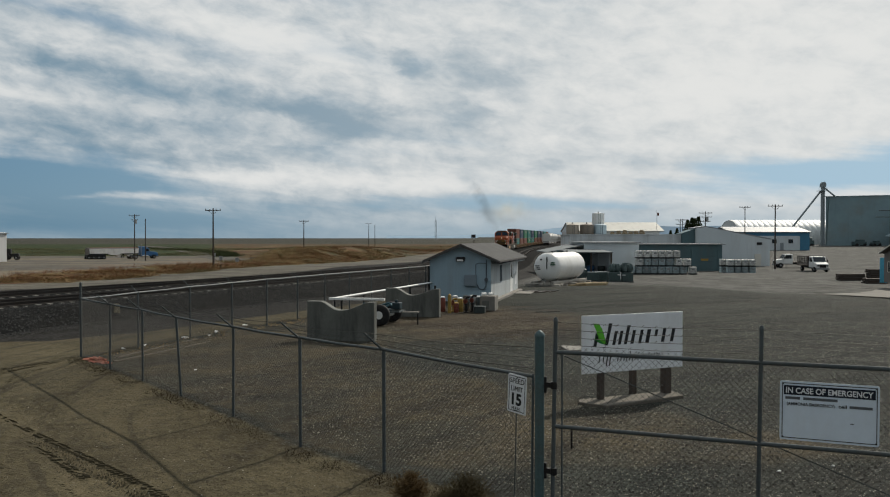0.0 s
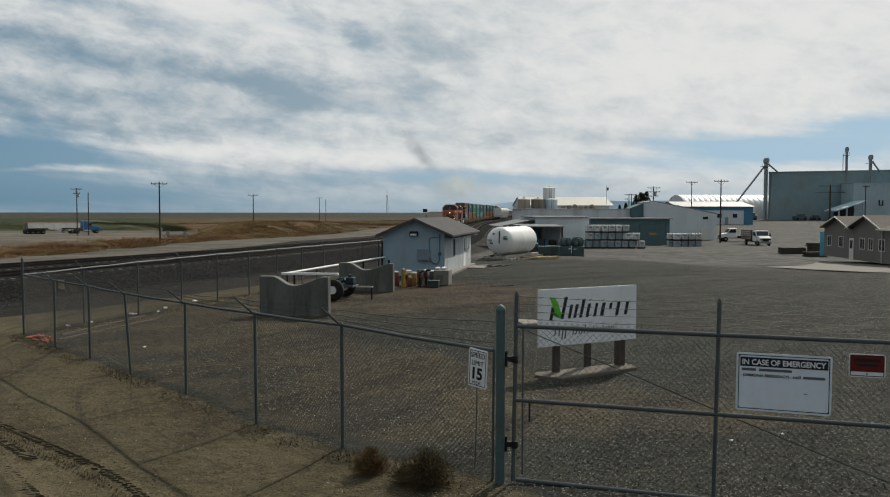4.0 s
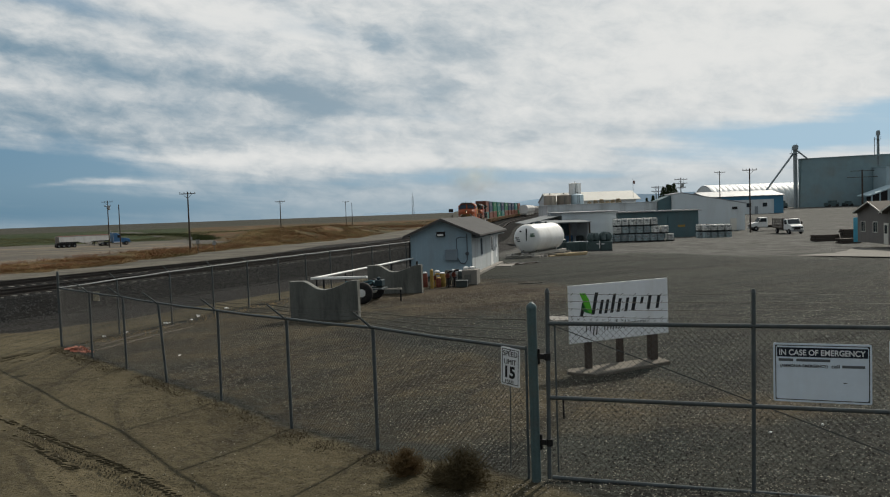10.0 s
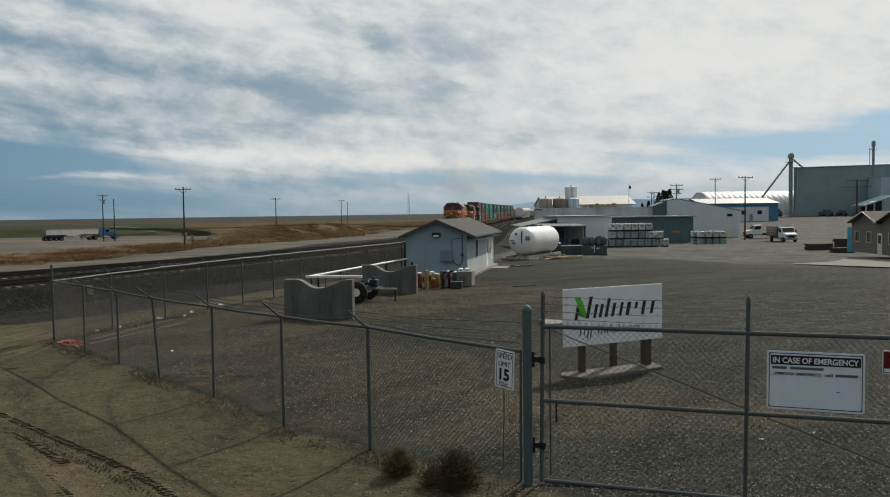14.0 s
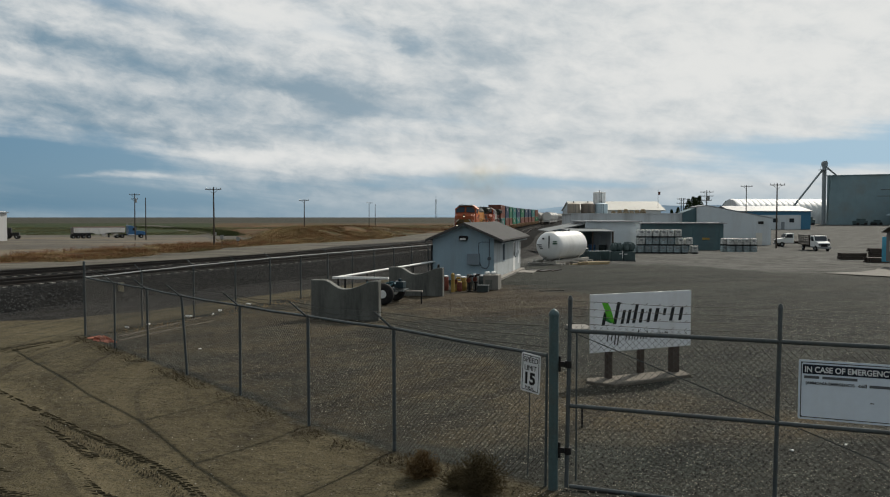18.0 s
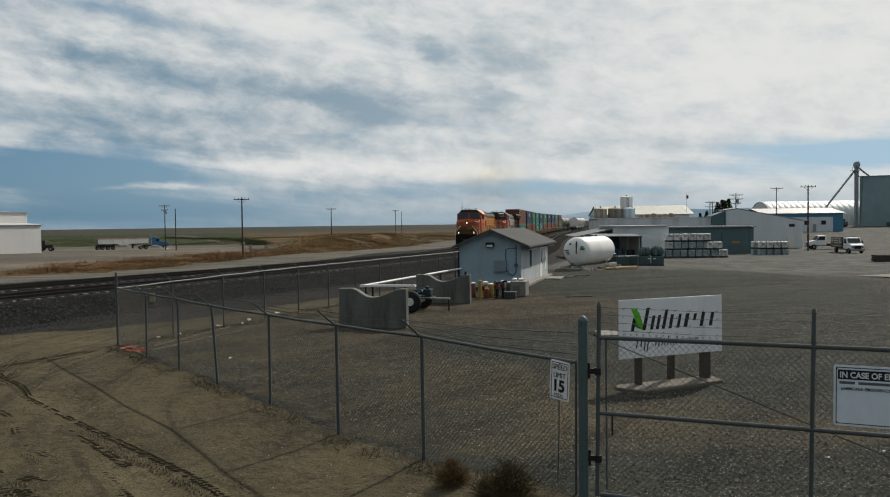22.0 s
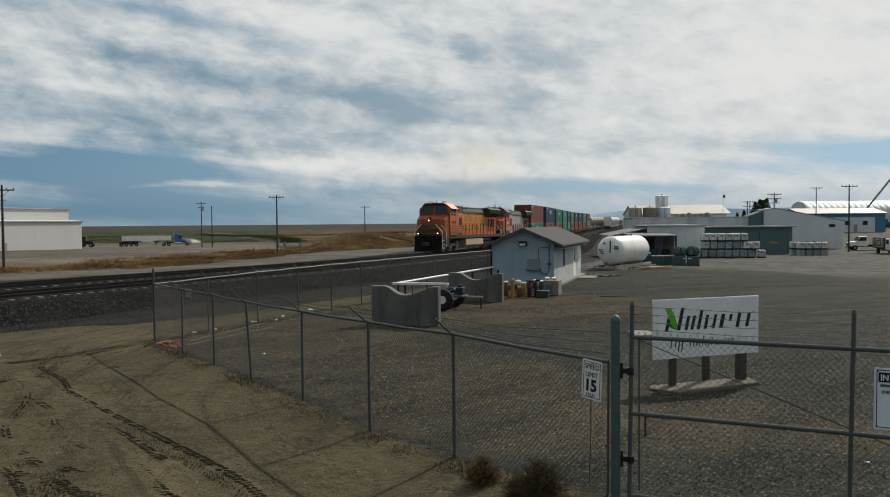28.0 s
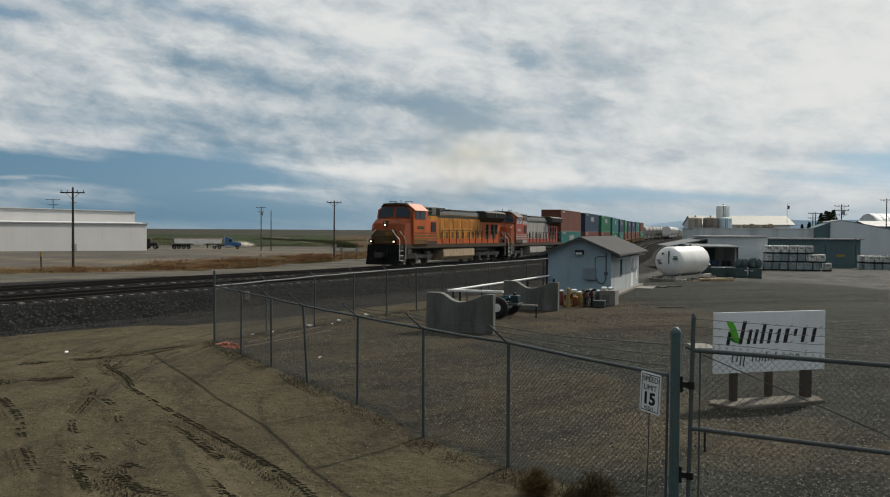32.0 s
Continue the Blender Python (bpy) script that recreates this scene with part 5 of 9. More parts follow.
YELLOW = mat("yellow paint", (0.30, 0.20, 0.05), 0.6, 0, 0.2, 0.4, 0.05, 0.1, (0.2, 0.13, 0.05), 0.4)
REDP = mat("faded red paint", (0.16, 0.05, 0.035), 0.6, 0, 0.25, 0.4, 0.05, 0.1)
OLIVE = mat("dark plastic", (0.04, 0.05, 0.05), 0.5, 0, 0.2)
GREYPL = mat("grey plastic", (0.25, 0.26, 0.26), 0.55, 0, 0.15)
for nm, lb, x, y, r, h, bd, ld in (
        ("canister", "faded red canister with a white cap", 0.02, 37.3, 0.13, 0.66, REDP, WHITEPAINT),
        ("canister", "dull grey canister with a white cap", 0.62, 37.9, 0.15, 0.66, GREYPL, WHITEPAINT),
        ("canister", "ochre canister with a pale cap", 0.86, 37.2, 0.14, 0.62, YELLOW, WHITEPAINT),
        ("canister", "faded red canister with a pale cap", 0.66, 36.9, 0.12, 0.42, REDP, YELLOW),
        ("canister", "black canister with a white cap", 1.75, 37.7, 0.15, 0.66, OLIVE, WHITEPAINT),
        ("canister", "grey canister with a white cap", 1.48, 38.1, 0.15, 0.68, GREYPL, WHITEPAINT),
        ("canister", "dusty canister with a black cap", 1.15, 38.1, 0.14, 0.66, SLABC, OLIVE)):
    barrel(nm, lb, x, y, r, h, bd, ld)


def valve_stand(x, y, h, paint, label):
    """An upright pipe with an elbow, a handwheel and a flanged foot."""
    z = on(x, y)
    v = thing("valve_stand", label, "valve", pose(x, y, z, 0, 0, -20), "valve stands by the pump house")
    part("pipe", Mesh().rod((0, 0, 0), (0, 0, h), 0.055, 12), paint, v, smooth=True)
    part("flange", Mesh().rod((0, 0, 0), (0, 0, 0.05), 0.13, 14), paint, v)
    part("flange", Mesh().rod((0, 0, h * 0.55), (0, 0, h * 0.55 + 0.06), 0.10, 14), paint, v)
    part("elbow", Mesh().tube([(0, 0, h), (0.05, -0.02, h + 0.06), (0.22, -0.06, h + 0.06)], 0.05, 10), paint, v, smooth=True)
    part("handwheel", Mesh().lathe((0, -0.145, h * 0.8), (0, -0.115, h * 0.8), [(0, 0.085), (0, 0.112), (1, 0.112), (1, 0.085), (0, 0.085)], 16), REDP, v, "red handwheel")
    part("stem", Mesh().rod((0, -0.13, h * 0.8), (0, 0, h * 0.8), 0.016, 6).box(-0.09, -0.135, h * 0.8 - 0.012, 0.09, -0.125, h * 0.8 + 0.012), REDP, v)
    return v


valve_stand(1.12, 36.75, 0.68, BLACK, "black valve stand with a red handwheel")
valve_stand(1.42, 36.95, 0.72, BLACK, "tall black valve stand with a red handwheel")
valve_stand(0.52, 37.2, 0.55, YELLOW, "ochre valve stand with a red handwheel")
o = thing("bollard", "yellow painted steel bollard", "bollard", pose(0.34, 36.5, on(0.3, 36.5)))
part("post", Mesh().rod((0, 0, -0.1), (0, 0, 0.83), 0.085, 14), YELLOW, o, smooth=True)
part("cap", Mesh().lathe((0, 0, 0.83), (0, 0, 0.90), [(0, 0.085), (0.5, 0.066), (1, 0.01)], 14), YELLOW, o, smooth=True)
o = thing("concrete_box", "square weathered concrete box with white jugs on top", "concrete block", pose(2.25, 37.9, on(2.2, 37.9), 0, 0, -14))
part("block", Mesh().box(-0.36, -0.45, 0, 0.38, 0.45, 0.72), CONC, o, bevel=0.03)
part("hatch", Mesh().box(-0.24, -0.47, 0.12, 0.10, -0.452, 0.5), CONCDARK, o)
for x in (2.02, 2.33):
    j = thing("white_jug", "white plastic jug lying on a concrete box", "jug", pose(x, 37.9, on(2.2, 37.9) + 0.72, 0, 0, 20), "white jugs")
    part("body", Mesh().lathe((-0.13, 0, 0.07), (0.13, 0, 0.07), [(0, 0.03), (0.05, 0.07), (0.8, 0.07), (1, 0.03)], 12), WHITEPAINT, j, smooth=True)
    part("cap", Mesh().rod((0.13, 0, 0.07), (0.16, 0, 0.07), 0.025, 8), OLIVE, j)
o = thing("floor_box", "small black valve box on the gravel", "box", pose(1.75, 36.6, on(1.7, 36.6), 0, 0, -10))
part("body", Mesh().box(-0.26, -0.2, 0, 0.26, 0.2, 0.28), OLIVE, o, bevel=0.02)
part("lid", Mesh().box(-0.28, -0.22, 0.282, 0.28, 0.22, 0.32), OLIVE, o, bevel=0.01)
o = thing("steel_bar", "dark steel bar lying on the gravel", "bar", pose(5.0, 37.0, on(5, 37), 0, 0, 10))
part("bar", Mesh().box(-0.6, -0.025, 0, 0.6, 0.025, 0.03), BLACK, o)
o = thing("steel_stake", "dark steel stake standing in the yard", "stake", pose(5.55, 27.8, on(5.5, 27.8)))
part("stake", Mesh().rod((0, 0, -0.05), (0, 0, 0.42), 0.05, 10), BLACK, o)
part("base", Mesh().rod((0, 0, 0.0), (0, 0, 0.08), 0.16, 12), BLACK, o)
o = thing("pale_block", "pale concrete block lying in the gravel", "concrete block", pose(4.1, 24.1, on(4.1, 24.1), 0, 0, 5))
part("block", Mesh().box(-0.3, -0.5, 0, 0.35, 0.5, 0.12), CONC, o, bevel=0.02)


# ---------------------------------------------------------------- the train
ORANGE = mat("orange engine paint", (0.50, 0.105, 0.024), 0.5, 0, 0.28, 1.2, 0.08, 0.05, (0.17, 0.055, 0.024), 0.6, streaks=1)
ENGYELLOW = mat("faded yellow engine paint", (0.55, 0.225, 0.028), 0.5, 0, 0.30, 0.9, 0.08, 0.05, (0.13, 0.055, 0.018), 0.9, streaks=1)
ENGDARK = mat("dark green engine paint", (0.035, 0.04, 0.03), 0.5, 0, 0.2, 1.0, 0.08, 0.05, (0.10, 0.075, 0.045), 0.5)
ENGRED = mat("faded red engine paint", (0.30, 0.052, 0.030), 0.5, 0, 0.2, 1.2, 0.08, 0.05, (0.24, 0.07, 0.045), 0.5, streaks=1)
HOODTOP = mat("sooty grey hood roof", (0.050, 0.056, 0.056), 0.8, 0, 0.3, 0.8, 0.08, 0.1, (0.035, 0.034, 0.032), 0.6)
SILVER = mat("faded silver engine paint", (0.36, 0.34, 0.31), 0.5, 0.1, 0.18, 1.2, 0.08, 0.05, (0.20, 0.17, 0.14), 0.6, streaks=1)
ROOFGREY = mat("grey roof paint", (0.050, 0.056, 0.056), 0.8, 0, 0.25, 1.0, 0.08, 0.1, (0.06, 0.055, 0.05), 0.6)
TANKTAN = mat("dusty fuel tank", (0.42, 0.31, 0.20), 0.75, 0, 0.2, 1.0, 0.08, 0.1, (0.2, 0.14, 0.09), 0.5)
UNDER = mat("dusty underframe", (0.05, 0.045, 0.04), 0.85, 0, 0.4, 0.6, 0.08, 0.3, (0.14, 0.115, 0.09), 0.5)
TRUCKGREY = mat("dusty bogie steel", (0.17, 0.155, 0.14), 0.8, 0, 0.35, 0.5, 0.08, 0.3, (0.06, 0.05, 0.045), 0.6)
INTAKE = mat("shade-darkened grey-green paint", (0.105, 0.115, 0.095), 0.7, 0, 0.3, 0.9, 0.08, 0.1, (0.05, 0.045, 0.035), 0.6)
MARKPAINT = mat("worn dark yellow marking", (0.42, 0.150, 0.020), 0.6, 0, 0.3, 0.5, 0.06, 0.05, (0.45, 0.19, 0.03), 0.6, streaks=1)
GRIMY = mat("grimy brown-yellow paint", (0.15, 0.075, 0.024), 0.75, 0, 0.35, 0.5, 0.06, 0.1, (0.055, 0.036, 0.02), 0.8, streaks=1)
CABGLASS = mat("cab glass", (0.01, 0.025, 0.04), 0.06, 0, 0.1, 1, 0.2, 0)
RAILYEL = mat("pale handrail paint", (0.62, 0.58, 0.50), 0.5, 0, 0.15)
DIMLAMP = mat("dull headlamp", (0.75, 0.70, 0.62), 0.2, 0, 0.0, 1, 0.1, 0)
LAMPON = mat("burning headlamp", (1.0, 0.80, 0.55), 0.3, 0, 0.0, 1, 0.1, 0, emit=4.0)
PILOTBLACK = mat("sooty black paint and unlit openings", (0.007, 0.007, 0.007), 0.7, 0, 0.3, 0.4, 0.05, 0.1, (0.02, 0.018, 0.015), 0.3, spec=0.1)
NOSEDIRT = mat("dirty olive nose paint", (0.075, 0.045, 0.016), 0.55, 0, 0.25, 0.8, 0.06, 0.05, (0.03, 0.022, 0.015), 0.6)
NOSEYELLOW = mat("dirty yellow stripe", (0.20, 0.105, 0.022), 0.55, 0, 0.25, 0.6, 0.06, 0.05, (0.07, 0.04, 0.018), 0.5)
# darker copy of the engine orange: the shade on the nose is in the colour
NOSESHADE = mat("shade-darkened orange nose paint", (0.29, 0.062, 0.016), 0.5, 0, 0.22, 0.9, 0.08, 0.05, (0.09, 0.035, 0.016), 0.6, streaks=1)
PEACH = mat("sun-bleached peach visor", (0.62, 0.27, 0.17), 0.55, 0, 0.1)
SILLDARK = mat("dirty brown sill", (0.055, 0.038, 0.022), 0.7, 0, 0.3, 0.8, 0.06, 0.1, (0.045, 0.035, 0.026), 0.6)


def bogie(parent, x, axles, spread, r):
    b = part("bogie", Mesh().box(x - spread / 2 - 0.75, -1.12, 0.55, x + spread / 2 + 0.75, -0.95, 0.86).box(x - spread / 2 - 0.75, 0.95, 0.55, x + spread / 2 + 0.75, 1.12, 0.86).box(x - 0.45, -1.0, 0.5, x + 0.45, 1.0, 0.95), TRUCKGREY, parent, bevel=0.04)
    for k in range(axles):
        ax = x + spread * (k / (axles - 1) - 0.5)
        w = Mesh()
        for s in (-0.755, 0.755):
            w.lathe((ax, s - 0.07, r), (ax, s + 0.07, r), [(0, r * 0.9), (0.1, r), (0.9, r), (1, r * 0.9)], 24)
        w.rod((ax, -0.8, r), (ax, 0.8, r), 0.09, 10)
        part("wheelset", w, UNDER, b, smooth=True)
        for s in (-1, 1):
            part("journal_box", Mesh().box(ax - 0.20, s * 1.06 - 0.1, r - 0.2, ax + 0.20, s * 1.06 + 0.12, r + 0.18), TRUCKGREY, b, bevel=0.03)
            part("spring", Mesh().rod((ax + 0.36, s * 1.08, r), (ax + 0.36, s * 1.08, r + 0.40), 0.1, 8), TRUCKGREY, b)
    return b


def locomotive(nose_mat, hood_mat, cab_mat, label, lit):
    """Wide-nosed six-axle diesel; its nose points along +x, the rail head is z = 0, the headlamp stands at x = 0."""
    e = thing("locomotive", label, "locomotive", pose(0, 0, 0))
    F, B = 0.45, -19.3                        # front and rear of the deck
    part("frame", Mesh().box(B, -1.45, 1.28, F, 1.45, 1.62).box(B + 0.3, -0.6, 0.9, F - 0.3, 0.6, 1.28), UNDER, e, bevel=0.02)
    part("deck_edge", Mesh().box(B, 1.45, 1.36, F - 0.6, 1.50, 1.66), SILLDARK, e)
    part("deck_edge", Mesh().box(B, -1.50, 1.36, F - 0.6, -1.45, 1.66), SILLDARK, e)
    part("pilot", Mesh().prism([(F - 0.25, 0.14), (F + 0.26, 0.14), (F + 0.10, 0.75), (F + 0.02, 1.62), (F - 0.25, 1.62)], "y", -1.38, 1.38), PILOTBLACK, e, "black snow plough and pilot", 0.03)
    part("coupler", Mesh().box(F, -0.2, 0.7, F + 0.75, 0.2, 1.0).box(F + 0.55, -0.28, 0.66, F + 0.85, 0.28, 1.04), UNDER, e, bevel=0.05)
    part("rear_plate", Mesh().box(B - 0.12, -1.42, 0.4, B, 1.42, 1.62), BLACK, e)
    # nose and cab
    front = [(0.32, 1.62), (0.32, 2.30), (0.10, 3.20), (-0.30, 3.52), (-1.40, 3.58), (-1.40, 1.62)]
    nose = Mesh()
    for y, back in ((-1.46, 0.42), (-1.05, 0.0), (1.05, 0.0), (1.46, 0.42)):
        nose.v += [(x - (back if k < 4 else 0), y, z - (0.10 if back and 1 < k < 4 else 0)) for k, (x, z) in enumerate(front)]
    n = len(front)
    for q in range(3):
        nose.f += [(q * n + k, q * n + (k + 1) % n, (q + 1) * n + (k + 1) % n, (q + 1) * n + k) for k in range(n)]
    nose.f += [tuple(range(n - 1, -1, -1)), tuple(range(3 * n, 4 * n))]
    part("nose", nose, nose_mat, e, bevel=0.05)
    part("nose_band", Mesh().prism([(0.345, 1.66), (0.345, 2.30), (0.25, 2.70), (0.20, 2.70), (0.26, 1.66)], "y", -1.04, 1.04), NOSEDIRT if lit else SILVER, e, "dirty band on the nose", 0.01)
    for z0 in (1.80, 2.26, 2.62):
        xo = 0.35 if z0 < 2.3 else 0.35 - 0.244 * (z0 - 2.30)
        part("nose_stripe", Mesh().box(xo - 0.03, -1.05, z0, xo + 0.012, 1.05, z0 + 0.06), NOSEYELLOW, e)
    part("nose_door", Mesh().prism([(0.375, 1.70), (0.375, 2.28), (0.28, 2.64), (0.22, 2.64), (0.28, 1.70)], "y", -0.62, 0.02), NOSEDIRT if lit else cab_mat, e, "", 0.01)
    sect = [(-1.56, 1.62), (1.56, 1.62), (1.56, 4.22), (0.98, 4.66), (-0.98, 4.66), (-1.56, 4.22)]
    cabm = Mesh()
    for x, lean in ((-1.02, 1.0), (-3.60, 0.0)):
        cabm.v += [(x - (0.30 * max(0.0, (z - 3.5) / 1.16) + (0.38 if z < 3 else 0)) * lean, y, z) for y, z in sect]
    n = len(sect)
    cabm.f += [(k, (k + 1) % n, n + (k + 1) % n, n + k) for k in range(n)] + [tuple(range(n - 1, -1, -1)), tuple(range(n, 2 * n))]
    cab = part("cab", cabm, cab_mat, e, bevel=0.06)
    for s in (-1, 1):
        part("roof_grab_rail", Mesh().tube([(-1.6, s * 0.7, 4.80), (-1.6, s * 0.7, 4.90), (-2.6, s * 0.7, 4.92), (-2.6, s * 0.7, 4.80)], 0.025, 6), BLACK, e)
    part("window_surround", Mesh().prism([(-1.50, 3.56), (1.50, 3.56), (1.50, 4.20), (1.06, 4.58), (-1.06, 4.58), (-1.50, 4.20)], "x", 0.0, 0.02), nose_mat, cab, "painted surround of the windscreens", at=pose(-1.055, 0, 3.56, 0, -14.5, 0) @ pose(0, 0, -3.56))
    part("cab_roof", Mesh().prism([(-1.30, 4.46), (-0.98, 4.70), (0, 4.80), (0.98, 4.70), (1.30, 4.46), (0.95, 4.64), (-0.95, 4.64)], "x", -3.66, -1.18), ENGDARK if lit else BLACK, e, "dark cab roof", 0.015)
    part("brow", Mesh().prism([(-1.06, 4.60), (-1.06, 4.72), (-1.40, 4.78), (-1.40, 4.64)], "y", -0.98, 0.98), ENGDARK if lit else BLACK, e)
    part("sun_visor", Mesh().prism([(1.05, 4.66), (1.74, 4.16), (1.78, 4.19), (1.08, 4.72)], "x", -3.3, -1.25), PEACH if lit else TRUCKGREY, e, "faded sloping sun visor")
    for s in (-1, 1):
        # the windscreen leans back and is cut off at its outer top corner
        scr = Mesh()
        for dx in (0.0, 0.03):
            scr.v += [(-1.045 - 0.2586 * (z - 3.5) + dx + 0.035, s * y, z) for y, z in ((0.13, 3.70), (1.36, 3.66), (1.36, 4.12), (0.98, 4.46), (0.13, 4.48))]
        scr.f += [(4, 3, 2, 1, 0), (5, 6, 7, 8, 9)] + [(k, (k + 1) % 5, 5 + (k + 1) % 5, 5 + k) for k in range(5)]
        part("windscreen", scr, CABGLASS, cab)
        # black plate behind the glass, painted as the darkness inside the cab
        well = Mesh()
        for dx in (0.012, 0.024):
            well.v += [(-1.045 - 0.2586 * (z - 3.5) + dx, s * y, z) for y, z in ((0.12, 3.69), (1.37, 3.65), (1.37, 4.13), (0.99, 4.47), (0.12, 4.49))]
        well.f += [(4, 3, 2, 1, 0), (5, 6, 7, 8, 9)] + [(k, (k + 1) % 5, 5 + (k + 1) % 5, 5 + k) for k in range(5)]
        part("window_well", well, PILOTBLACK, cab, "black plate standing in for the unlit cab behind the windscreen")
        part("side_window", Mesh().prism([(-3.15, 3.55), (-2.35, 3.55), (-2.35, 4.14), (-3.15, 4.14)], "y", s * 1.562, s * 1.575), CABGLASS, cab)
        part("side_window", Mesh().prism([(-2.2, 3.55), (-1.62, 3.55), (-1.70, 4.14), (-2.2, 4.14)], "y", s * 1.562, s * 1.575), CABGLASS, cab)
        part("number_plate_bars", Mesh().box(-3.0, s * 1.562 - 0.003, 2.80, -1.9, s * 1.562 + 0.006, 3.02), NOSEDIRT if lit else SILVER, cab)
    lamp = LAMPON if lit else GLASS
    hb = part("headlamp_housing", Mesh().box(-0.2, -0.16, 2.96, 0.24, 0.16, 3.40), NOSEDIRT if lit else cab_mat, e, bevel=0.04)
    for z in (3.08, 3.28):
        part("headlamp", Mesh().rod((0.24, 0, z), (0.27, 0, z), 0.05, 14), lamp if z < 3.2 else DIMLAMP, hb)
    for y in (-0.98, 0.98):
        d = part("ditch_light_box", Mesh().box(0.36, y - 0.15, 1.72, 0.56, y + 0.15, 2.0), PILOTBLACK, e, bevel=0.02)
        part("ditch_light", Mesh().rod((0.56, y, 1.86), (0.59, y, 1.86), 0.052, 14), lamp, d)
    # hood
    part("equipment_cab", Mesh().box(-5.0, -1.15, 1.62, -3.6, 1.15, 4.30), hood_mat, e, bevel=0.04)
    part("blower_bulge", Mesh().box(-5.1, 0.8, 3.86, -3.65, 1.46, 4.50), INTAKE, e, bevel=0.04)
    part("blower_bulge", Mesh().box(-5.1, -1.46, 3.86, -3.65, -0.8, 4.50), INTAKE, e, bevel=0.04)
    part("long_hood", Mesh().prism([(-0.92, 1.62), (0.92, 1.62), (0.92, 4.02), (-0.92, 4.02)], "x", -15.0, -5.0), hood_mat, e, bevel=0.02)
    part("hood_roof", Mesh().prism([(-0.95, 4.02), (0.95, 4.02), (0.74, 4.34), (-0.74, 4.34)], "x", -15.0, -5.0), HOODTOP, e, "grey hood roof", 0.02)
    part("radiator_section", Mesh().box(-19.0, -0.92, 1.62, -15.0, 0.92, 3.55), cab_mat, e, bevel=0.03)
    part("radiator", Mesh().prism([(-0.92, 3.55), (0.92, 3.55), (1.52, 3.95), (1.52, 4.42), (1.2, 4.55), (-1.2, 4.55), (-1.52, 4.42), (-1.52, 3.95)], "x", -19.1, -14.6), ENGDARK, e, "dark flared radiator", 0.03)
    part("roof_cowl", Mesh().box(-14.4, -0.65, 4.30, -9.2, 0.65, 4.52), ROOFGREY, e, bevel=0.05)
    part("exhaust_stack", Mesh().box(-8.9, -0.3, 4.30, -8.0, 0.3, 4.62), BLACK, e, bevel=0.03)
    part("inlet_box", Mesh().box(-7.6, -0.8, 4.28, -5.4, 0.8, 4.50), ROOFGREY, e, bevel=0.05)
    # air intake house behind the cab, with dark grilles
    part("intake_house", Mesh().box(-6.6, -1.06, 3.86, -3.7, 1.06, 4.58), INTAKE, e, "grey-green intake house behind the cab", 0.04)
    for s in (-1, 1):
        for x0, x1, z0, z1 in ((-4.35, -3.85, 3.98, 4.20), (-4.35, -3.85, 4.28, 4.48), (-6.45, -5.2, 3.95, 4.50)):
            part("intake_grille", Mesh().box(x0, s * 1.468 - 0.012, z0, x1, s * 1.468 + 0.012, z1) if x1 > -5 else Mesh().box(x0, s * 1.07 - 0.012, z0, x1, s * 1.07 + 0.012, z1), PILOTBLACK, e)
        # large worn marks along the hood, kept as plain blocks
        for k, x in enumerate((-13.4, -11.8, -10.2, -8.6) if lit else ()):
            part("mark_block", Mesh().box(x, s * 0.938 - 0.003, 2.95, x + 1.0, s * 0.938 + 0.003, 3.55), MARKPAINT, e)
        for k in range(9):
            x = -14.2 + 1.0 * k
            part("grille", Mesh().box(x, s * 0.952 - 0.004, 2.10, x + 0.34, s * 0.952 + 0.004, 2.62), GRIMY if lit else SILLDARK, e)
        for k in range(6):
            part("radiator_slat", Mesh().box(-19.0 + 0.75 * k, s * 1.525 - 0.01, 4.0, -18.45 + 0.75 * k, s * 1.525 + 0.01, 4.38), PILOTBLACK, e)
        for x0, x1 in ((-18.4, -17.9), (-17.4, -16.9), (-16.3, -15.8)):
            part("vent_opening", Mesh().box(x0, s * 0.945 - 0.006, 2.45, x1, s * 0.945 + 0.006, 3.35), PILOTBLACK, e)
        part("mid_rail", Mesh().rod((-18.9, s * 1.44, 2.2), (-6.2, s * 1.44, 2.2), 0.02, 6), BLACK, e)
        part("grime_band", Mesh().box(-3.58, s * 1.566 - 0.002, 1.66, -1.44, s * 1.566 + 0.006, 1.98), GRIMY if lit else SILLDARK, cab)
        part("brake_cylinder", Mesh().rod((-4.6, s * 1.12, 0.95), (-4.0, s * 1.12, 0.95), 0.13, 10), TRUCKGREY, e, smooth=True)
        part("sand_box", Mesh().box(-1.2, s * 1.42 - 0.1, 0.85, -0.6, s * 1.42 + 0.06, 1.6), UNDER, e, bevel=0.03)
        part("cable_hose", Mesh().tube([(0.62, s * 0.5, 1.3), (0.85, s * 0.55, 0.9), (0.7, s * 0.62, 0.55)], 0.03, 6), RUBBER, e)
    part("nose_mark", Mesh().prism([(0.376, 2.32), (0.350, 2.58), (0.356, 2.585), (0.384, 2.32)], "y", 0.10, 0.75), NOSEYELLOW if lit else cab_mat, e)
    # doors along the hood
    for s in (-1, 1):
        for k in range(12):
            x = -14.7 + 0.80 * k
            part("hood_door", Mesh().box(x, s * 0.925 - 0.012, 1.85, x + 0.72, s * 0.925 + 0.012, 3.75), hood_mat, e)
        for k in range(5):
            x = -18.6 + 0.74 * k
            part("vent_panel", Mesh().box(x, s * 0.925 - 0.014, 2.0, x + 0.56, s * 0.925 + 0.014, 3.3), ENGDARK if k in (1, 3) else cab_mat, e)
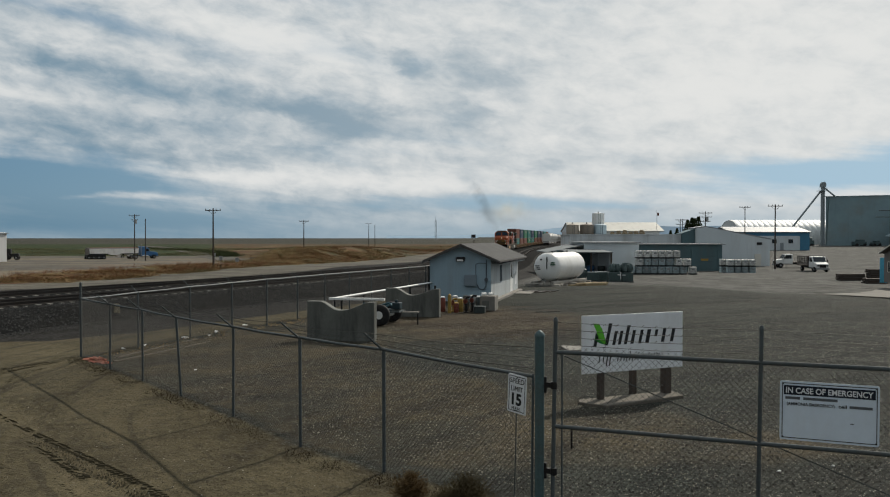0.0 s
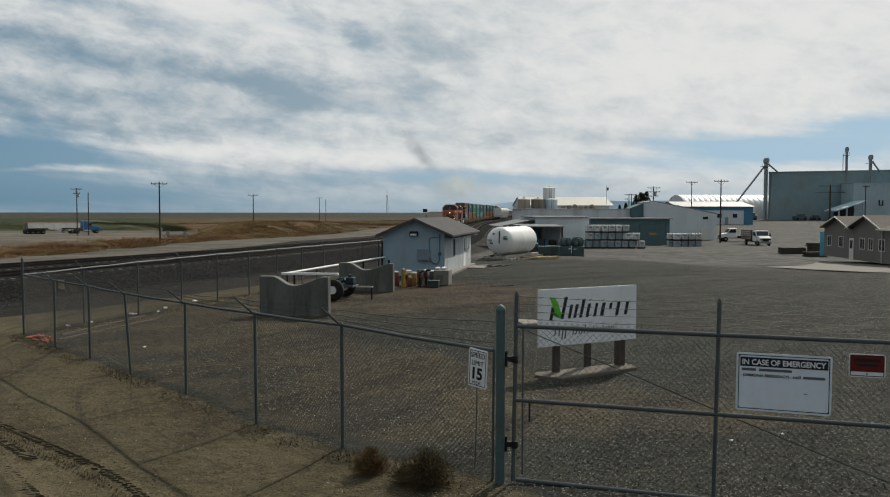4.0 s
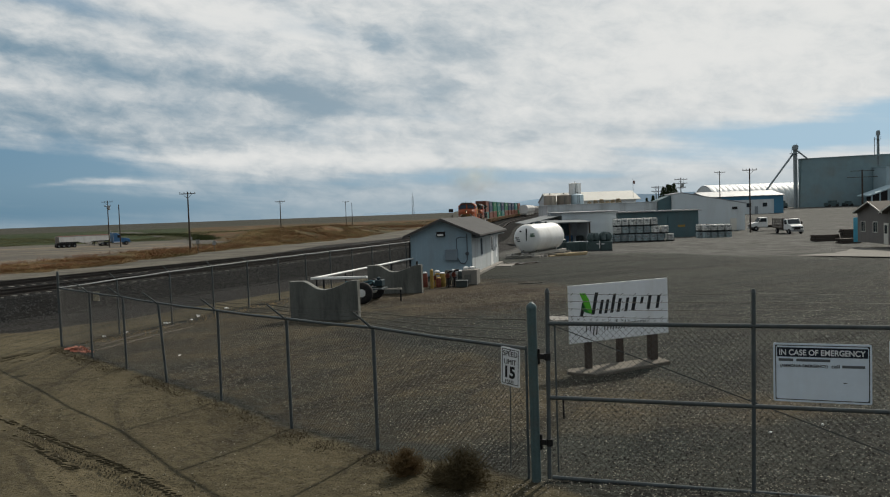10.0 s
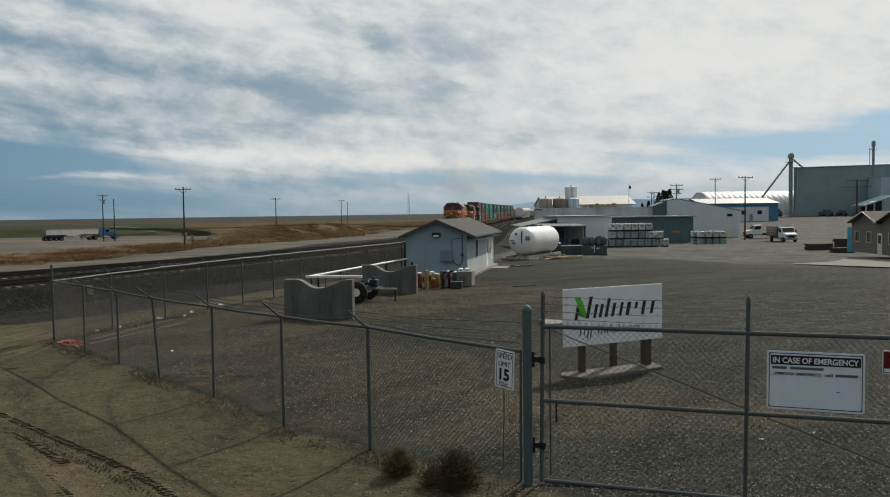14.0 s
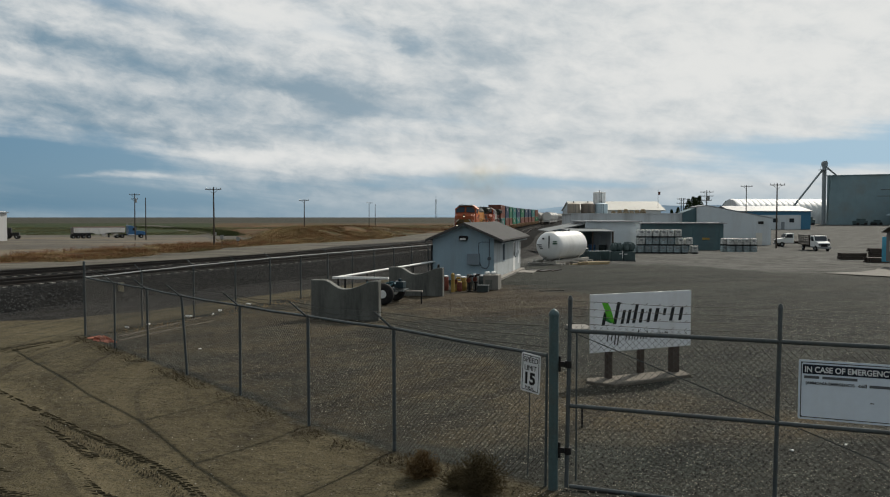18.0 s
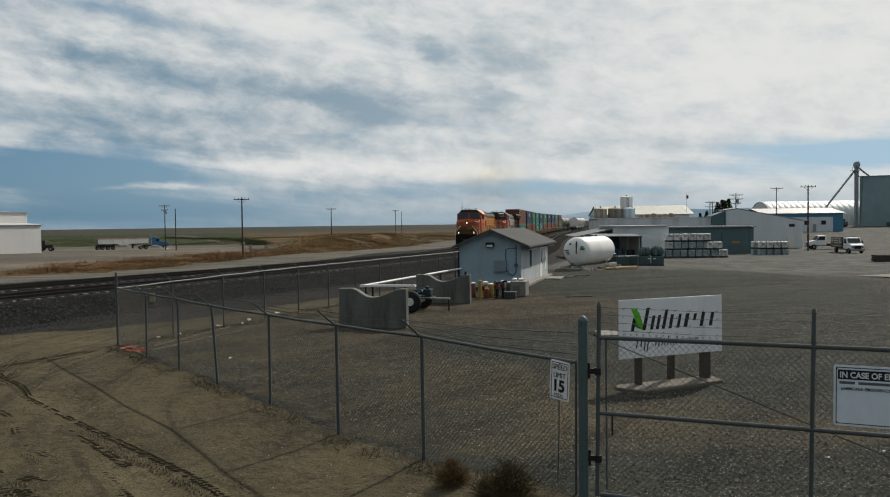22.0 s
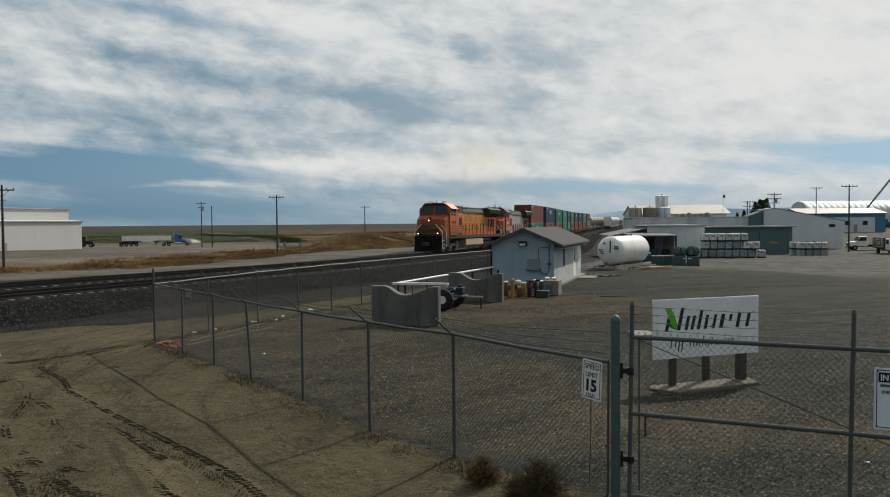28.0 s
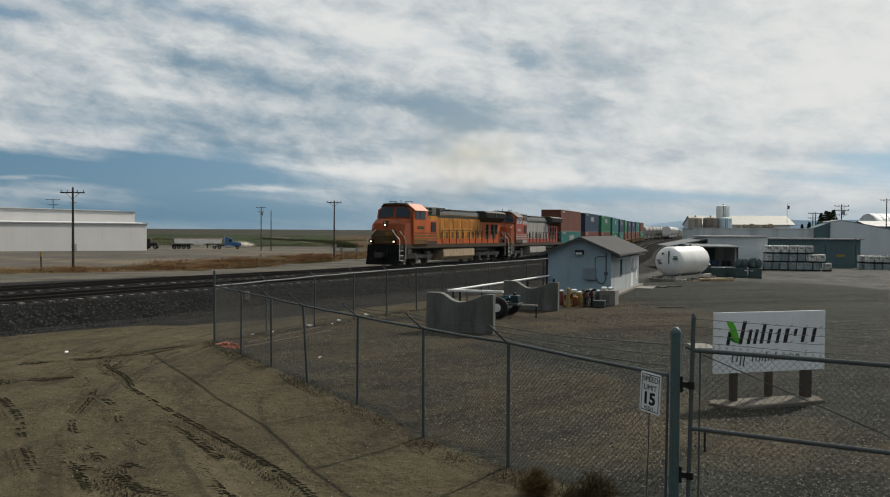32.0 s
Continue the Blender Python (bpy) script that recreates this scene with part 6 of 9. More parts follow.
        part("grime_strip", Mesh().box(-15.0, s * 0.94 - 0.004, 1.64, -5.0, s * 0.94 + 0.004, 2.05), cab_mat, e)
        part("hood_stripe", Mesh().box(-15.0, s * 0.945 - 0.005, 3.78, -5.0, s * 0.945 + 0.005, 3.96), ENGDARK, e)
        part("battery_box", Mesh().box(-5.3, s * 1.2 - 0.28, 1.62, -3.6, s * 1.2 + 0.28, 3.52), cab_mat, e, bevel=0.03)
        part("side_band", Mesh().box(-5.28, s * 1.2 - 0.27, 3.52, -3.62, s * 1.2 + 0.27, 3.85), hood_mat, e)
        part("louvre", Mesh().box(-5.0, s * 1.482, 2.62, -4.2, s * 1.482 + s * 0.02, 3.35), BLACK, e)
        for z0, h, paint in ((1.66, 0.24, SILLDARK), (2.00, 0.10, NOSEYELLOW), (2.22, 0.14, NOSEYELLOW), (2.48, 0.05, NOSEDIRT)):
            part("side_stripe", Mesh().box(-5.28, s * 1.484, z0, -3.62, s * 1.484 + s * 0.008, z0 + h), paint if lit else SILVER, e)
            part("side_stripe", Mesh().box(-3.58, s * 1.562, z0, -1.45, s * 1.562 + s * 0.008, z0 + h), paint if lit else SILVER, cab)
        # handrail
        for x in [-18.9 + 1.27 * k for k in range(11)]:
            part("stanchion", Mesh().rod((x, s * 1.44, 1.62), (x, s * 1.44, 2.75), 0.030, 6), BLACK, e)
        part("handrail", Mesh().rod((-18.9, s * 1.44, 2.75), (-6.2, s * 1.44, 2.75), 0.026, 6), BLACK, e)
        part("front_handrail", Mesh().tube([(0.42, s * 1.40, 0.55), (0.42, s * 1.40, 2.0), (0.44, s * 1.05, 2.35), (0.36, s * 0.72, 2.72)], 0.042, 6), RAILYEL, e, "pale handrail at the steps")
        part("step_handrail", Mesh().tube([(-0.30, s * 1.50, 0.55), (-0.30, s * 1.50, 1.9), (-0.16, s * 1.46, 2.15), (0.10, s * 1.22, 2.62)], 0.042, 6), RAILYEL, e, "pale handrail at the steps")
        part("rear_handrail", Mesh().tube([(-19.25, s * 1.38, 0.55), (-19.25, s * 1.38, 2.6), (-18.9, s * 1.44, 2.65)], 0.03, 6), RAILYEL, e)
        for z in (0.45, 0.8, 1.15):
            part("step", Mesh().box(-0.05, s * 1.1, z, 0.5, s * 1.45, z + 0.05), RAILYEL, e)
            part("step", Mesh().box(-19.3, s * 1.1, z, -18.8, s * 1.45, z + 0.05), UNDER, e)
        part("air_reservoir", Mesh().rod((-15.3, s * 1.2, 1.1), (-12.6, s * 1.2, 1.1), 0.2, 12), UNDER, e, smooth=True)
    part("fuel_tank", Mesh().prism([(-1.44, 1.24), (1.44, 1.24), (1.48, 0.62), (1.15, 0.30), (-1.15, 0.30), (-1.48, 0.62)], "x", -12.3, -6.4), TANKTAN if lit else SILVER, e, "dusty fuel tank", 0.04)
    bogie(e, -2.6, 3, 3.7, 0.52)
    bogie(e, -15.9, 3, 3.7, 0.52)
    part("horn", Mesh().rod((-4.2, 0.2, 4.6), (-3.6, 0.2, 4.6), 0.06, 8, 0.14), ROOFGREY, e)
    part("aerial", Mesh().rod((-2.6, -0.3, 4.7), (-2.6, -0.3, 5.05), 0.03, 6), BLACK, e)
    return e


def nose_at(t):
    """Where the train's nose is along the line: it comes on, gaining speed slowly."""
    return arc_at(57.4) + 120.73 - 3.0373 * t - 0.02306 * t * t


TIMES = [0, 2, 4, 6, 8, 10, 12, 14, 16, 18, 20, 22, 24, 26, 28, 30, 32]


def ride(s, front, rear, dz=0.0, shift=0.0):
    """The pose of a vehicle whose bogies stand at front and rear (metres behind the nose), with its origin shift metres behind the nose."""
    ax, ay, _ = on_line(s + front)
    bx, by, _ = on_line(s + rear)
    h = atan2(ay - by, ax - bx)
    k = (shift - front) / (rear - front)
    az, bz = rail_z(ay), rail_z(by)
    return pose(ax + (bx - ax) * k, ay + (by - ay) * k, az + (bz - az) * k + dz, 0, math.degrees(atan2(bz - az, rear - front)), math.degrees(h))


MOVING = []                       # thing, and the pose it has when the train's nose stands at s


def add_car(ob, front, rear, shift, dz=0.0):
    MOVING.append((ob, front, rear, shift, dz))
    ob.matrix_basis = ride(nose_at(0), front, rear, dz, shift)


lead = locomotive(NOSESHADE, ENGYELLOW, ORANGE, "orange and faded yellow diesel locomotive with lit headlamps", True)
add_car(lead, 2.6, 15.9, 0.0)
second = locomotive(NOSESHADE, SILVER, ENGRED, "faded red and silver diesel locomotive with black roof", False)
add_car(second, 23.0, 36.3, 20.4)

BOXC = {
    "brown": mat("red-brown container paint", (0.17, 0.062, 0.042), 0.6, 0, 0.18, 1.5, 0.1, 0.05, (0.10, 0.05, 0.04), 0.5, streaks=1),
    "blue": mat("dark blue container paint", (0.022, 0.045, 0.085), 0.55, 0, 0.18, 1.5, 0.1, 0.05, (0.06, 0.07, 0.08), 0.4, streaks=1),
    "green": mat("green container paint", (0.018, 0.145, 0.07), 0.55, 0, 0.18, 1.5, 0.1, 0.05, (0.04, 0.09, 0.06), 0.4, streaks=1),
    "teal": mat("teal container paint", (0.025, 0.16, 0.14), 0.55, 0, 0.18, 1.5, 0.1, 0.05, (0.05, 0.10, 0.09), 0.4, streaks=1),
    "grey": mat("grey container paint", (0.26, 0.26, 0.25), 0.6, 0, 0.15, 1.5, 0.1, 0.05, (0.16, 0.15, 0.14), 0.4, streaks=1),
}
CL, CW, CH = 12.19, 2.44, 2.62


def container_box(colour):
    """Forty-foot box with corrugated sides; origin at the middle of its underside."""
    c = thing("shipping_container", "%s corrugated steel shipping container on a well car" % {"brown": "red-brown", "blue": "dark blue", "green": "green", "teal": "teal green", "grey": "grey"}[colour], "container", pose(0, 0, 0), "stacked containers")
    m = BOXC[colour]
    n = 44
    part("body", Mesh().box(-CL / 2 + 0.06, -CW / 2 + 0.06, 0.06, CL / 2 - 0.06, CW / 2 - 0.06, CH - 0.03), m, c)
    for s in (-1, 1):
        vs, fs = [], []
        for k in range(2 * n + 1):
            x = -CL / 2 + 0.12 + (CL - 0.24) * k / (2 * n)
            y = s * (CW / 2 - (0.035 if (k // 2) % 2 else 0.0) - 0.005)
            vs += [(x, y, 0.14), (x, y, CH - 0.1)]
            if k:
                fs.append((2 * k - 2, 2 * k, 2 * k + 1, 2 * k - 1))
        part("side_panel", Mesh().add(vs, fs), m, c)
    fr = Mesh()
    for x in (-CL / 2, CL / 2 - 0.16):
        for y in (-CW / 2, CW / 2 - 0.16):
            fr.box(x, y, 0, x + 0.16, y + 0.16, CH)
    for y in (-CW / 2, CW / 2 - 0.08):
        fr.box(-CL / 2 + 0.16, y, 0.0, CL / 2 - 0.16, y + 0.08, 0.15).box(-CL / 2 + 0.16, y, CH - 0.1, CL / 2 - 0.16, y + 0.08, CH)
    for x in (-CL / 2, CL / 2 - 0.08):
        fr.box(x, -CW / 2 + 0.16, 0.0, x + 0.08, CW / 2 - 0.16, 0.15).box(x, -CW / 2 + 0.16, CH - 0.12, x + 0.08, CW / 2 - 0.16, CH)
    part("frame", fr, m, c)
    for k in range(4):
        part("lock_rod", Mesh().rod((CL / 2 + 0.03, -0.9 + 0.6 * k, 0.1), (CL / 2 + 0.03, -0.9 + 0.6 * k, CH - 0.12), 0.02, 6), m, c)
    for s in (-1, 1):
        if colour in ("blue", "green", "teal"):
            part("mark_panel", Mesh().box(-1.5, s * (CW / 2 + 0.004) - 0.006, 1.5, 1.3, s * (CW / 2 + 0.004) + 0.006, 2.15), BOXC["grey"], c, "pale mark")
            part("mark_panel", Mesh().box(3.6, s * (CW / 2 + 0.004) - 0.006, 2.3, 5.2, s * (CW / 2 + 0.004) + 0.006, 2.5), BOXC["grey"], c)
        else:
            part("mark_panel", Mesh().box(4.0, s * (CW / 2 + 0.004) - 0.006, 2.25, 5.4, s * (CW / 2 + 0.004) + 0.006, 2.5), BOXC["grey"], c, "pale mark")
    return c


WELLPAINT = mat("rusty well car paint", (0.20, 0.12, 0.06), 0.75, 0, 0.25, 0.9, 0.08, 0.1, (0.09, 0.055, 0.035), 0.6)


def well_car():
    w = thing("well_car", "low rust-brown container well car", "rail car", pose(0, 0, 0), "container well cars")
    for s in (-1, 1):
        part("side_sill", Mesh().box(-6.4, s * 1.38 - 0.06, 0.35, 6.4, s * 1.38 + 0.06, 1.25), WELLPAINT, w, bevel=0.03)
        for k in range(9):
            part("side_post", Mesh().box(-6.0 + 1.5 * k - 0.05, s * 1.46 - 0.05, 0.4, -6.0 + 1.5 * k + 0.05, s * 1.46 + 0.05, 1.22), WELLPAINT, w)
    part("floor", Mesh().box(-6.4, -1.32, 0.18, 6.4, 1.32, 0.28), WELLPAINT, w)
    for s in (-1, 1):
        part("end_platform", Mesh().box(6.4 if s > 0 else -7.75, -1.3, 0.95, 7.75 if s > 0 else -6.4, 1.3, 1.2), WELLPAINT, w, bevel=0.03)
        part("coupler", Mesh().box(s * 7.75 - 0.2, -0.15, 0.75, s * 7.75 + 0.2, 0.15, 0.98), UNDER, w)
        bogie(w, s * 7.0, 2, 1.78, 0.46)
    return w


made = {}


def placed_copy(kind, maker, key):
    if key not in made:
        made[key] = maker()
        return made[key]
    return copy_thing(made[key], pose(0, 0, 0))


STACKS = [("brown", "teal"), ("blue", "brown"), ("green", "brown"), ("teal", "green"), ("blue", "teal"), ("green", "brown"), ("blue", "brown"), ("blue", "brown"), ("teal", "brown"), ("brown", "green")]
for k, (up, low) in enumerate(STACKS):
    c = 40.4 + CL / 2 + 15.6 * k
    car = placed_copy("well", well_car, "well")
    add_car(car, c - 7.0, c + 7.0, c)
    for dz, col in ((0.28, low), (0.28 + CH, up)):
        b = placed_copy("box", lambda: container_box(col), col)
        add_car(b, c - 7.0, c + 7.0, c, dz)

HOPPER = mat("pale grey hopper paint", (0.33, 0.32, 0.30), 0.6, 0, 0.15, 1.5, 0.1, 0.05, (0.17, 0.15, 0.12), 0.5, streaks=1)


def hopper_car(HOPPER=HOPPER, label="pale grey covered grain hopper car", group="grain hopper cars"):
    h = thing("hopper_car", label, "rail car", pose(0, 0, 0), group)
    prof = [(-1.05, 1.5), (1.05, 1.5), (1.52, 2.1), (1.58, 3.4), (1.30, 4.25), (0.6, 4.5), (-0.6, 4.5), (-1.30, 4.25), (-1.58, 3.4), (-1.52, 2.1)]
    part("body", Mesh().prism(prof, "x", -7.0, 7.0), HOPPER, h, bevel=0.03)
    for k in range(4):
        x = -5.1 + 3.4 * k
        part("discharge_hopper", Mesh().prism([(x - 1.4, 1.5), (x + 1.4, 1.5), (x + 0.35, 0.55), (x - 0.35, 0.55)], "y", -1.0, 1.0), HOPPER, h)
    for s in (-1, 1):
        for k in range(11):
            x = -6.6 + 1.32 * k
            part("side_rib", Mesh().box(x - 0.04, s * 1.55 - 0.08, 2.1, x + 0.04, s * 1.55 + 0.08, 3.5), HOPPER, h)
        part("end_platform", Mesh().box(7.0 if s > 0 else -8.2, -1.3, 1.0, 8.2 if s > 0 else -7.0, 1.3, 1.25), HOPPER, h)
        part("end_ladder", Mesh().box(s * 8.1 - 0.05, -1.45, 1.2, s * 8.1 + 0.05, -1.0, 4.2), HOPPER, h)
        bogie(h, s * 6.6, 2, 1.78, 0.46)
    part("roof_walk", Mesh().box(-7.2, -0.35, 4.55, 7.2, 0.35, 4.62), GALV, h)
    return h


for k in range(11):
    c = 40.4 + 15.6 * len(STACKS) + 8.5 + 17.0 * k
    car = placed_copy("hopper", hopper_car, "hopper")
    add_car(car, c - 6.6, c + 6.6, c)


# cars left standing on the nearer track
parked = hopper_car(mat("white hopper paint", (0.62, 0.61, 0.59), 0.6, 0, 0.10, 1.5, 0.1, 0.05, (0.36, 0.33, 0.29), 0.4, streaks=1), "white covered hopper car standing on the nearer track", "parked hopper cars")
for k in range(3):
    px0, py0, ph = on_line(arc_at(306.0) + 17.2 * k, NEAR_TRACK)
    m = pose(px0, py0, rail_z(py0), 0, 0, math.degrees(ph))
    if k:
        copy_thing(parked, m)
    else:
        parked.matrix_basis = m


# ---------------------------------------------------------------- tractor and grain trailer across the line
TRUCKBLUE = mat("blue truck paint", (0.05, 0.14, 0.28), 0.35, 0, 0.12, 1, 0.1, 0.02)
CHROME = mat("chrome", (0.55, 0.56, 0.57), 0.2, 1.0, 0.1)
TRAILERW = mat("white trailer paint", (0.76, 0.74, 0.70), 0.5, 0, 0.1, 1, 0.1, 0.03, (0.40, 0.35, 0.28), 0.5, streaks=1)
TARP = mat("dark red tarpaulin", (0.12, 0.05, 0.04), 0.85, 0, 0.2)


def grain_truck():
    """Faces +x; its origin is at the middle of its length."""
    g = thing("semi_truck", "blue conventional tractor pulling a white hopper trailer", "truck", pose(0, 0, 0))
    part("hood", Mesh().prism([(9.3, 0.75), (9.3, 1.55), (8.9, 1.85), (6.9, 2.05), (6.9, 0.75)], "y", -0.85, 0.85), TRUCKBLUE, g, bevel=0.08)
    part("cab", Mesh().prism([(7.0, 0.8), (7.0, 2.1), (6.75, 2.95), (4.6, 3.1), (4.6, 0.8)], "y", -1.15, 1.15), TRUCKBLUE, g, bevel=0.08)
    part("sleeper_roof", Mesh().prism([(6.5, 2.95), (5.7, 3.35), (4.6, 3.45), (4.6, 3.0)], "y", -1.1, 1.1), TRUCKBLUE, g, bevel=0.08)
    part("windscreen", Mesh().prism([(7.01, 2.1), (6.80, 2.85), (6.83, 2.86), (7.05, 2.12)], "y", -1.0, 1.0), GLASS, g)
    for s in (-1, 1):
        part("side_window", Mesh().box(5.9, s * 1.15 - 0.02, 2.05, 6.7, s * 1.15 + 0.02, 2.75), GLASS, g)
        part("exhaust_stack", Mesh().rod((4.75, s * 1.1, 1.0), (4.75, s * 1.1, 4.0), 0.08, 10), CHROME, g, smooth=True)
        part("fuel_tank", Mesh().rod((4.9, s * 0.95, 0.75), (6.6, s * 0.95, 0.75), 0.32, 14), CHROME, g, smooth=True)
        part("front_mudguard", Mesh().prism([(9.0, 0.95), (8.6, 1.25), (7.7, 1.25), (7.3, 0.9), (7.5, 0.9), (7.8, 1.15), (8.5, 1.15), (8.8, 0.9)], "y", s * 1.0 - 0.2, s * 1.0 + 0.2), TRUCKBLUE, g)
    part("bumper", Mesh().box(9.3, -1.15, 0.45, 9.5, 1.15, 0.85), CHROME, g, bevel=0.04)
    part("frame", Mesh().box(1.2, -0.45, 0.8, 9.2, 0.45, 1.05), BLACK, g)
    tub = [(4.0, 2.95), (3.9, 1.55), (-0.5, 1.55), (-1.4, 1.15), (-3.3, 1.15), (-4.2, 1.55), (-8.6, 1.55), (-8.8, 2.95)]
    part("trailer_tub", Mesh().prism(tub, "y", -1.25, 1.25), TRAILERW, g, bevel=0.03)
    for x in (-1.2, 1.6, -6.0):
        part("discharge_chute", Mesh().prism([(x - 1.2, 1.55), (x + 1.2, 1.55), (x + 0.4, 0.75), (x - 0.4, 0.75)], "y", -0.9, 0.9), TRAILERW, g)
    part("tarpaulin", Mesh().prism([(-1.25, 2.95), (1.25, 2.95), (0.6, 3.12), (-0.6, 3.12)], "x", -8.7, 3.9), TARP, g)
    part("rear_frame", Mesh().box(-9.3, -1.2, 0.75, -4.6, 1.2, 1.25), BLACK, g)
    part("tailgate", Mesh().box(-9.15, -1.27, 1.3, -8.75, 1.27, 3.05).box(-9.2, -1.2, 1.9, -9.15, 1.2, 1.98), TRUCKGREY, g, "grey ribbed tailgate", 0.03)
    part("chassis_rail", Mesh().box(-8.7, -1.22, 1.30, 3.9, 1.22, 1.52), BLACK, g)
    for s in (-1, 1):
        part("top_rail", Mesh().box(-8.75, s * 1.27 - 0.04, 2.86, 3.95, s * 1.27 + 0.04, 2.98), CHROME, g)
        part("mud_flap", Mesh().box(-9.35, s * 0.95 - 0.3, 0.2, -9.3, s * 0.95 + 0.3, 0.95), BLACK, g)
        part("headlight", Mesh().box(9.28, s * 0.75 - 0.14, 1.05, 9.34, s * 0.75 + 0.14, 1.25), CHROME, g)
        part("mirror", Mesh().box(6.75, s * 1.38 - 0.06, 2.0, 6.85, s * 1.38 + 0.06, 2.6).rod((6.8, s * 1.1, 2.5), (6.8, s * 1.38, 2.5), 0.025, 6), CHROME, g)
    part("grille", Mesh().box(9.28, -0.5, 0.9, 9.35, 0.5, 1.5), CHROME, g)
    for s in (-1, 1):
        part("landing_leg", Mesh().box(-0.1, s * 0.8 - 0.08, 0.25, 0.1, s * 0.8 + 0.08, 1.6), BLACK, g)
        for x in (8.2, 3.3, 2.0, -5.0, -6.3, -7.6, -8.8):
            wheel(g, x, s * 0.98, 0.5, 0.5, 0.36, CHROME if x > 1 else GREYPL, rz=90)
    return g


SEMI = grain_truck()


def train_motions():
    for ob, front, rear, shift, dz in MOVING:
        walk(ob, [(t, ride(nose_at(t), front, rear, dz, shift)) for t in TIMES])
    walk(SEMI, [(t, pose(x, 213 + dy, on(x, 213), 0, 0, a)) for t, x, dy, a in (
        (0, -87.4, 0, 39), (6, -87.8, 0, 38), (9, -88.0, 0, 37.5), (13, -89.3, -0.5, 36), (19, -91.1, -1.2, 31), (23, -92.9, -2.0, 29), (26, -94.6, -2.6, 27), (29, -96.5, -3.2, 25), (32, -98.4, -3.8, 23))])


# ---------------------------------------------------------------- buildings and stores across the yard
# these two wall colours are shifted to blue to carry the distance haze
SHEETWHITE = mat("haze-blued weathered white sheet metal", (0.56, 0.61, 0.635), 0.65, 0.0, 0.06, 3, 0.1, 0.05, (0.38, 0.37, 0.35), 0.4, streaks=1)
SHEETGREY = mat("haze-blued pale grey block wall", (0.58, 0.61, 0.625), 0.8, 0, 0.10, 3, 0.1, 0.1, (0.24, 0.235, 0.22), 0.5, streaks=1)
SHEETTEAL = mat("dark blue-green sheet metal", (0.082, 0.140, 0.155), 0.55, 0.1, 0.15, 2, 0.1, 0.05, (0.09, 0.10, 0.10), 0.4, streaks=1)
ROOFMETAL = mat("bright galvanised roof", (0.27, 0.28, 0.29), 0.55, 0.1, 0.12, 3, 0.1, 0.05, (0.36, 0.33, 0.30), 0.4)
LEANROOF = mat("weathered galvanised roof", (0.20, 0.215, 0.22), 0.9, 0.0, 0.15, 3, 0.1, 0.05, (0.14, 0.135, 0.125), 0.5, spec=0.05)
CREAMROOF = mat("cream roof sheet", (0.46, 0.45, 0.41), 0.6, 0, 0.08, 4, 0.1, 0.05)
SKYBLUE = mat("bright blue sheet metal", (0.06, 0.19, 0.30), 0.5, 0.1, 0.12, 3, 0.1, 0.05)
# the bluish cast of the grain store sheet includes painted distance haze
GRAINWALL = mat("haze-blued dull grey grain store sheet", (0.215, 0.300, 0.325), 0.75, 0.0, 0.10, 12, 2.0, 0.0, (0.22, 0.235, 0.215), 0.6, spec=0.1)
ANNEXWALL = mat("pale blue annexe sheet", (0.36, 0.46, 0.50), 0.75, 0.0, 0.08, 10, 2.0, 0.0, (0.28, 0.33, 0.34), 0.5, spec=0.1)
TOWERM = mat("dull steel tower", (0.23, 0.265, 0.28), 0.7, 0.0, 0.2, 2, 0.1, 0.1)
TAUPE = mat("grey-brown siding", (0.158, 0.146, 0.136), 0.8, 0, 0.1, 1.5, 0.06, 0.2)
TAUPEROOF = mat("brown shingles", (0.105, 0.094, 0.082), 0.95, 0, 0.2, 1.2, 0.1, 0.4)
CREAM = mat("cream trim", (0.60, 0.58, 0.52), 0.6, 0, 0.08)
BROWNTANK = mat("brown tank paint", (0.29, 0.255, 0.21), 0.6, 0, 0.15, 2, 0.1, 0.05)
DKBROWNTANK = mat("dark brown tank paint", (0.165, 0.14, 0.115), 0.6, 0, 0.15, 2, 0.1, 0.05)
PALEBLUE = mat("pale blue tank paint", (0.36, 0.45, 0.50), 0.5, 0, 0.1, 2, 0.1, 0.05)


def ribbed_wall(parent, x0, x1, z0, z1, y, material, pitch=0.9, deep=0.02, name="wall_panel", m=None, slope=0.0, limit=60):
    """Sheets side by side along x, each with its own edges; slope: how much the top rises from x0 to x1."""
    n = min(limit, max(1, round((x1 - x0) / pitch)))
    w = (x1 - x0) / n
    for k in range(n):
        a, b = x0 + k * w + 0.002, x0 + (k + 1) * w - 0.002
        ta, tb = z1 + slope * (a - x0) / (x1 - x0), z1 + slope * (b - x0) / (x1 - x0)
        c = (a + b) / 2
        p = Mesh().prism([(a, z0), (b, z0), (b, tb), (a, ta)], "y", y, y + 0.06)
        p.box(c - 0.06, y - deep * 0.5, z0, c + 0.06, y, min(ta, tb))
        part(name, p, material, parent, at=m)


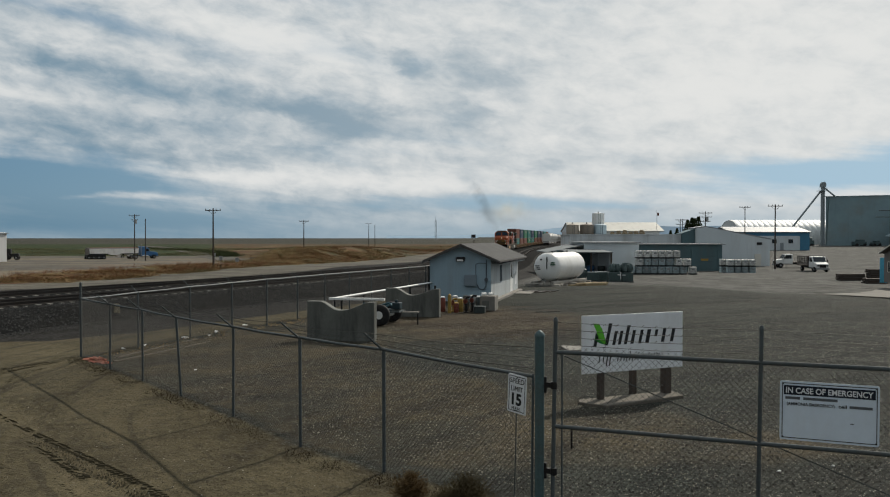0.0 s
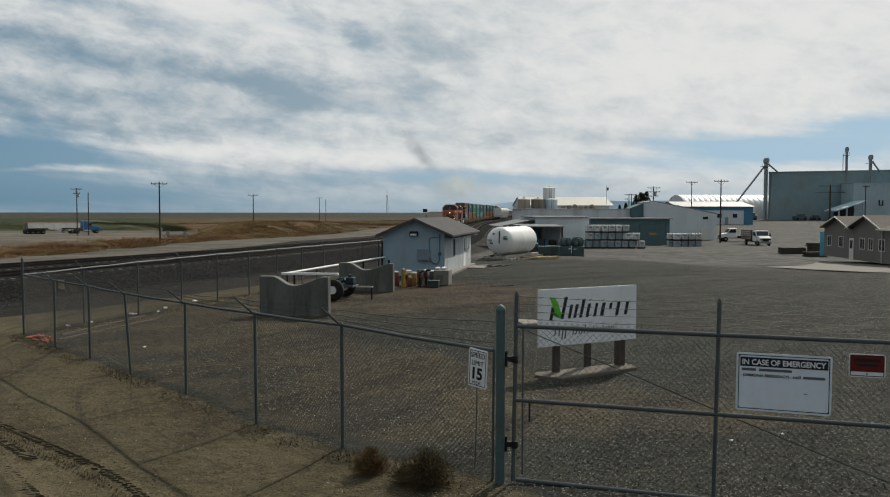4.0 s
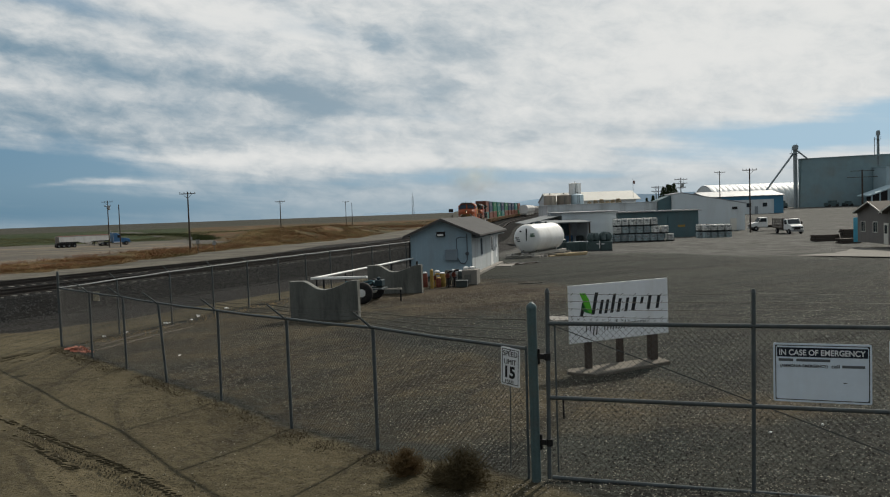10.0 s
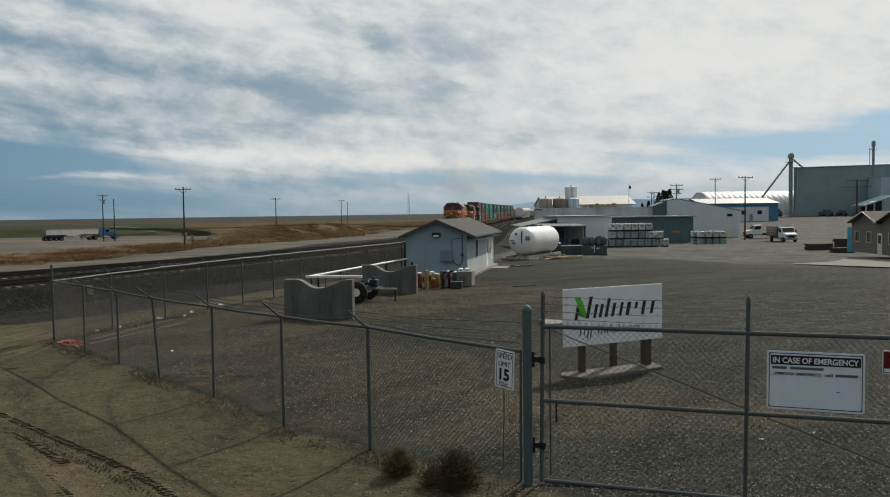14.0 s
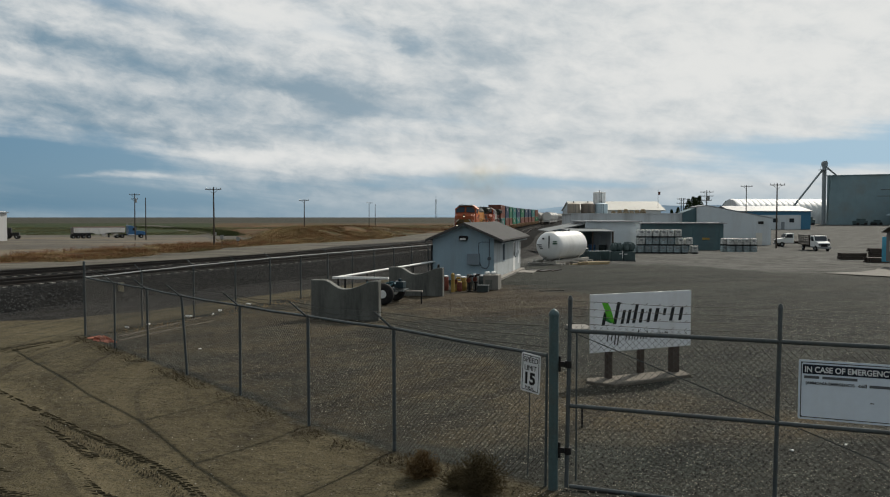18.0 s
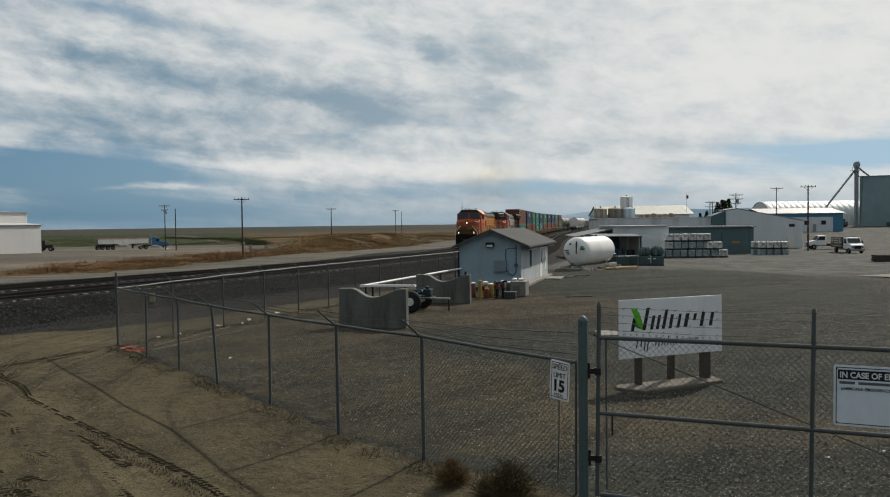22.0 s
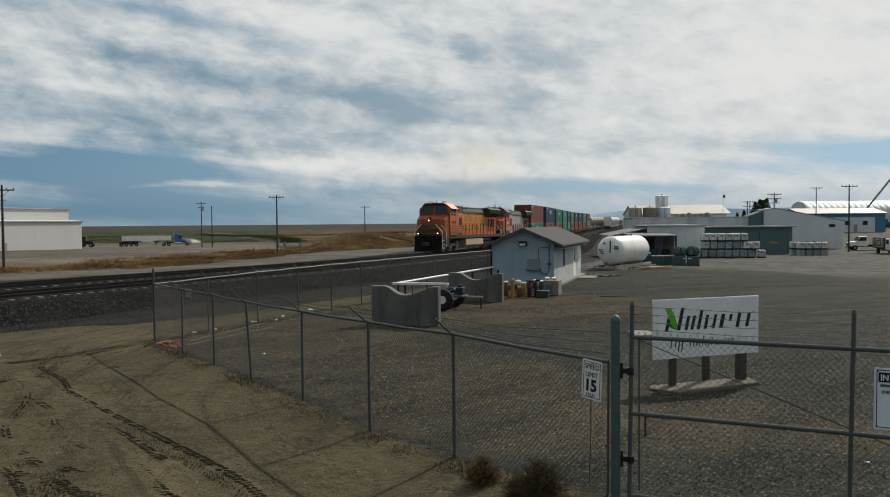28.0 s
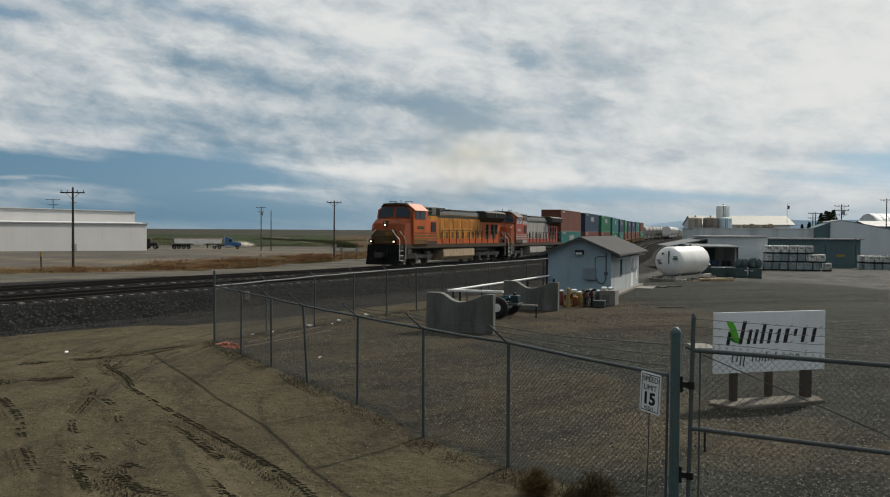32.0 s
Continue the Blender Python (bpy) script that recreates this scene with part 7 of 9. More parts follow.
def low_store():
    z = on(24, 108)
    s = thing("low_storehouse", "low white storehouse with open lean-to at one end", "building", pose(0, 0, 0))
    part("core", Mesh().box(19.7, 110.1, z, 27.2, 121, 2.30), SHEETWHITE, s)
    ribbed_wall(s, 19.6, 27.3, z - 0.2, 2.36, 110.0, SHEETWHITE, 1.2)
    part("roof", Mesh().box(19.3, 109.6, 2.36, 27.5, 121.5, 2.48), ROOFMETAL, s, bevel=0.02)
    # lean-to
    part("lean_to_roof", Mesh().prism([(101.5, 1.12), (110.0, 1.32), (110.0, 1.44), (101.5, 1.24)], "x", 16.2, 21.9), LEANROOF, s, "grey metal lean-to roof")
    for x in (16.4, 19.1, 21.7):
        part("post", Mesh().box(x - 0.1, 101.7, z - 0.3, x + 0.1, 101.9, 1.2), TIMBER, s)
    part("back_wall", Mesh().box(15.8, 109.8, z - 0.3, 20.6, 110.0, 1.30), SHEETTEAL, s)
    part("end_wall", Mesh().box(21.65, 102.5, z - 0.3, 21.85, 109.9, 1.15), SHEETWHITE, s)
    # lower wing with a sloping roof
    part("wing_roof", Mesh().prism([(14.6, 0.95), (19.6, 1.95), (19.6, 2.07), (14.6, 1.07)], "y", 110.5, 124), LEANROOF, s, "grey sloping wing roof")
    part("wing_wall", Mesh().prism([(14.9, z - 0.5), (19.4, z - 0.5), (19.4, 1.9), (14.9, 0.98)], "y", 114.9, 115.1), SHEETGREY, s)


low_store()


def teal_shed():
    z = on(39, 128) - 0.2
    s = thing("storage_shed", "dark blue-green metal shed with pale roof edge", "building", pose(0, 0, 0))
    part("core", Mesh().box(32.5, 129.2, z, 45.5, 138, 1.85), SHEETTEAL, s)
    ribbed_wall(s, 32.3, 40.5, z, 1.92, 129.05, SHEETTEAL, 0.68)
    ribbed_wall(s, 45.0, 45.7, z, 1.92, 129.05, SHEETTEAL, 0.68)
    ribbed_wall(s, 40.5, 45.0, 1.05, 1.92, 129.05, SHEETTEAL, 0.68)
    d = part("sliding_door", Mesh().box(40.6, 129.0, z, 44.9, 129.1, 1.02), SHEETTEAL, s, "dark slatted sliding door")
    for k in range(8):
        part("slat", Mesh().box(40.7, 128.95, z + 0.1 + 0.42 * k, 44.8, 129.0, z + 0.38 + 0.42 * k), SHEETTEAL, d)
    part("roof_edge", Mesh().box(31.9, 128.6, 1.92, 46.1, 138.5, 2.06), ROOFMETAL, s, bevel=0.02)
    for k in range(20):
        part("roof_rib", Mesh().box(32.1 + 0.7 * k, 128.55, 2.06, 32.4 + 0.7 * k, 138, 2.12), ROOFMETAL, s)
    part("sign_panel", Mesh().box(42.2, 128.93, -0.7, 43.4, 128.96, -0.35), YELLOW, s)


teal_shed()
lb = thing("long_warehouse", "long low pale grey block warehouse behind the sheds", "building", pose(0, 0, 0))
part("core", Mesh().box(24.2, 150.2, -2.6, 47.5, 163, 3.60), SHEETGREY, lb)
ribbed_wall(lb, 24.0, 47.6, -2.6, 3.62, 150.0, SHEETGREY, 2.6, 0.01)
part("parapet", Mesh().box(23.9, 149.9, 3.62, 47.7, 163.2, 3.74), SHEETGREY, lb, bevel=0.02)


def gable_store():
    s = thing("gabled_warehouse", "white metal warehouse with a shallow gable", "building", pose(0, 0, 0))
    zb = on(55, 150) - 0.3
    poly = [(47.7, zb), (61.8, zb), (61.8, 2.75), (49.6, 5.15), (47.7, 4.85)]
    part("gable_wall", Mesh().prism(poly, "y", 149.0, 153.0), SHEETWHITE, s)
    for k in range(9):
        x = 48.6 + 1.5 * k
        part("wall_rib", Mesh().box(x - 0.05, 148.985, zb, x + 0.05, 149.0, 5.0 - max(0, x - 49.6) * 0.197), SHEETWHITE, s)
    part("roof", Mesh().prism([(47.5, 4.9), (49.6, 5.2), (62.1, 2.75), (62.1, 2.9), (49.6, 5.30), (47.5, 5.0)], "y", 148.96, 153.2), ROOFMETAL, s)
    part("side_lean", Mesh().prism([(45.2, 3.9), (47.7, 4.8), (47.7, zb), (45.2, zb)], "y", 149.4, 153), SHEETTEAL, s)
    part("door", Mesh().box(58.9, 148.9, zb + 0.2, 60.1, 148.99, 0.0), CREAM, s, "pale door")
    part("vent", Mesh().box(59.3, 148.9, 1.7, 60.3, 148.99, 2.2), BLACK, s)
    part("sheet_panel", Mesh().box(47.8, 148.9, -1.3, 50.4, 148.99, 0.6), SKYBLUE, s, "blue sheet panel")


gable_store()


def upright_tank(label, x, y, r, top, material, dome=0.3):
    z = on(x, y) - 0.2
    t = thing("upright_tank", label, "tank", pose(x, y, z), "upright tanks")
    h = top - z
    part("shell", Mesh().lathe((0, 0, 0), (0, 0, h), [(0, r), (0.25, r), (0.26, r * 1.02), (0.27, r), (0.52, r), (0.53, r * 1.02), (0.54, r), (1, r)], 28), material, t, smooth=True)
    part("roof", Mesh().lathe((0, 0, h), (0, 0, h + dome), [(0, r * 1.02), (0.3, r * 0.85), (1, 0.12)], 28), material, t, smooth=True)
    part("vent", Mesh().rod((0, 0, h + dome - 0.05), (0, 0, h + dome + 0.25), 0.12, 8), GALV, t)
    part("ladder", Mesh().box(-0.2, -r - 0.12, 0.4, -0.15, -r - 0.05, h).box(0.15, -r - 0.12, 0.4, 0.2, -r - 0.05, h), GALV, t)


upright_tank("brown upright storage tank", 27.1, 166, 1.32, 5.75, BROWNTANK)
upright_tank("dark brown upright storage tank", 30.1, 166, 1.45, 5.75, DKBROWNTANK)
upright_tank("pale blue upright storage tank", 32.95, 166, 1.32, 5.75, PALEBLUE)
upright_tank("tall white upright storage tank", 33.1, 169, 1.32, 8.3, WHITEPAINT, 0.15)
yb = thing("cream_roofed_building", "wide building with a cream metal roof behind tanks", "building", pose(0, 0, 0))
part("wall", Mesh().box(28.4, 175.2, -2, 48.0, 190, 4.5), SHEETGREY, yb)
part("roof", Mesh().prism([(174.8, 4.45), (182, 6.45), (190.4, 4.45), (190.4, 4.6), (182, 6.62), (174.8, 4.6)], "x", 28.1, 49.0), CREAMROOF, yb)
part("gable_wall", Mesh().prism([(175.0, 4.4), (182, 6.40), (190.2, 4.4)], "x", 28.3, 48.8), SHEETWHITE, yb)
for k in range(16):
    part("roof_seam", Mesh().prism([(174.8, 4.61), (182, 6.63), (182, 6.65), (174.8, 4.63)], "x", 28.4 + 1.28 * k, 28.46 + 1.28 * k), CREAMROOF, yb)
fp = thing("flagpole", "thin flagpole with a small dark flag", "flagpole", pose(47.6, 176, on(47.6, 176)))
part("pole", Mesh().rod((0, 0, 0), (0, 0, 11.0), 0.05, 8, 0.03), GALV, fp)
part("flag", Mesh().prism([(0.05, 9.9), (0.3, 9.8), (0.5, 9.95), (0.48, 10.6), (0.28, 10.5), (0.05, 10.6)], "y", -0.015, 0.015), TARP, fp)


def blue_building():
    z = on(100, 240) - 0.6
    s = thing("blue_workshop", "bright blue metal workshop with white roof and white front", "building", pose(0, 0, 0))
    part("core", Mesh().box(88.0, 240.3, z, 111.4, 258, 4.6), SKYBLUE, s)
    ribbed_wall(s, 87.6, 92.4, z, 4.7, 240.1, SKYBLUE, 1.2)
    ribbed_wall(s, 108.4, 111.6, z, 4.7, 240.1, SKYBLUE, 1.2)
    ribbed_wall(s, 92.4, 108.4, 3.6, 4.7, 240.1, SKYBLUE, 1.2)
    part("front_wall", Mesh().box(92.4, 239.6, z, 108.4, 240.2, 3.6), SHEETWHITE, s, "white front wall")
    for x in (96.5, 100.6, 105.6):
        window(s, pose(x, 239.6, 1.4), 1.3, 1.1, TIMBER, 1)
    part("entrance", Mesh().box(102.4, 239.5, z, 103.4, 239.61, 1.5), GREYBOX, s)
    part("roof", Mesh().prism([(239.6, 4.65), (249, 6.3), (258.4, 4.65), (258.4, 4.85), (249, 6.5), (239.6, 4.85)], "x", 87.2, 112.0), ROOFMETAL, s)


blue_building()


def hoop_barn():
    z = on(140, 335) - 0.5
    s = thing("hoop_barn", "long white ribbed fabric hoop barn", "building", pose(0, 0, 0))
    X0, X1, Y, R, H = 124.0, 172.0, 343.0, 13.0, 10.8
    n = 20
    k = 0
    while k < n:
        a, b = X0 + (X1 - X0) * k / n, X0 + (X1 - X0) * (k + 1) / n
        vs, fs = [], []
        m = 14
        for i, (x, sc) in enumerate(((a, 0.985), ((a * 3 + b) / 4, 1.0), ((a + b * 3) / 4, 1.0), (b, 0.985))):
            for j in range(m + 1):
                t = pi * j / m
                vs.append((x, Y - R * cos(t) * sc, z + (H - z) * sin(t) ** 0.75 * sc))
            if i:
                fs += [((i - 1) * (m + 1) + j, (i - 1) * (m + 1) + j + 1, i * (m + 1) + j + 1, i * (m + 1) + j) for j in range(m)]
        part("fabric_bay", Mesh().add(vs, fs), WHITEPAINT, s, smooth=True)
        k += 1
    for x in (X0 + 0.1, X1 - 0.3):
        poly = [(Y - R * cos(pi * j / 14) * 0.97, z + (H - z) * sin(pi * j / 14) ** 0.75 * 0.97) for j in range(15)]
        part("end_wall", Mesh().prism(poly, "x", x, x + 0.2), SHEETGREY, s)


hoop_barn()


def grain_store():
    z = -1.2
    s = thing("grain_store", "huge dull grey sheet metal grain store", "building", pose(0, 0, 0))
    top = 18.2
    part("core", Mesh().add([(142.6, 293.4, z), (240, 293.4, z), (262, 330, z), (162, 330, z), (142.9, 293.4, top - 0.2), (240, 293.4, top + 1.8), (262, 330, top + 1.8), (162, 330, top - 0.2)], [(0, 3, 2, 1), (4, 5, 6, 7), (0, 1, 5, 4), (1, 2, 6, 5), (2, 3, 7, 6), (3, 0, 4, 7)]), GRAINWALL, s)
    n = 40
    for k in range(n):
        a, b = 142.2 + 97.5 * k / n + 0.003, 142.2 + 97.5 * (k + 1) / n - 0.003
        sl = 2.0 / 97.5
        p = Mesh().prism([(a, z), (b, z), (b, top + sl * (b - 142)), (a, top + sl * (a - 142))], "y", 293.0, 293.3)
        p.box((a + b) / 2 - 0.1, 292.96, z, (a + b) / 2 + 0.1, 293.0, top)
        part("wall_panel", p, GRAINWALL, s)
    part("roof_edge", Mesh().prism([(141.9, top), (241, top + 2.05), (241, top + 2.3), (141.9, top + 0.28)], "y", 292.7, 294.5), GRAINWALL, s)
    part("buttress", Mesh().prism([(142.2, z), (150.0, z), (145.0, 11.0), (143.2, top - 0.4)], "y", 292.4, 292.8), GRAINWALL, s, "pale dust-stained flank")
    part("annexe", Mesh().box(170.6, 284.5, z, 190.4, 292.8, 13.9), ANNEXWALL, s, "tall annexe with a lean-to")
    for k in range(13):
        part("annexe_panel", Mesh().box(170.7 + 1.52 * k, 284.44, z, 172.2 + 1.52 * k, 284.5, 13.8), ANNEXWALL, s)
    part("annexe_roof", Mesh().prism([(284.4, 13.9), (293, 14.0), (293, 14.2), (284.4, 14.1)], "x", 170.4, 190.6), ANNEXWALL, s)
    part("annexe_mark", Mesh().box(180.4, 284.25, 5.6, 180.9, 284.3, 7.6).box(181.7, 284.25, 5.6, 182.2, 284.3, 7.6).box(180.4, 284.2, 5.6, 182.2, 284.25, 5.95), BLACK, s)
    part("loading_roof", Mesh().prism([(159.5, 3.4), (171.0, 7.0), (171.0, 7.4), (159.5, 3.8)], "y", 276.0, 284.4), ANNEXWALL, s, "sloping loading roof")
    for x in (160.5, 163.5, 166.5, 169.5):
        part("loading_post", Mesh().box(x - 0.2, 276.3, z, x + 0.2, 276.7, 3.4 + 0.313 * (x - 159.5)), ANNEXWALL, s)
    part("loading_bay", Mesh().prism([(163.0, z), (171.0, z), (171.0, 6.6), (163.0, 4.2)], "y", 283.6, 284.2), BLACK, s)
    part("wing", Mesh().box(190.4, 286, z, 205, 292.8, 9.5), ANNEXWALL, s)


grain_store()


def elevator_leg(x, y, z0, top, w, label, spout=None):
    s = thing("elevator_leg", label, "grain elevator", pose(x, y, z0), "elevator legs")
    h = top - z0
    part("casing", Mesh().box(-w * 0.5, -w * 0.3, 0, -w * 0.12, w * 0.3, h - 0.6).box(w * 0.12, -w * 0.3, 0, w * 0.5, w * 0.3, h - 0.6), TOWERM, s)
    part("head", Mesh().prism([(-w * 0.75, h - 1.8), (w * 0.75, h - 1.8), (w * 0.85, h - 0.7), (w * 0.5, h), (-w * 0.3, h), (-w * 0.75, h - 0.7)], "y", -w * 0.45, w * 0.45), TOWERM, s)
    for k in range(int(h / 2.2)):
        zz = 1.0 + 2.2 * k
        part("brace", Mesh().rod((-w * 0.5, -w * 0.32, zz), (w * 0.5, -w * 0.32, zz + 2.0), 0.05, 6), TOWERM, s)
    pl = part("platform", Mesh().box(-w * 1.5, -w * 0.8, h - 3.3, w * 0.9, w * 0.8, h - 3.15), TOWERM, s)
    for x1 in (-w * 1.5, -w * 0.3, w * 0.9):
        part("rail_post", Mesh().rod((x1, -w * 0.8, h - 3.15), (x1, -w * 0.8, h - 2.1), 0.04, 6), TOWERM, pl)
    part("rail", Mesh().rod((-w * 1.5, -w * 0.8, h - 2.1), (w * 0.9, -w * 0.8, h - 2.1), 0.04, 6), TOWERM, pl)
    for a, b, r in spout or ():
        part("spout", Mesh().rod(a, b, r, 10), TOWERM, s)
    return s


elevator_leg(140.0, 291, -1.0, 23.6, 1.25, "tall steel elevator leg with slanting spouts", [((-0.8, 0, 21.2), (-11.5, 0, 7.5), 0.35), ((0.6, 0, 22.5), (5.0, 1, 19.4), 0.3)])
elevator_leg(172.7, 293, 15.0, 28.1, 0.8, "slim steel elevator leg on the grain store roof", [((-1.4, 0, 3), (-1.4, 0, 10.5), 0.12)])
elevator_leg(181.0, 291, 13.0, 25.0, 1.0, "steel elevator leg with a spout on the annexe", [((0.8, 0, 9.5), (4.5, 0, 4.5), 0.3)])
for x, w, h, lab in ((132.5, 5.0, 3.2, "dark machinery beside the grain store"), (152, 4.5, 2.6, "dark parked machinery in front of the grain store"), (158, 3.0, 2.2, "dark machine in front of the grain store")):
    o = thing("machinery", lab, "machine", pose(x, 288, on(x, 288) - 0.3), "far machinery")
    part("body", Mesh().box(-w / 2, -1.2, 0.5, w / 2, 1.2, h * 0.7).box(-w * 0.2, -1.0, h * 0.7, w * 0.35, 1.0, h), GREENPOST, o, bevel=0.1)
    for k in (-1, 1):
        part("wheel", Mesh().rod((k * w * 0.32, -1.3, 0.6), (k * w * 0.32, 1.3, 0.6), 0.6, 14), RUBBER, o)


def office():
    z = -1.5
    # local x runs along the long front wall, from its far end towards the camera; local -y faces the yard
    s = thing("office_building", "grey-brown office with two gables and cream-trimmed windows", "building", pose(45.6, 81.15, z, 0, 0, -98.7))
    E, D, LEN = 3.06, 9.0, 26.0
    part("core", Mesh().box(0.1, 0.1, 0, LEN, D, E - 0.05), TAUPE, s)
    for a in range(0, 26):
        for r in range(1):
            part("cladding", Mesh().box(a + 0.01, -0.03, 0.0, a + 0.99, 0.1, E), TAUPE, s)
    for x0, x1, pk in ((0.5, 7.0, 1.0), (7.0, 13.9, 1.12)):
        c = (x0 + x1) / 2 + 0.2
        part("gable", Mesh().prism([(x0, E), (x1, E), (c, E + pk)], "y", 0.0, 0.12), TAUPE, s)
        for s0, e in ((c, x0 - 0.4), (c, x1 + 0.35)):
            k = pk / (abs(x1 - x0) / 2)
            ze = E - 0.12
            part("roof", Mesh().prism([(e, ze), (c, E + pk), (c, E + pk + 0.14), (e, ze + 0.14)], "y", -0.55, D * 0.7), TAUPEROOF, s)
            part("bargeboard", Mesh().prism([(e, ze + 0.03), (c, E + pk + 0.03), (c, E + pk + 0.15), (e, ze + 0.15)], "y", -0.60, -0.56), CREAM, s)
    part("main_roof", Mesh().prism([(-0.6, E - 0.1), (D / 2, E + 1.15), (D + 0.6, E - 0.1), (D + 0.6, E + 0.05), (D / 2, E + 1.32), (-0.6, E + 0.05)], "x", 13.4, LEN + 0.4), TAUPEROOF, s)
    part("fascia", Mesh().box(13.4, -0.66, E - 0.08, LEN + 0.4, -0.6, E + 0.06), CREAM, s)
    part("back_roof", Mesh().prism([(D * 0.4, E + 0.5), (D * 0.7, E + 1.1), (D + 0.5, E - 0.1), (D + 0.5, E - 0.2), (D * 0.4, E - 0.1)], "x", -0.2, 13.4), TAUPEROOF, s)
    for x, w in ((1.55, 0.95), (4.5, 0.95), (9.4, 0.95), (11.2, 0.85), (13.4, 1.05)):
        window(s, pose(x, -0.04, 1.12), w, 0.98, CREAM, 1)
    for x in (7.0, 16.0):
        d = part("door", Mesh().box(x - 0.48, -0.09, 0.02, x + 0.48, -0.03, 2.06), CREAM, s, "cream door")
        part("pane", Mesh().box(x - 0.3, -0.10, 1.05, x + 0.3, -0.091, 1.85), GLASS, d)
    part("vent", Mesh().box(15.4, 2.4, E + 0.6, 16.0, 3.0, E + 0.95), GALV, s)
    part("downpipe", Mesh().rod((13.5, -0.12, 0), (13.5, -0.12, E), 0.05, 8), CREAM, s)
    bl = thing("plastic_sheet", "bright blue plastic sheet propped at the office end", "panel", pose(46.05, 82.0, z - 0.1, 0, 0, -20))
    part("face", Mesh().box(-0.4, -0.05, 0, 0.4, 0.0, 2.6), mat("bright blue plastic", (0.10, 0.42, 0.62), 0.5), bl)


office()
def concrete_pad():
    poly = [(31.3, 65.2), (33.6, 53.5), (35.6, 43.0), (41.5, 40.0), (43.0, 58.0), (43.9, 70), (44.6, 80.5), (40.0, 73.0), (36.0, 67.8)]
    m = Mesh()
    c = (38.5, 62.0)
    ring = [(x, y, on(x, y) + 0.05) for x, y in poly]
    m.add([(*c, on(*c) + 0.05)] + ring, [(0, 1 + k, 1 + (k + 1) % len(ring)) for k in range(len(ring))])
    tagged(part("concrete_pad", m, mat("pale concrete", (0.150, 0.142, 0.125), 0.9, 0, 0.25, 2, 0.05, 0.2, (0.085, 0.080, 0.070), 0.9), None), "pale concrete pad in front of the office", "pavement", kind="structure")


concrete_pad()


# ---------------------------------------------------------------- caged totes, wrapped pallets, timber
POLY = mat("milky plastic", (0.78, 0.785, 0.76), 0.5, 0, 0.12, 0.8, 0.06, 0.03, (0.36, 0.36, 0.33), 0.5, per_piece=0.2)
# darker copy of the plastic for lower rows, their shade put into the colour
POLYSHADE = mat("shade-darkened grey-green plastic", (0.34, 0.42, 0.44), 0.5, 0, 0.15, 0.8, 0.06, 0.03, (0.16, 0.18, 0.18), 0.5, per_piece=0.3)


def tote(POLY=POLY, colour="white"):
    t = thing("caged_tote", colour + " caged plastic tote on a pallet, stacked in rows", "tote", pose(0, 0, 0), "caged totes")
    part("pallet", Mesh().box(-0.48, -0.56, 0.0, 0.48, 0.56, 0.13), BLACK, t)
    part("bottle", Mesh().box(-0.45, -0.53, 0.15, 0.45, 0.53, 1.05), POLY, t, bevel=0.09)
    cg = Mesh()
    for k in range(6):
        x = -0.47 + 0.188 * k
        for y in (-0.55, 0.55):
            cg.rod((x, y, 0.13), (x, y, 1.09), 0.013, 4)
    for z in (0.14, 0.46, 0.77, 1.08):
        cg.tube([(-0.48, -0.55, z), (0.48, -0.55, z), (0.48, 0.55, z), (-0.48, 0.55, z), (-0.48, -0.55, z)], 0.013, 4)
    tagged(part("cage", cg, GALV, t), kind="stuff")
    part("cap", Mesh().rod((0, 0, 1.05), (0, 0, 1.095), 0.11, 12), OLIVE, t)
    part("plate", Mesh().box(-0.2, -0.565, 0.6, 0.2, -0.555, 0.85), GREYPL, t)
    return t


T0, T1 = tote(), tote(POLYSHADE, "shade-darkened grey-green")
first, firstd = True, True
for row, n, x0 in ((0, 9, 25.8), (1, 6, 26.95), (2, 6, 26.95)):
    for k in range(n):
        x, y = x0 + 0.985 * k, 108.3 - 0.10 * k + random.uniform(-0.08, 0.08)
        if row == 0 and k == 8:
            x += 0.35
        if row == 1 and k == 5:
            x += 0.25
        m = pose(x, y, on(30, 108.0) + 0.05 + 1.10 * row, 0, 0, random.uniform(-4, 4))
        pale = row == 2 or (row == 1 and k in (0, 5)) or (row == 0 and k == 8)
        if pale and first:
            T0.matrix_basis, first = m, False
        elif not pale and firstd:
            T1.matrix_basis, firstd = m, False
        else:
            copy_thing(T0 if pale else T1, m)
copy_thing(T0, pose(33.2, 107.3, on(30, 108.0) + 1.15, 0, 0, 3))
for gx, gy, nx, rows in ((43.7, 120.0, 4, 2), (43.2, 121.5, 4, 2)):
    for k in range(nx):
        for r in range(rows):
            copy_thing(T0 if r else T1, pose(gx + 1.02 * k, gy - 0.2 * k, on(44, 119.5) - 0.2 + 1.16 * r, 0, 0, random.uniform(-5, 5)))
copy_thing(T0, pose(39.9, 59.6, -1.40, 0, 0, -10))
copy_thing(T0, pose(38.9, 57.6, -1.40, 0, 0, -5))
o = thing("green_tank", "bright green plastic tank with rounded top", "tank", pose(38.8, 55.2, -1.40))
GREENPL = mat("bright green plastic", (0.03, 0.33, 0.09), 0.45)
part("shell", Mesh().lathe((0, 0, 0), (0, 0, 1.9), [(0, 0.9), (0.05, 0.95), (0.7, 0.95), (0.85, 0.8), (0.95, 0.4), (1, 0.2)], 24), GREENPL, o, smooth=True)
part("lid", Mesh().rod((0, 0, 1.88), (0, 0, 1.96), 0.22, 14), WHITEPAINT, o)
WRAP = mat("dark green wrapped plastic", (0.052, 0.078, 0.078), 0.35, 0, 0.3, 0.4, 0.05, 0.3)
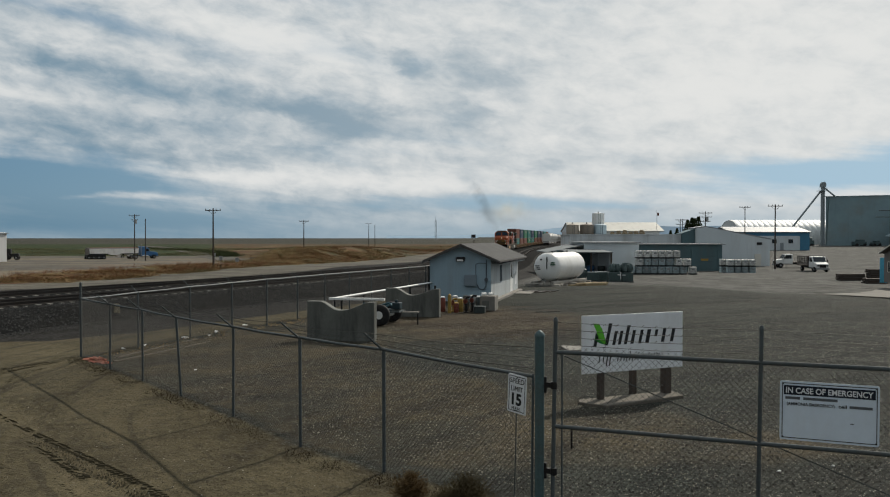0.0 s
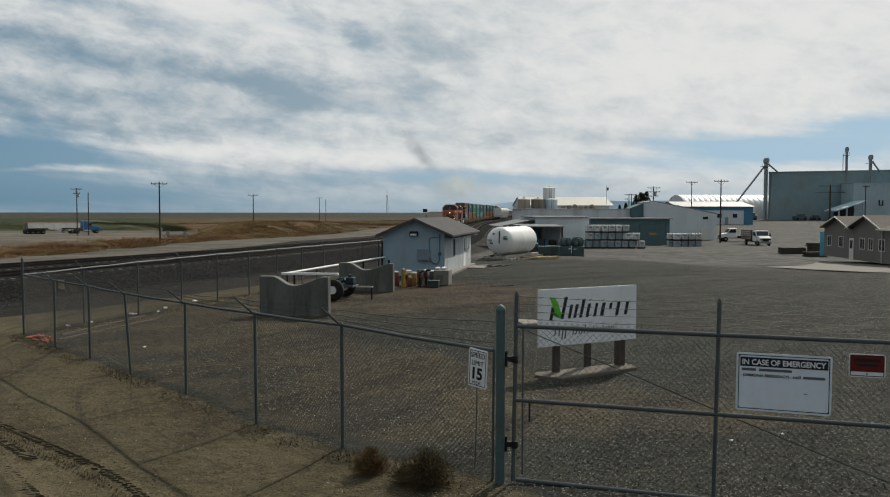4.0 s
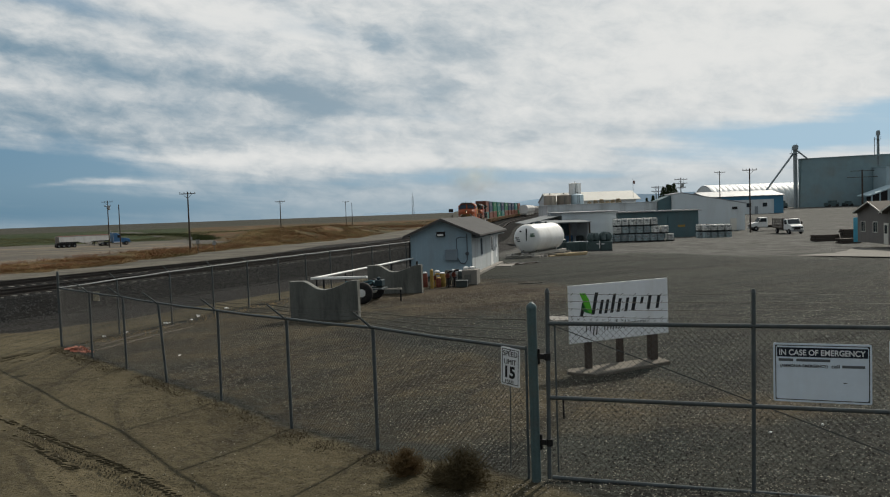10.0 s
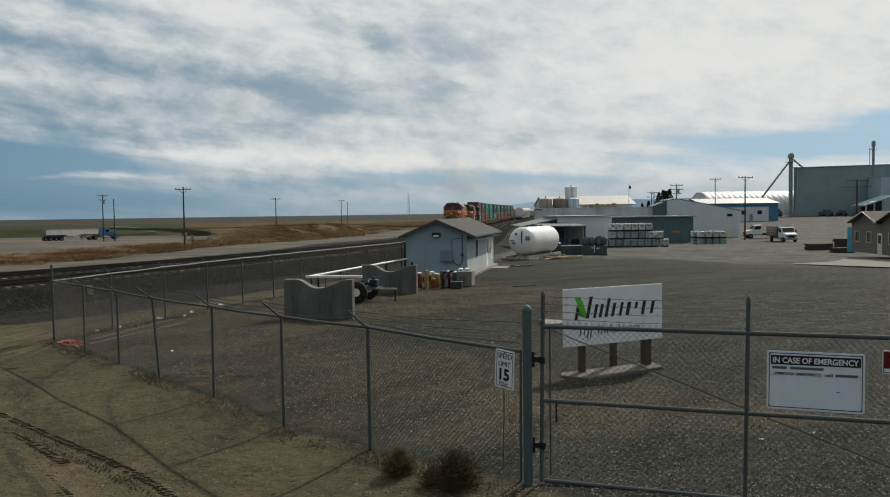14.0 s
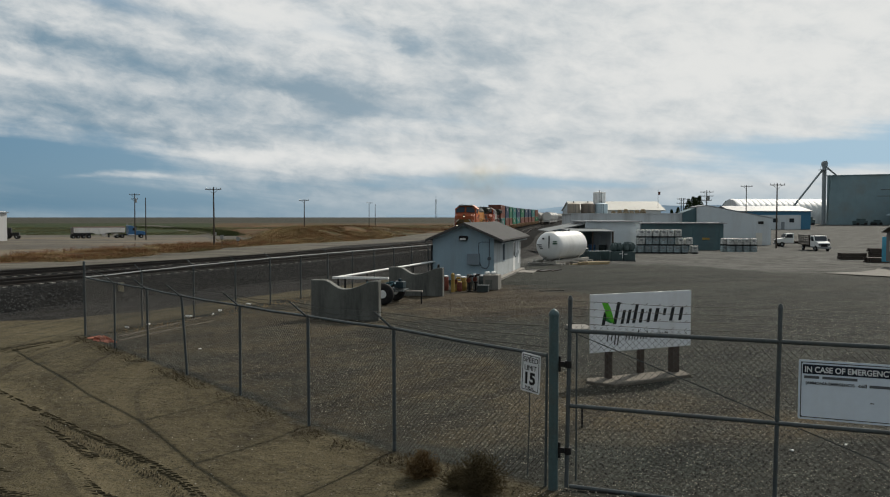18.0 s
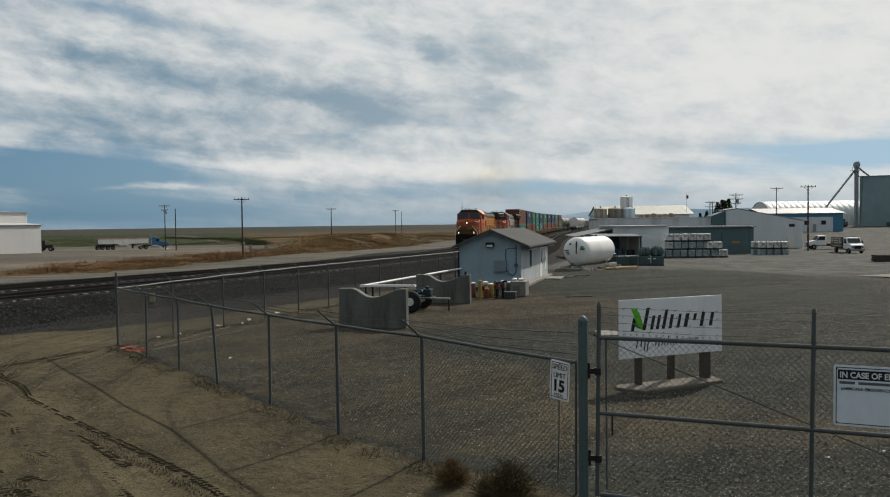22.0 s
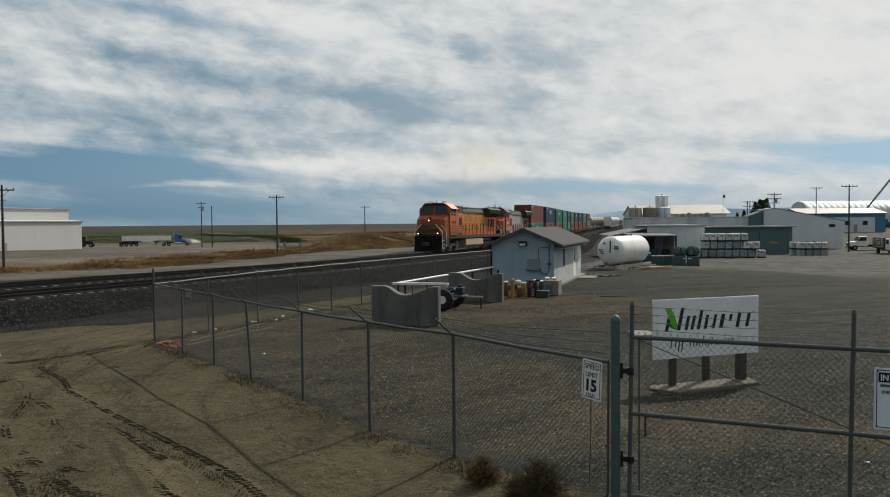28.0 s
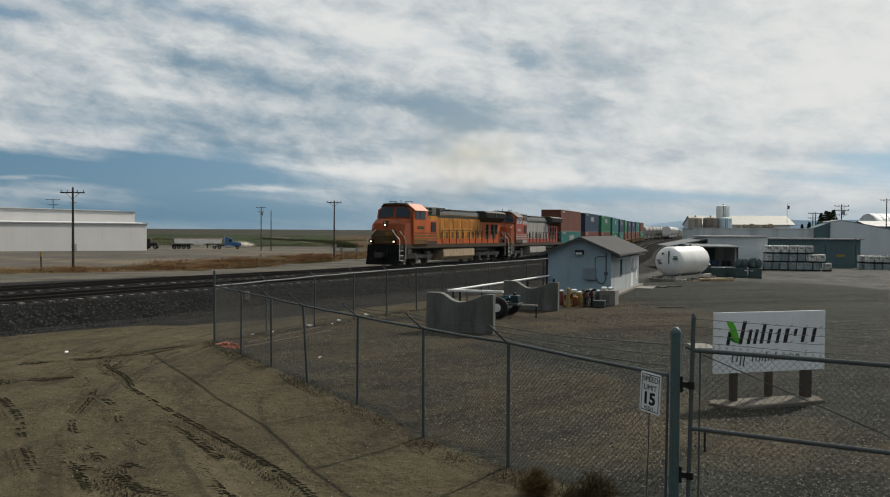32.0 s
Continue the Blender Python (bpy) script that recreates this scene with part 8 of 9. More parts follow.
for k_, (x, y, h) in enumerate(((16.6, 76.4, 1.75), (17.85, 76.7, 1.85), (14.9, 78.5, 1.0), (16.0, 79.5, 1.1), (13.9, 79.6, 1.3))):
    o = thing("wrapped_pallet", "dark green plastic bin topped with wrapped lumpy bags", "pallet", pose(x, y, on(x, y), 0, 0, random.uniform(-12, 12)), "wrapped pallets")
    part("pallet", Mesh().box(-0.6, -0.55, 0, 0.6, 0.55, 0.12), GALV, o)
    part("bin", Mesh().box(-0.58, -0.54, 0.12, 0.58, 0.54, min(h, 0.98)), WRAP, o, "dark green plastic bin", 0.06)
    if h > 1.2:
        for dx, dy, sx in ((-0.28, -0.1, 0.34), (0.28, 0.05, 0.36), (0.0, 0.25, 0.4)):
            part("bag", Mesh().blob((dx, dy, 0.98 + (h - 0.98) * 0.42), sx, 0.36, (h - 0.98) * 0.6, k_ * 7 + int(dx * 10), 0.22, 14, 8), WRAP, o, "lumpy wrapped bag", smooth=True)
    if k_ == 0:
        part("white_tape", Mesh().box(0.50, -0.552, 0.3, 0.57, -0.541, 1.0), WHITEPAINT, o)
    if k_ < 2:
        part("white_tape", Mesh().box(-0.52 + 0.75 * (1 - k_), -0.552, 0.70, -0.20 + 0.68 * (1 - k_), -0.5415, 0.78), WHITEPAINT, o)
for x, y, h, c in ((18.3, 104.5, 1.3, SKYBLUE), (19.6, 105, 1.3, TRUCKBLUE), (17.2, 105.2, 1.0, OLIVE), (21.0, 104.8, 1.2, OLIVE)):
    barrel("drum", "dark blue drum stored under the lean-to", x, y, 0.5, h, c, OLIVE, "drums under the lean-to")
for x, y, w, h, r in ((47.4, 91.6, 2.9, 0.8, 4), (49.9, 90.9, 1.4, 1.5, -6), (48.2, 87.6, 2.4, 0.3, 3)):
    o = thing("timber_stack", "stack of dark rusty timber and steel", "timber stack", pose(x, y, on(x, y) - 0.05, 0, 0, r), "timber stacks")
    RUSTW = bpy.data.materials.get("rusty timber") or mat("rusty timber", (0.058, 0.047, 0.040), 0.9, 0, 0.35, 0.6, 0.05, 0.3)
    for k in range(max(3, int(h / 0.2))):
        for j in range(3):
            part("beam", Mesh().box(-w / 2 + random.uniform(-0.15, 0.15), -0.6 + 0.42 * j, 0.2 * k, w / 2 + random.uniform(-0.15, 0.15), -0.24 + 0.42 * j, 0.2 * k + 0.18), RUSTW, o)


# ---------------------------------------------------------------- parked trucks
def stake_truck(x, y, rz, label, stakes):
    """Faces +x."""
    g = thing("flatbed_truck", label, "truck", pose(x, y, on(x, y), 0, 0, rz))
    part("hood", Mesh().prism([(3.6, 0.7), (3.65, 1.25), (3.4, 1.45), (2.3, 1.6), (2.3, 0.7)], "y", -0.95, 0.95), WHITEPAINT, g, bevel=0.08)
    part("cab", Mesh().prism([(2.4, 0.7), (2.4, 1.62), (1.95, 2.42), (0.75, 2.45), (0.7, 0.7)], "y", -1.05, 1.05), WHITEPAINT, g, bevel=0.08)
    part("windscreen", Mesh().prism([(2.41, 1.66), (2.02, 2.36), (2.06, 2.38), (2.45, 1.68)], "y", -0.92, 0.92), GLASS, g)
    for s in (-1, 1):
        part("side_window", Mesh().prism([(0.95, 1.65), (2.2, 1.65), (1.9, 2.28), (0.95, 2.28)], "y", s * 1.055 - 0.01, s * 1.055 + 0.01), GLASS, g)
        part("headlamp", Mesh().box(3.62, s * 0.7 - 0.15, 0.95, 3.68, s * 0.7 + 0.15, 1.15), GLASS, g)
        part("mirror", Mesh().box(2.2, s * 1.25 - 0.1, 1.6, 2.28, s * 1.25 + 0.1, 2.0), BLACK, g)
        for wx in (2.75, -2.4):
            wheel(g, wx, s * 0.88, 0.45, 0.45, 0.32, GREYPL, rz=90)
    part("grille", Mesh().box(3.63, -0.5, 0.75, 3.69, 0.5, 1.22), BLACK, g)
    part("bumper", Mesh().box(3.6, -1.05, 0.42, 3.8, 1.05, 0.7), GREYPL, g, bevel=0.03)
    part("frame", Mesh().box(-3.8, -0.4, 0.6, 2.4, 0.4, 0.85), BLACK, g)
    part("bed", Mesh().box(-3.9, -1.15, 0.88, 0.55, 1.15, 1.05), TIMBER, g)
    if stakes:
        part("headboard", Mesh().box(0.45, -1.15, 1.05, 0.55, 1.15, 2.55), TIMBER, g)
        for s in (-1, 1):
            for k in range(5):
                part("stake_board", Mesh().box(-3.9, s * 1.13 - 0.03, 1.1 + 0.29 * k, 0.5, s * 1.13 + 0.03, 1.32 + 0.29 * k), TRUCKGREY, g)
            for k in range(5):
                part("stake", Mesh().box(-3.8 + 1.0 * k, s * 1.18 - 0.03, 1.0, -3.7 + 1.0 * k, s * 1.18 + 0.03, 2.55), TRUCKGREY, g)
    return g


stake_truck(59.6, 126.6, -94, "white flatbed truck with grey timber stake sides", True)
stake_truck(63.3, 141.5, 172, "white pickup truck with a long dark flatbed", False)


# ---------------------------------------------------------------- power poles
POLEWOOD = mat("weathered pole wood", (0.06, 0.05, 0.042), 0.9, 0, 0.3, 0.8, 0.05, 0.3)
INSUL = mat("grey porcelain", (0.3, 0.3, 0.3), 0.3)


def power_pole(x, y, top, arms=((0.35, 2.4),), rz=0, label="dark wooden power pole with a crossarm", transformer=False, r=0.15, braces=True):
    z = on(x, y)
    p = thing("power_pole", label, "power pole", pose(x, y, z, 0, 0, rz), "power poles")
    h = top - z
    part("pole", Mesh().rod((0, 0, -0.2), (0, 0, h), r, 12, r * 0.62), POLEWOOD, p, smooth=True)
    for drop, w in arms:
        zz = h - drop
        a = part("crossarm", Mesh().box(-w / 2, -0.16, zz - 0.06, w / 2, -0.05, zz + 0.06), POLEWOOD, p)
        for xx in (-w * 0.46, -w * 0.2, w * 0.2, w * 0.46):
            part("insulator", Mesh().lathe((xx, -0.1, zz + 0.06), (xx, -0.1, zz + 0.28), [(0, 0.03), (0.4, 0.04), (0.5, 0.075), (0.8, 0.075), (1, 0.03)], 8), INSUL, a)
        if braces:
            for s in (-1, 1):
                part("brace", Mesh().rod((0, -0.12, zz - 0.7), (s * w * 0.28, -0.12, zz - 0.05), 0.025, 5), GALV, p)
    if transformer:
        part("transformer", Mesh().lathe((0.35, -0.2, h - 2.2), (0.35, -0.2, h - 1.2), [(0, 0.25), (0.1, 0.28), (0.9, 0.28), (1, 0.2)], 12), GREYPL, p, smooth=True)
    return p


power_pole(-36.6, 124.4, 7.75, ((0.35, 2.5),))
power_pole(-50.0, 75.0, 7.25, ((0.55, 2.4),), rz=15)
power_pole(-73.9, 187.3, 8.6, ((0.3, 2.6), (1.3, 1.6)), transformer=True)
power_pole(-71.2, 187.0, 7.6, (), label="bare weathered wooden utility pole")
power_pole(-37.2, 207.7, 7.7, ((0.3, 2.6),))
power_pole(-31.9, 330.0, 9.2, ((0.3, 2.8),))
power_pole(-29.5, 332.0, 8.4, (), label="bare weathered wooden utility pole")
power_pole(-166.2, 238.7, 12.6, ((0.3, 5.0), (1.9, 4.0)), label="tall pole with two crossarms behind the white building")
power_pole(-165.5, 248.5, 11.9, ((0.3, 2.4),))
power_pole(66.0, 220, 8.3, ((0.3, 2.6), (1.5, 2.6)))
power_pole(67.9, 224, 8.4, ((0.3, 2.6),))
power_pole(59.8, 180, 9.1, ((0.4, 3.0), (1.3, 3.0), (2.3, 2.2)), transformer=True)
power_pole(76.5, 200, 11.1, ((0.3, 3.0),))
power_pole(56.9, 135, 8.8, ((0.3, 2.6),))
power_pole(102.3, 180, 9.5, ((0.25, 5.6), (1.7, 7.2)), braces=False, r=0.26)
power_pole(104.8, 170, 9.1, ((0.25, 1.6),))
power_pole(75.7, 110, 11.7, ((0.4, 3.0), (2.6, 2.2)), rz=10)
mk = thing("marker_post", "small yellow marker post in the grass", "post", pose(-56.5, 79.0, on(-56.5, 79.0)))
part("post", Mesh().box(-0.06, -0.05, 0, 0.06, 0.05, 1.35), TIMBER, mk)
part("head", Mesh().box(-0.13, -0.06, 1.35, 0.13, 0.06, 1.85), YELLOW, mk, bevel=0.03)
for x, y, h in ((-28.5, 108.0, 1.7), (-31.0, 109, 1.9), (-41.0, 140, 2.0)):
    o = thing("road_sign", "small pale road sign on a thin post", "sign", pose(x, y, on(x, y)), "road signs")
    part("post", Mesh().rod((0, 0, 0), (0, 0, h), 0.03, 6), GALV, o)
    part("plate", Mesh().box(-0.25, -0.03, h - 0.55, 0.25, -0.01, h), GREYPL, o)
tw = thing("lattice_tower", "distant lattice radio tower", "tower", pose(-7.5, 640.0, 1.0))
for a in range(3):
    c, s_ = cos(a * 2.09), sin(a * 2.09)
    part("leg", Mesh().rod((1.0 * c, 1.0 * s_, 0), (0.5 * c, 0.5 * s_, 16), 0.12, 5), TOWERM, tw)
for k in range(8):
    part("lattice", Mesh().rod((-0.8, 0, 2 * k), (0.8, 0, 2 * k + 2), 0.07, 4).rod((0.8, 0, 2 * k), (-0.8, 0, 2 * k + 2), 0.07, 4), TOWERM, tw)
part("mast", Mesh().rod((0, 0, 16), (0, 0, 19), 0.1, 5), TOWERM, tw)


cb = thing("signal_cabinet", "small dark signal cabinet on a post beside the railway", "cabinet", pose(14.6, 400.0, on(14.6, 400.0)))
part("post", Mesh().rod((0, 0, -0.3), (0, 0, 3.4), 0.12, 8), POLEWOOD, cb)
part("box", Mesh().box(-1.1, -0.4, 3.0 - on(14.6, 400.0), 1.1, 0.4, 4.6 - on(14.6, 400.0)), BLACK, cb, bevel=0.06)
part("post", Mesh().rod((0.7, 0, -0.3), (0.7, 0, 3.4), 0.12, 8), POLEWOOD, cb)


# ---------------------------------------------------------------- white warehouse across the line, road, distant ridge
def white_warehouse():
    a, b = Vector((-97.0, 174.0, 0)), Vector((-113.5, 121.0, 0))
    d = b - a
    n = d.length
    z = -2.6
    s = thing("white_warehouse", "long white metal warehouse with a taller rear bay", "building", pose(a.x, a.y, z, 0, 0, math.degrees(atan2(d.y, d.x))))
    # local x from the corner along the front wall, -y away from the line is behind
    H = 6.55
    part("core", Mesh().box(0.1, -24, 0, n, -0.1, H - 0.1), WALLWHITE, s)
    m = 48
    for k in range(m):
        p = Mesh().box(n * k / m + 0.005, -0.12, 0.0, n * (k + 1) / m - 0.005, 0.0, H)
        p.box(n * (k + 0.5) / m - 0.05, 0.0, 0, n * (k + 0.5) / m + 0.05, 0.003, H)
        part("wall_panel", p, WALLWHITE, s)
    part("eave", Mesh().box(-0.3, -0.2, H, n, 0.30, H + 0.20), GREYBOX, s)
    part("low_roof", Mesh().prism([(0.25, H + 0.2), (-3.8, H + 0.5), (-3.8, H), (0.25, H + 0.1)], "x", -0.2, n), WALLWHITE, s)
    part("upper_bay", Mesh().box(0.3, -40, 0, n, -3.6, H + 2.85), WALLWHITE, s)
    part("upper_bay_step", Mesh().box(4.5, -30, H + 2.85, n, -4.2, H + 3.15), WALLWHITE, s)
    part("upper_roof", Mesh().box(0.0, -40.2, H + 2.85, n, -3.35, H + 3.0), GREYBOX, s)
    part("door", Mesh().box(19.5, 0.02, 0.0, 20.6, 0.06, 2.2), GREYBOX, s)
    part("footing", Mesh().box(-0.2, 0.02, -0.3, n, 0.5, 0.25), CONCDARK, s, "dark concrete footing")


WALLWHITE = mat("smooth white wall sheet", (0.52, 0.52, 0.515), 0.65, 0, 0.05, 5, 0.2, 0.03, (0.44, 0.43, 0.41), 0.35, streaks=1)
white_warehouse()
for x, y, lab in ((-110.0, 199.0, "dark parked tractor at the warehouse end"),):
    o = thing("farm_tractor", lab, "tractor", pose(x, y, on(x, y), 0, 0, 15))
    part("body", Mesh().box(-1.2, -0.6, 0.8, 2.0, 0.6, 1.6).box(-1.2, -0.7, 1.6, 0.2, 0.7, 2.8), BLACK, o, bevel=0.08)
    for wx, r in ((-0.8, 0.85), (1.5, 0.55)):
        for s in (-1, 1):
            wheel(o, wx, s * 0.85, r, r, 0.4, GREYPL, rz=90)


def strip(name, label, category, pts, width, lift, material):
    """A road along a line of points."""
    vs, fs = [], []
    ps = []
    for (a, b) in zip(pts, pts[1:]):
        n = max(2, int((Vector(b) - Vector(a)).length / 4))
        ps += [Vector(a).lerp(Vector(b), k / n) for k in range(n)]
    ps.append(Vector(pts[-1]))
    for k, p in enumerate(ps):
        d = (ps[min(k + 1, len(ps) - 1)] - ps[max(k - 1, 0)]).normalized()
        nrm = Vector((-d.y, d.x))
        for o in (-0.5, -0.25, 0, 0.25, 0.5):
            q = p + nrm * (o * width)
            vs.append((q.x, q.y, on(q.x, q.y) + lift))
        if k:
            fs += [((k - 1) * 5 + i, (k - 1) * 5 + i + 1, k * 5 + i + 1, k * 5 + i) for i in range(4)]
    tagged(part(name, Mesh().add(vs, fs), material, None), label, category, kind="structure")


ASPHALT = mat("worn grey asphalt", (0.085, 0.080, 0.072), 0.95, 0, 0.25, 4, 0.05, 0.2, (0.12, 0.105, 0.085), 0.6, spec=0.05)
ROADLINE = [(-49, 186), (-70, 240), (-110, 330), (-165, 430)]
strip("road", "worn grey asphalt road across the plain", "road", ROADLINE, 9.0, 0.06, ASPHALT)


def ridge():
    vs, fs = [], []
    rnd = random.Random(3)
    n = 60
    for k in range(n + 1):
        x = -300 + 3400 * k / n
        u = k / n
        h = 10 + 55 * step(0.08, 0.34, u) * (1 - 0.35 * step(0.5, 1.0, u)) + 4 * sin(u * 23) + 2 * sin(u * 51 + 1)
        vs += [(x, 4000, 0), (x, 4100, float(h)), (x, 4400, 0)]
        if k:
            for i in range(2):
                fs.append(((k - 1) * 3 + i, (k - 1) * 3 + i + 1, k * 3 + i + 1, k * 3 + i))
    # the blue of distant haze is put into the ridge's base colour
    tagged(part("backdrop", Mesh().add(vs, fs), mat("haze-tinted far hills", (0.20, 0.29, 0.38), 1.0, 0, 0.08, 400, 60, 0), None, smooth=True), "far ridge on the skyline, tinted with haze blue", "hills", kind="structure")


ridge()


# ---------------------------------------------------------------- weeds, litter and wheel marks
TWIG = mat("dry tumbleweed", (0.105, 0.070, 0.034), 0.9, 0, 0.35, 0.3, 0.03, 0.0, spec=0.05)
TWIGD = mat("dark tumbleweed", (0.070, 0.055, 0.030), 0.9, 0, 0.35, 0.3, 0.03, 0.0, spec=0.05)
DRYGRASS = mat("dry tawny grass", (0.195, 0.128, 0.066), 0.95, 0, 0.35, 6, 0.3, 0.0, (0.13, 0.055, 0.022), 0.8, spec=0.03)
PALEGRASS = mat("bleached grass", (0.27, 0.195, 0.10), 0.95, 0, 0.3, 6, 0.3, 0.0, spec=0.03)
WEEDD = mat("dead dark weeds", (0.026, 0.020, 0.013), 0.95, 0, 0.45, 0.4, 0.03, 0.0, (0.046, 0.033, 0.021), 0.4, spec=0.03)
SAGE = mat("sagebrush leaves", (0.105, 0.105, 0.055), 0.95, 0, 0.35, 4, 0.3, 0.0, spec=0.03)


def tumbleweed(x, y, r, h, material, label, n, seed):
    rnd = random.Random(seed)
    m = Mesh()
    for k in range(n):
        a, e = rnd.uniform(0, 2 * pi), rnd.uniform(0.05, 1.5)
        s = rnd.uniform(0.55, 1.05)
        p = Vector((rnd.uniform(-0.3, 0.3) * r, rnd.uniform(-0.3, 0.3) * r, rnd.uniform(0, 0.15) * h))
        q = Vector((r * s * cos(a) * cos(e), r * s * sin(a) * cos(e), h * s * sin(e) + 0.03))
        mid_ = p.lerp(q, 0.55) + Vector((rnd.uniform(-1, 1), rnd.uniform(-1, 1), rnd.uniform(-0.3, 1))) * (0.12 * r)
        m.rod(p, mid_, 0.0042, 3, 0.003)
        m.rod(mid_, q, 0.003, 3, 0.0012)
        for j in range(5):
            b = mid_.lerp(q, rnd.uniform(0, 1))
            m.rod(b, b + Vector((rnd.uniform(-1, 1), rnd.uniform(-1, 1), rnd.uniform(-0.2, 1))) * (0.2 * r), 0.0022, 3, 0.001)
    t = thing("tumbleweed", label, "bush", pose(x, y, on(x, y)), "tumbleweeds at the gate")
    part("tangle", m, material, t)


tumbleweed(-0.32, 9.95, 0.30, 0.33, TWIG, "small rusty dry tumbleweed at the fence foot", 380, 1)
tumbleweed(0.38, 9.12, 0.42, 0.44, TWIGD, "dark dry tumbleweed at the fence foot", 520, 2)
tumbleweed(0.12, 9.35, 0.26, 0.22, TWIGD, "dark dry tumbleweed at the fence foot", 150, 3)


def tufts(name, label, spots, material, seed, tall, spread, blades):
    """A great many small tufts of stalks as one mesh."""
    rnd = random.Random(seed)
    vs, fs = [], []
    for x, y in spots:
        z = on(x, y) - 0.02
        s = rnd.uniform(0.6, 1.4)
        for k in range(blades):
            a = rnd.uniform(0, 2 * pi)
            bx, by = x + rnd.uniform(-0.5, 0.5) * spread * s, y + rnd.uniform(-0.5, 0.5) * spread * s
            h, ln = tall * s * rnd.uniform(0.35, 1.1), spread * s * rnd.uniform(0.1, 0.75)
            w = 0.012 * spread + 0.004
            tx, ty = bx + ln * cos(a), by + ln * sin(a)
            n = len(vs)
            vs += [(bx - w * sin(a), by + w * cos(a), z), (bx + w * sin(a), by - w * cos(a), z), (bx + w * cos(a), by + w * sin(a), z), (tx, ty, z + h)]
            fs += [(n, n + 1, n + 3), (n + 1, n + 2, n + 3), (n + 2, n, n + 3)]
    me = bpy.data.meshes.new(name)
    me.from_pydata(vs, [], fs)
    me.materials.append(material)
    return tagged(new(name, me), label, "grass", kind="stuff")


rnd_ = random.Random(11)


def on_road(x, y):
    """Whether a place lies on the road across the plain."""
    rx = np.interp(y, [p[1] for p in ROADLINE], [p[0] for p in ROADLINE])
    return 180 < y < 430 and abs(x - rx) < 6.0


def verge_spots(n, y0, y1, o0, o1, power=1.0, thin=-0.12):
    out = []
    while len(out) < n:
        y = y0 + (y1 - y0) * rnd_.random() ** power
        o = rnd_.uniform(o0, o1)
        x = float(track_x(y)) + o * float(side(y))
        if noise.noise(Vector((x * 0.16, y * 0.16, 3.3))) + 0.5 * noise.noise(Vector((x * 0.5, y * 0.5, 8.3))) + rnd_.uniform(-0.3, 0.3) > thin and not on_road(x, y):
            out.append((x, y))
    return out


tufts("dry_grass", "tawny dry weeds along the far side of the railway", verge_spots(2600, 45, 200, -45, -31.5, 1.2, 0.16), DRYGRASS, 3, 0.36, 1.5, 30)
tufts("bleached_grass", "bleached dry grass along the far side of the railway", verge_spots(3000, 45, 180, -47, -31.5, 1.2, 0.06), PALEGRASS, 4, 0.28, 1.4, 26)
tufts("scrub", "patches of sagebrush and dry scrub on the plain", [(x, y) for x, y in verge_spots(1500, 110, 420, -70, -33) if x > -0.29 * y], DRYGRASS, 5, 0.8, 1.8, 7)
RUSTWEED = mat("rust-red weeds", (0.130, 0.058, 0.030), 0.95, 0, 0.35, 5, 0.3, 0.0, (0.10, 0.07, 0.038), 0.7, spec=0.03)
tufts("rust_weeds", "rust-red dry weeds on the railway bank", verge_spots(1500, 80, 330, -50, -33, 1.0, 0.12) + verge_spots(700, 48, 150, -42, -32, 1.1, 0.30), RUSTWEED, 15, 0.62, 1.8, 12)
tufts("green_weeds", "low grey-green weeds among the dry grass", verge_spots(600, 46, 170, -43, -31, 1.1, 0.26), SAGE, 16, 0.50, 1.5, 14)
tufts("sagebrush", "patches of grey-green sagebrush on the plain", [(x, y) for x, y in verge_spots(900, 130, 420, -75, -33) if x > -0.29 * y] + [p for p in [(rnd_.uniform(-190, -70), rnd_.uniform(236, 350)) for k in range(4200)] if noise.noise(Vector((p[0] * 0.06, p[1] * 0.04, 1.7))) > -0.05], SAGE, 6, 0.7, 2.6, 11)
rise = []
while len(rise) < 3900:
    y = rnd_.uniform(138, 235)
    x = y * rnd_.uniform(-0.245, -0.07)
    if x < float(track_x(y)) - 33 * float(side(y)) and noise.noise(Vector((x * 0.10, y * 0.05, 5.5))) > -0.1 and not on_road(x, y):
        rise.append((x, y))
tufts("rise_grass", "bleached yellow grass on the low rise beyond the line", rise[:2300], PALEGRASS, 17, 0.45, 2.2, 14)
tufts("rise_rust_weeds", "rust-red weeds on the low rise beyond the line", rise[2300:3100], RUSTWEED, 20, 0.55, 2.2, 12)
tufts("rise_weeds", "grey-green weeds on the low rise beyond the line", rise[3100:], SAGE, 18, 0.6, 2.2, 12)
far_edge = [(-136, 353), (-98, 311), (-72, 264), (-61, 230)]
kerb = []
for (ax, ay), (bx, by) in zip(far_edge, far_edge[1:]):
    for k in range(420):
        t = rnd_.random()
        kerb.append((ax + (bx - ax) * t + rnd_.gauss(-3, 1.6), ay + (by - ay) * t + rnd_.gauss(3, 1.6)))
tufts("road_weeds", "dark green weeds along the far edge of the road", kerb, mat("dark green weeds", (0.040, 0.050, 0.022), 0.95, 0, 0.35, 4, 0.3, 0.0, spec=0.03), 19, 1.0, 2.6, 12)
edge = []
for (ax, ay), (bx, by) in zip(FRONT, FRONT[1:]):
    for k in range(190):
        t = rnd_.random()
        if noise.noise(Vector((ax + (bx - ax) * t, ay + (by - ay) * t, 9.1)) * 1.1) < -0.05:
            continue
        edge.append((ax + (bx - ax) * t + rnd_.gauss(-0.13, 0.08), ay + (by - ay) * t + rnd_.gauss(-0.10, 0.08)))
tufts("fence_weeds", "dry dark weeds along the foot of the fence", edge, WEEDD, 8, 0.095, 0.30, 14)
back = []
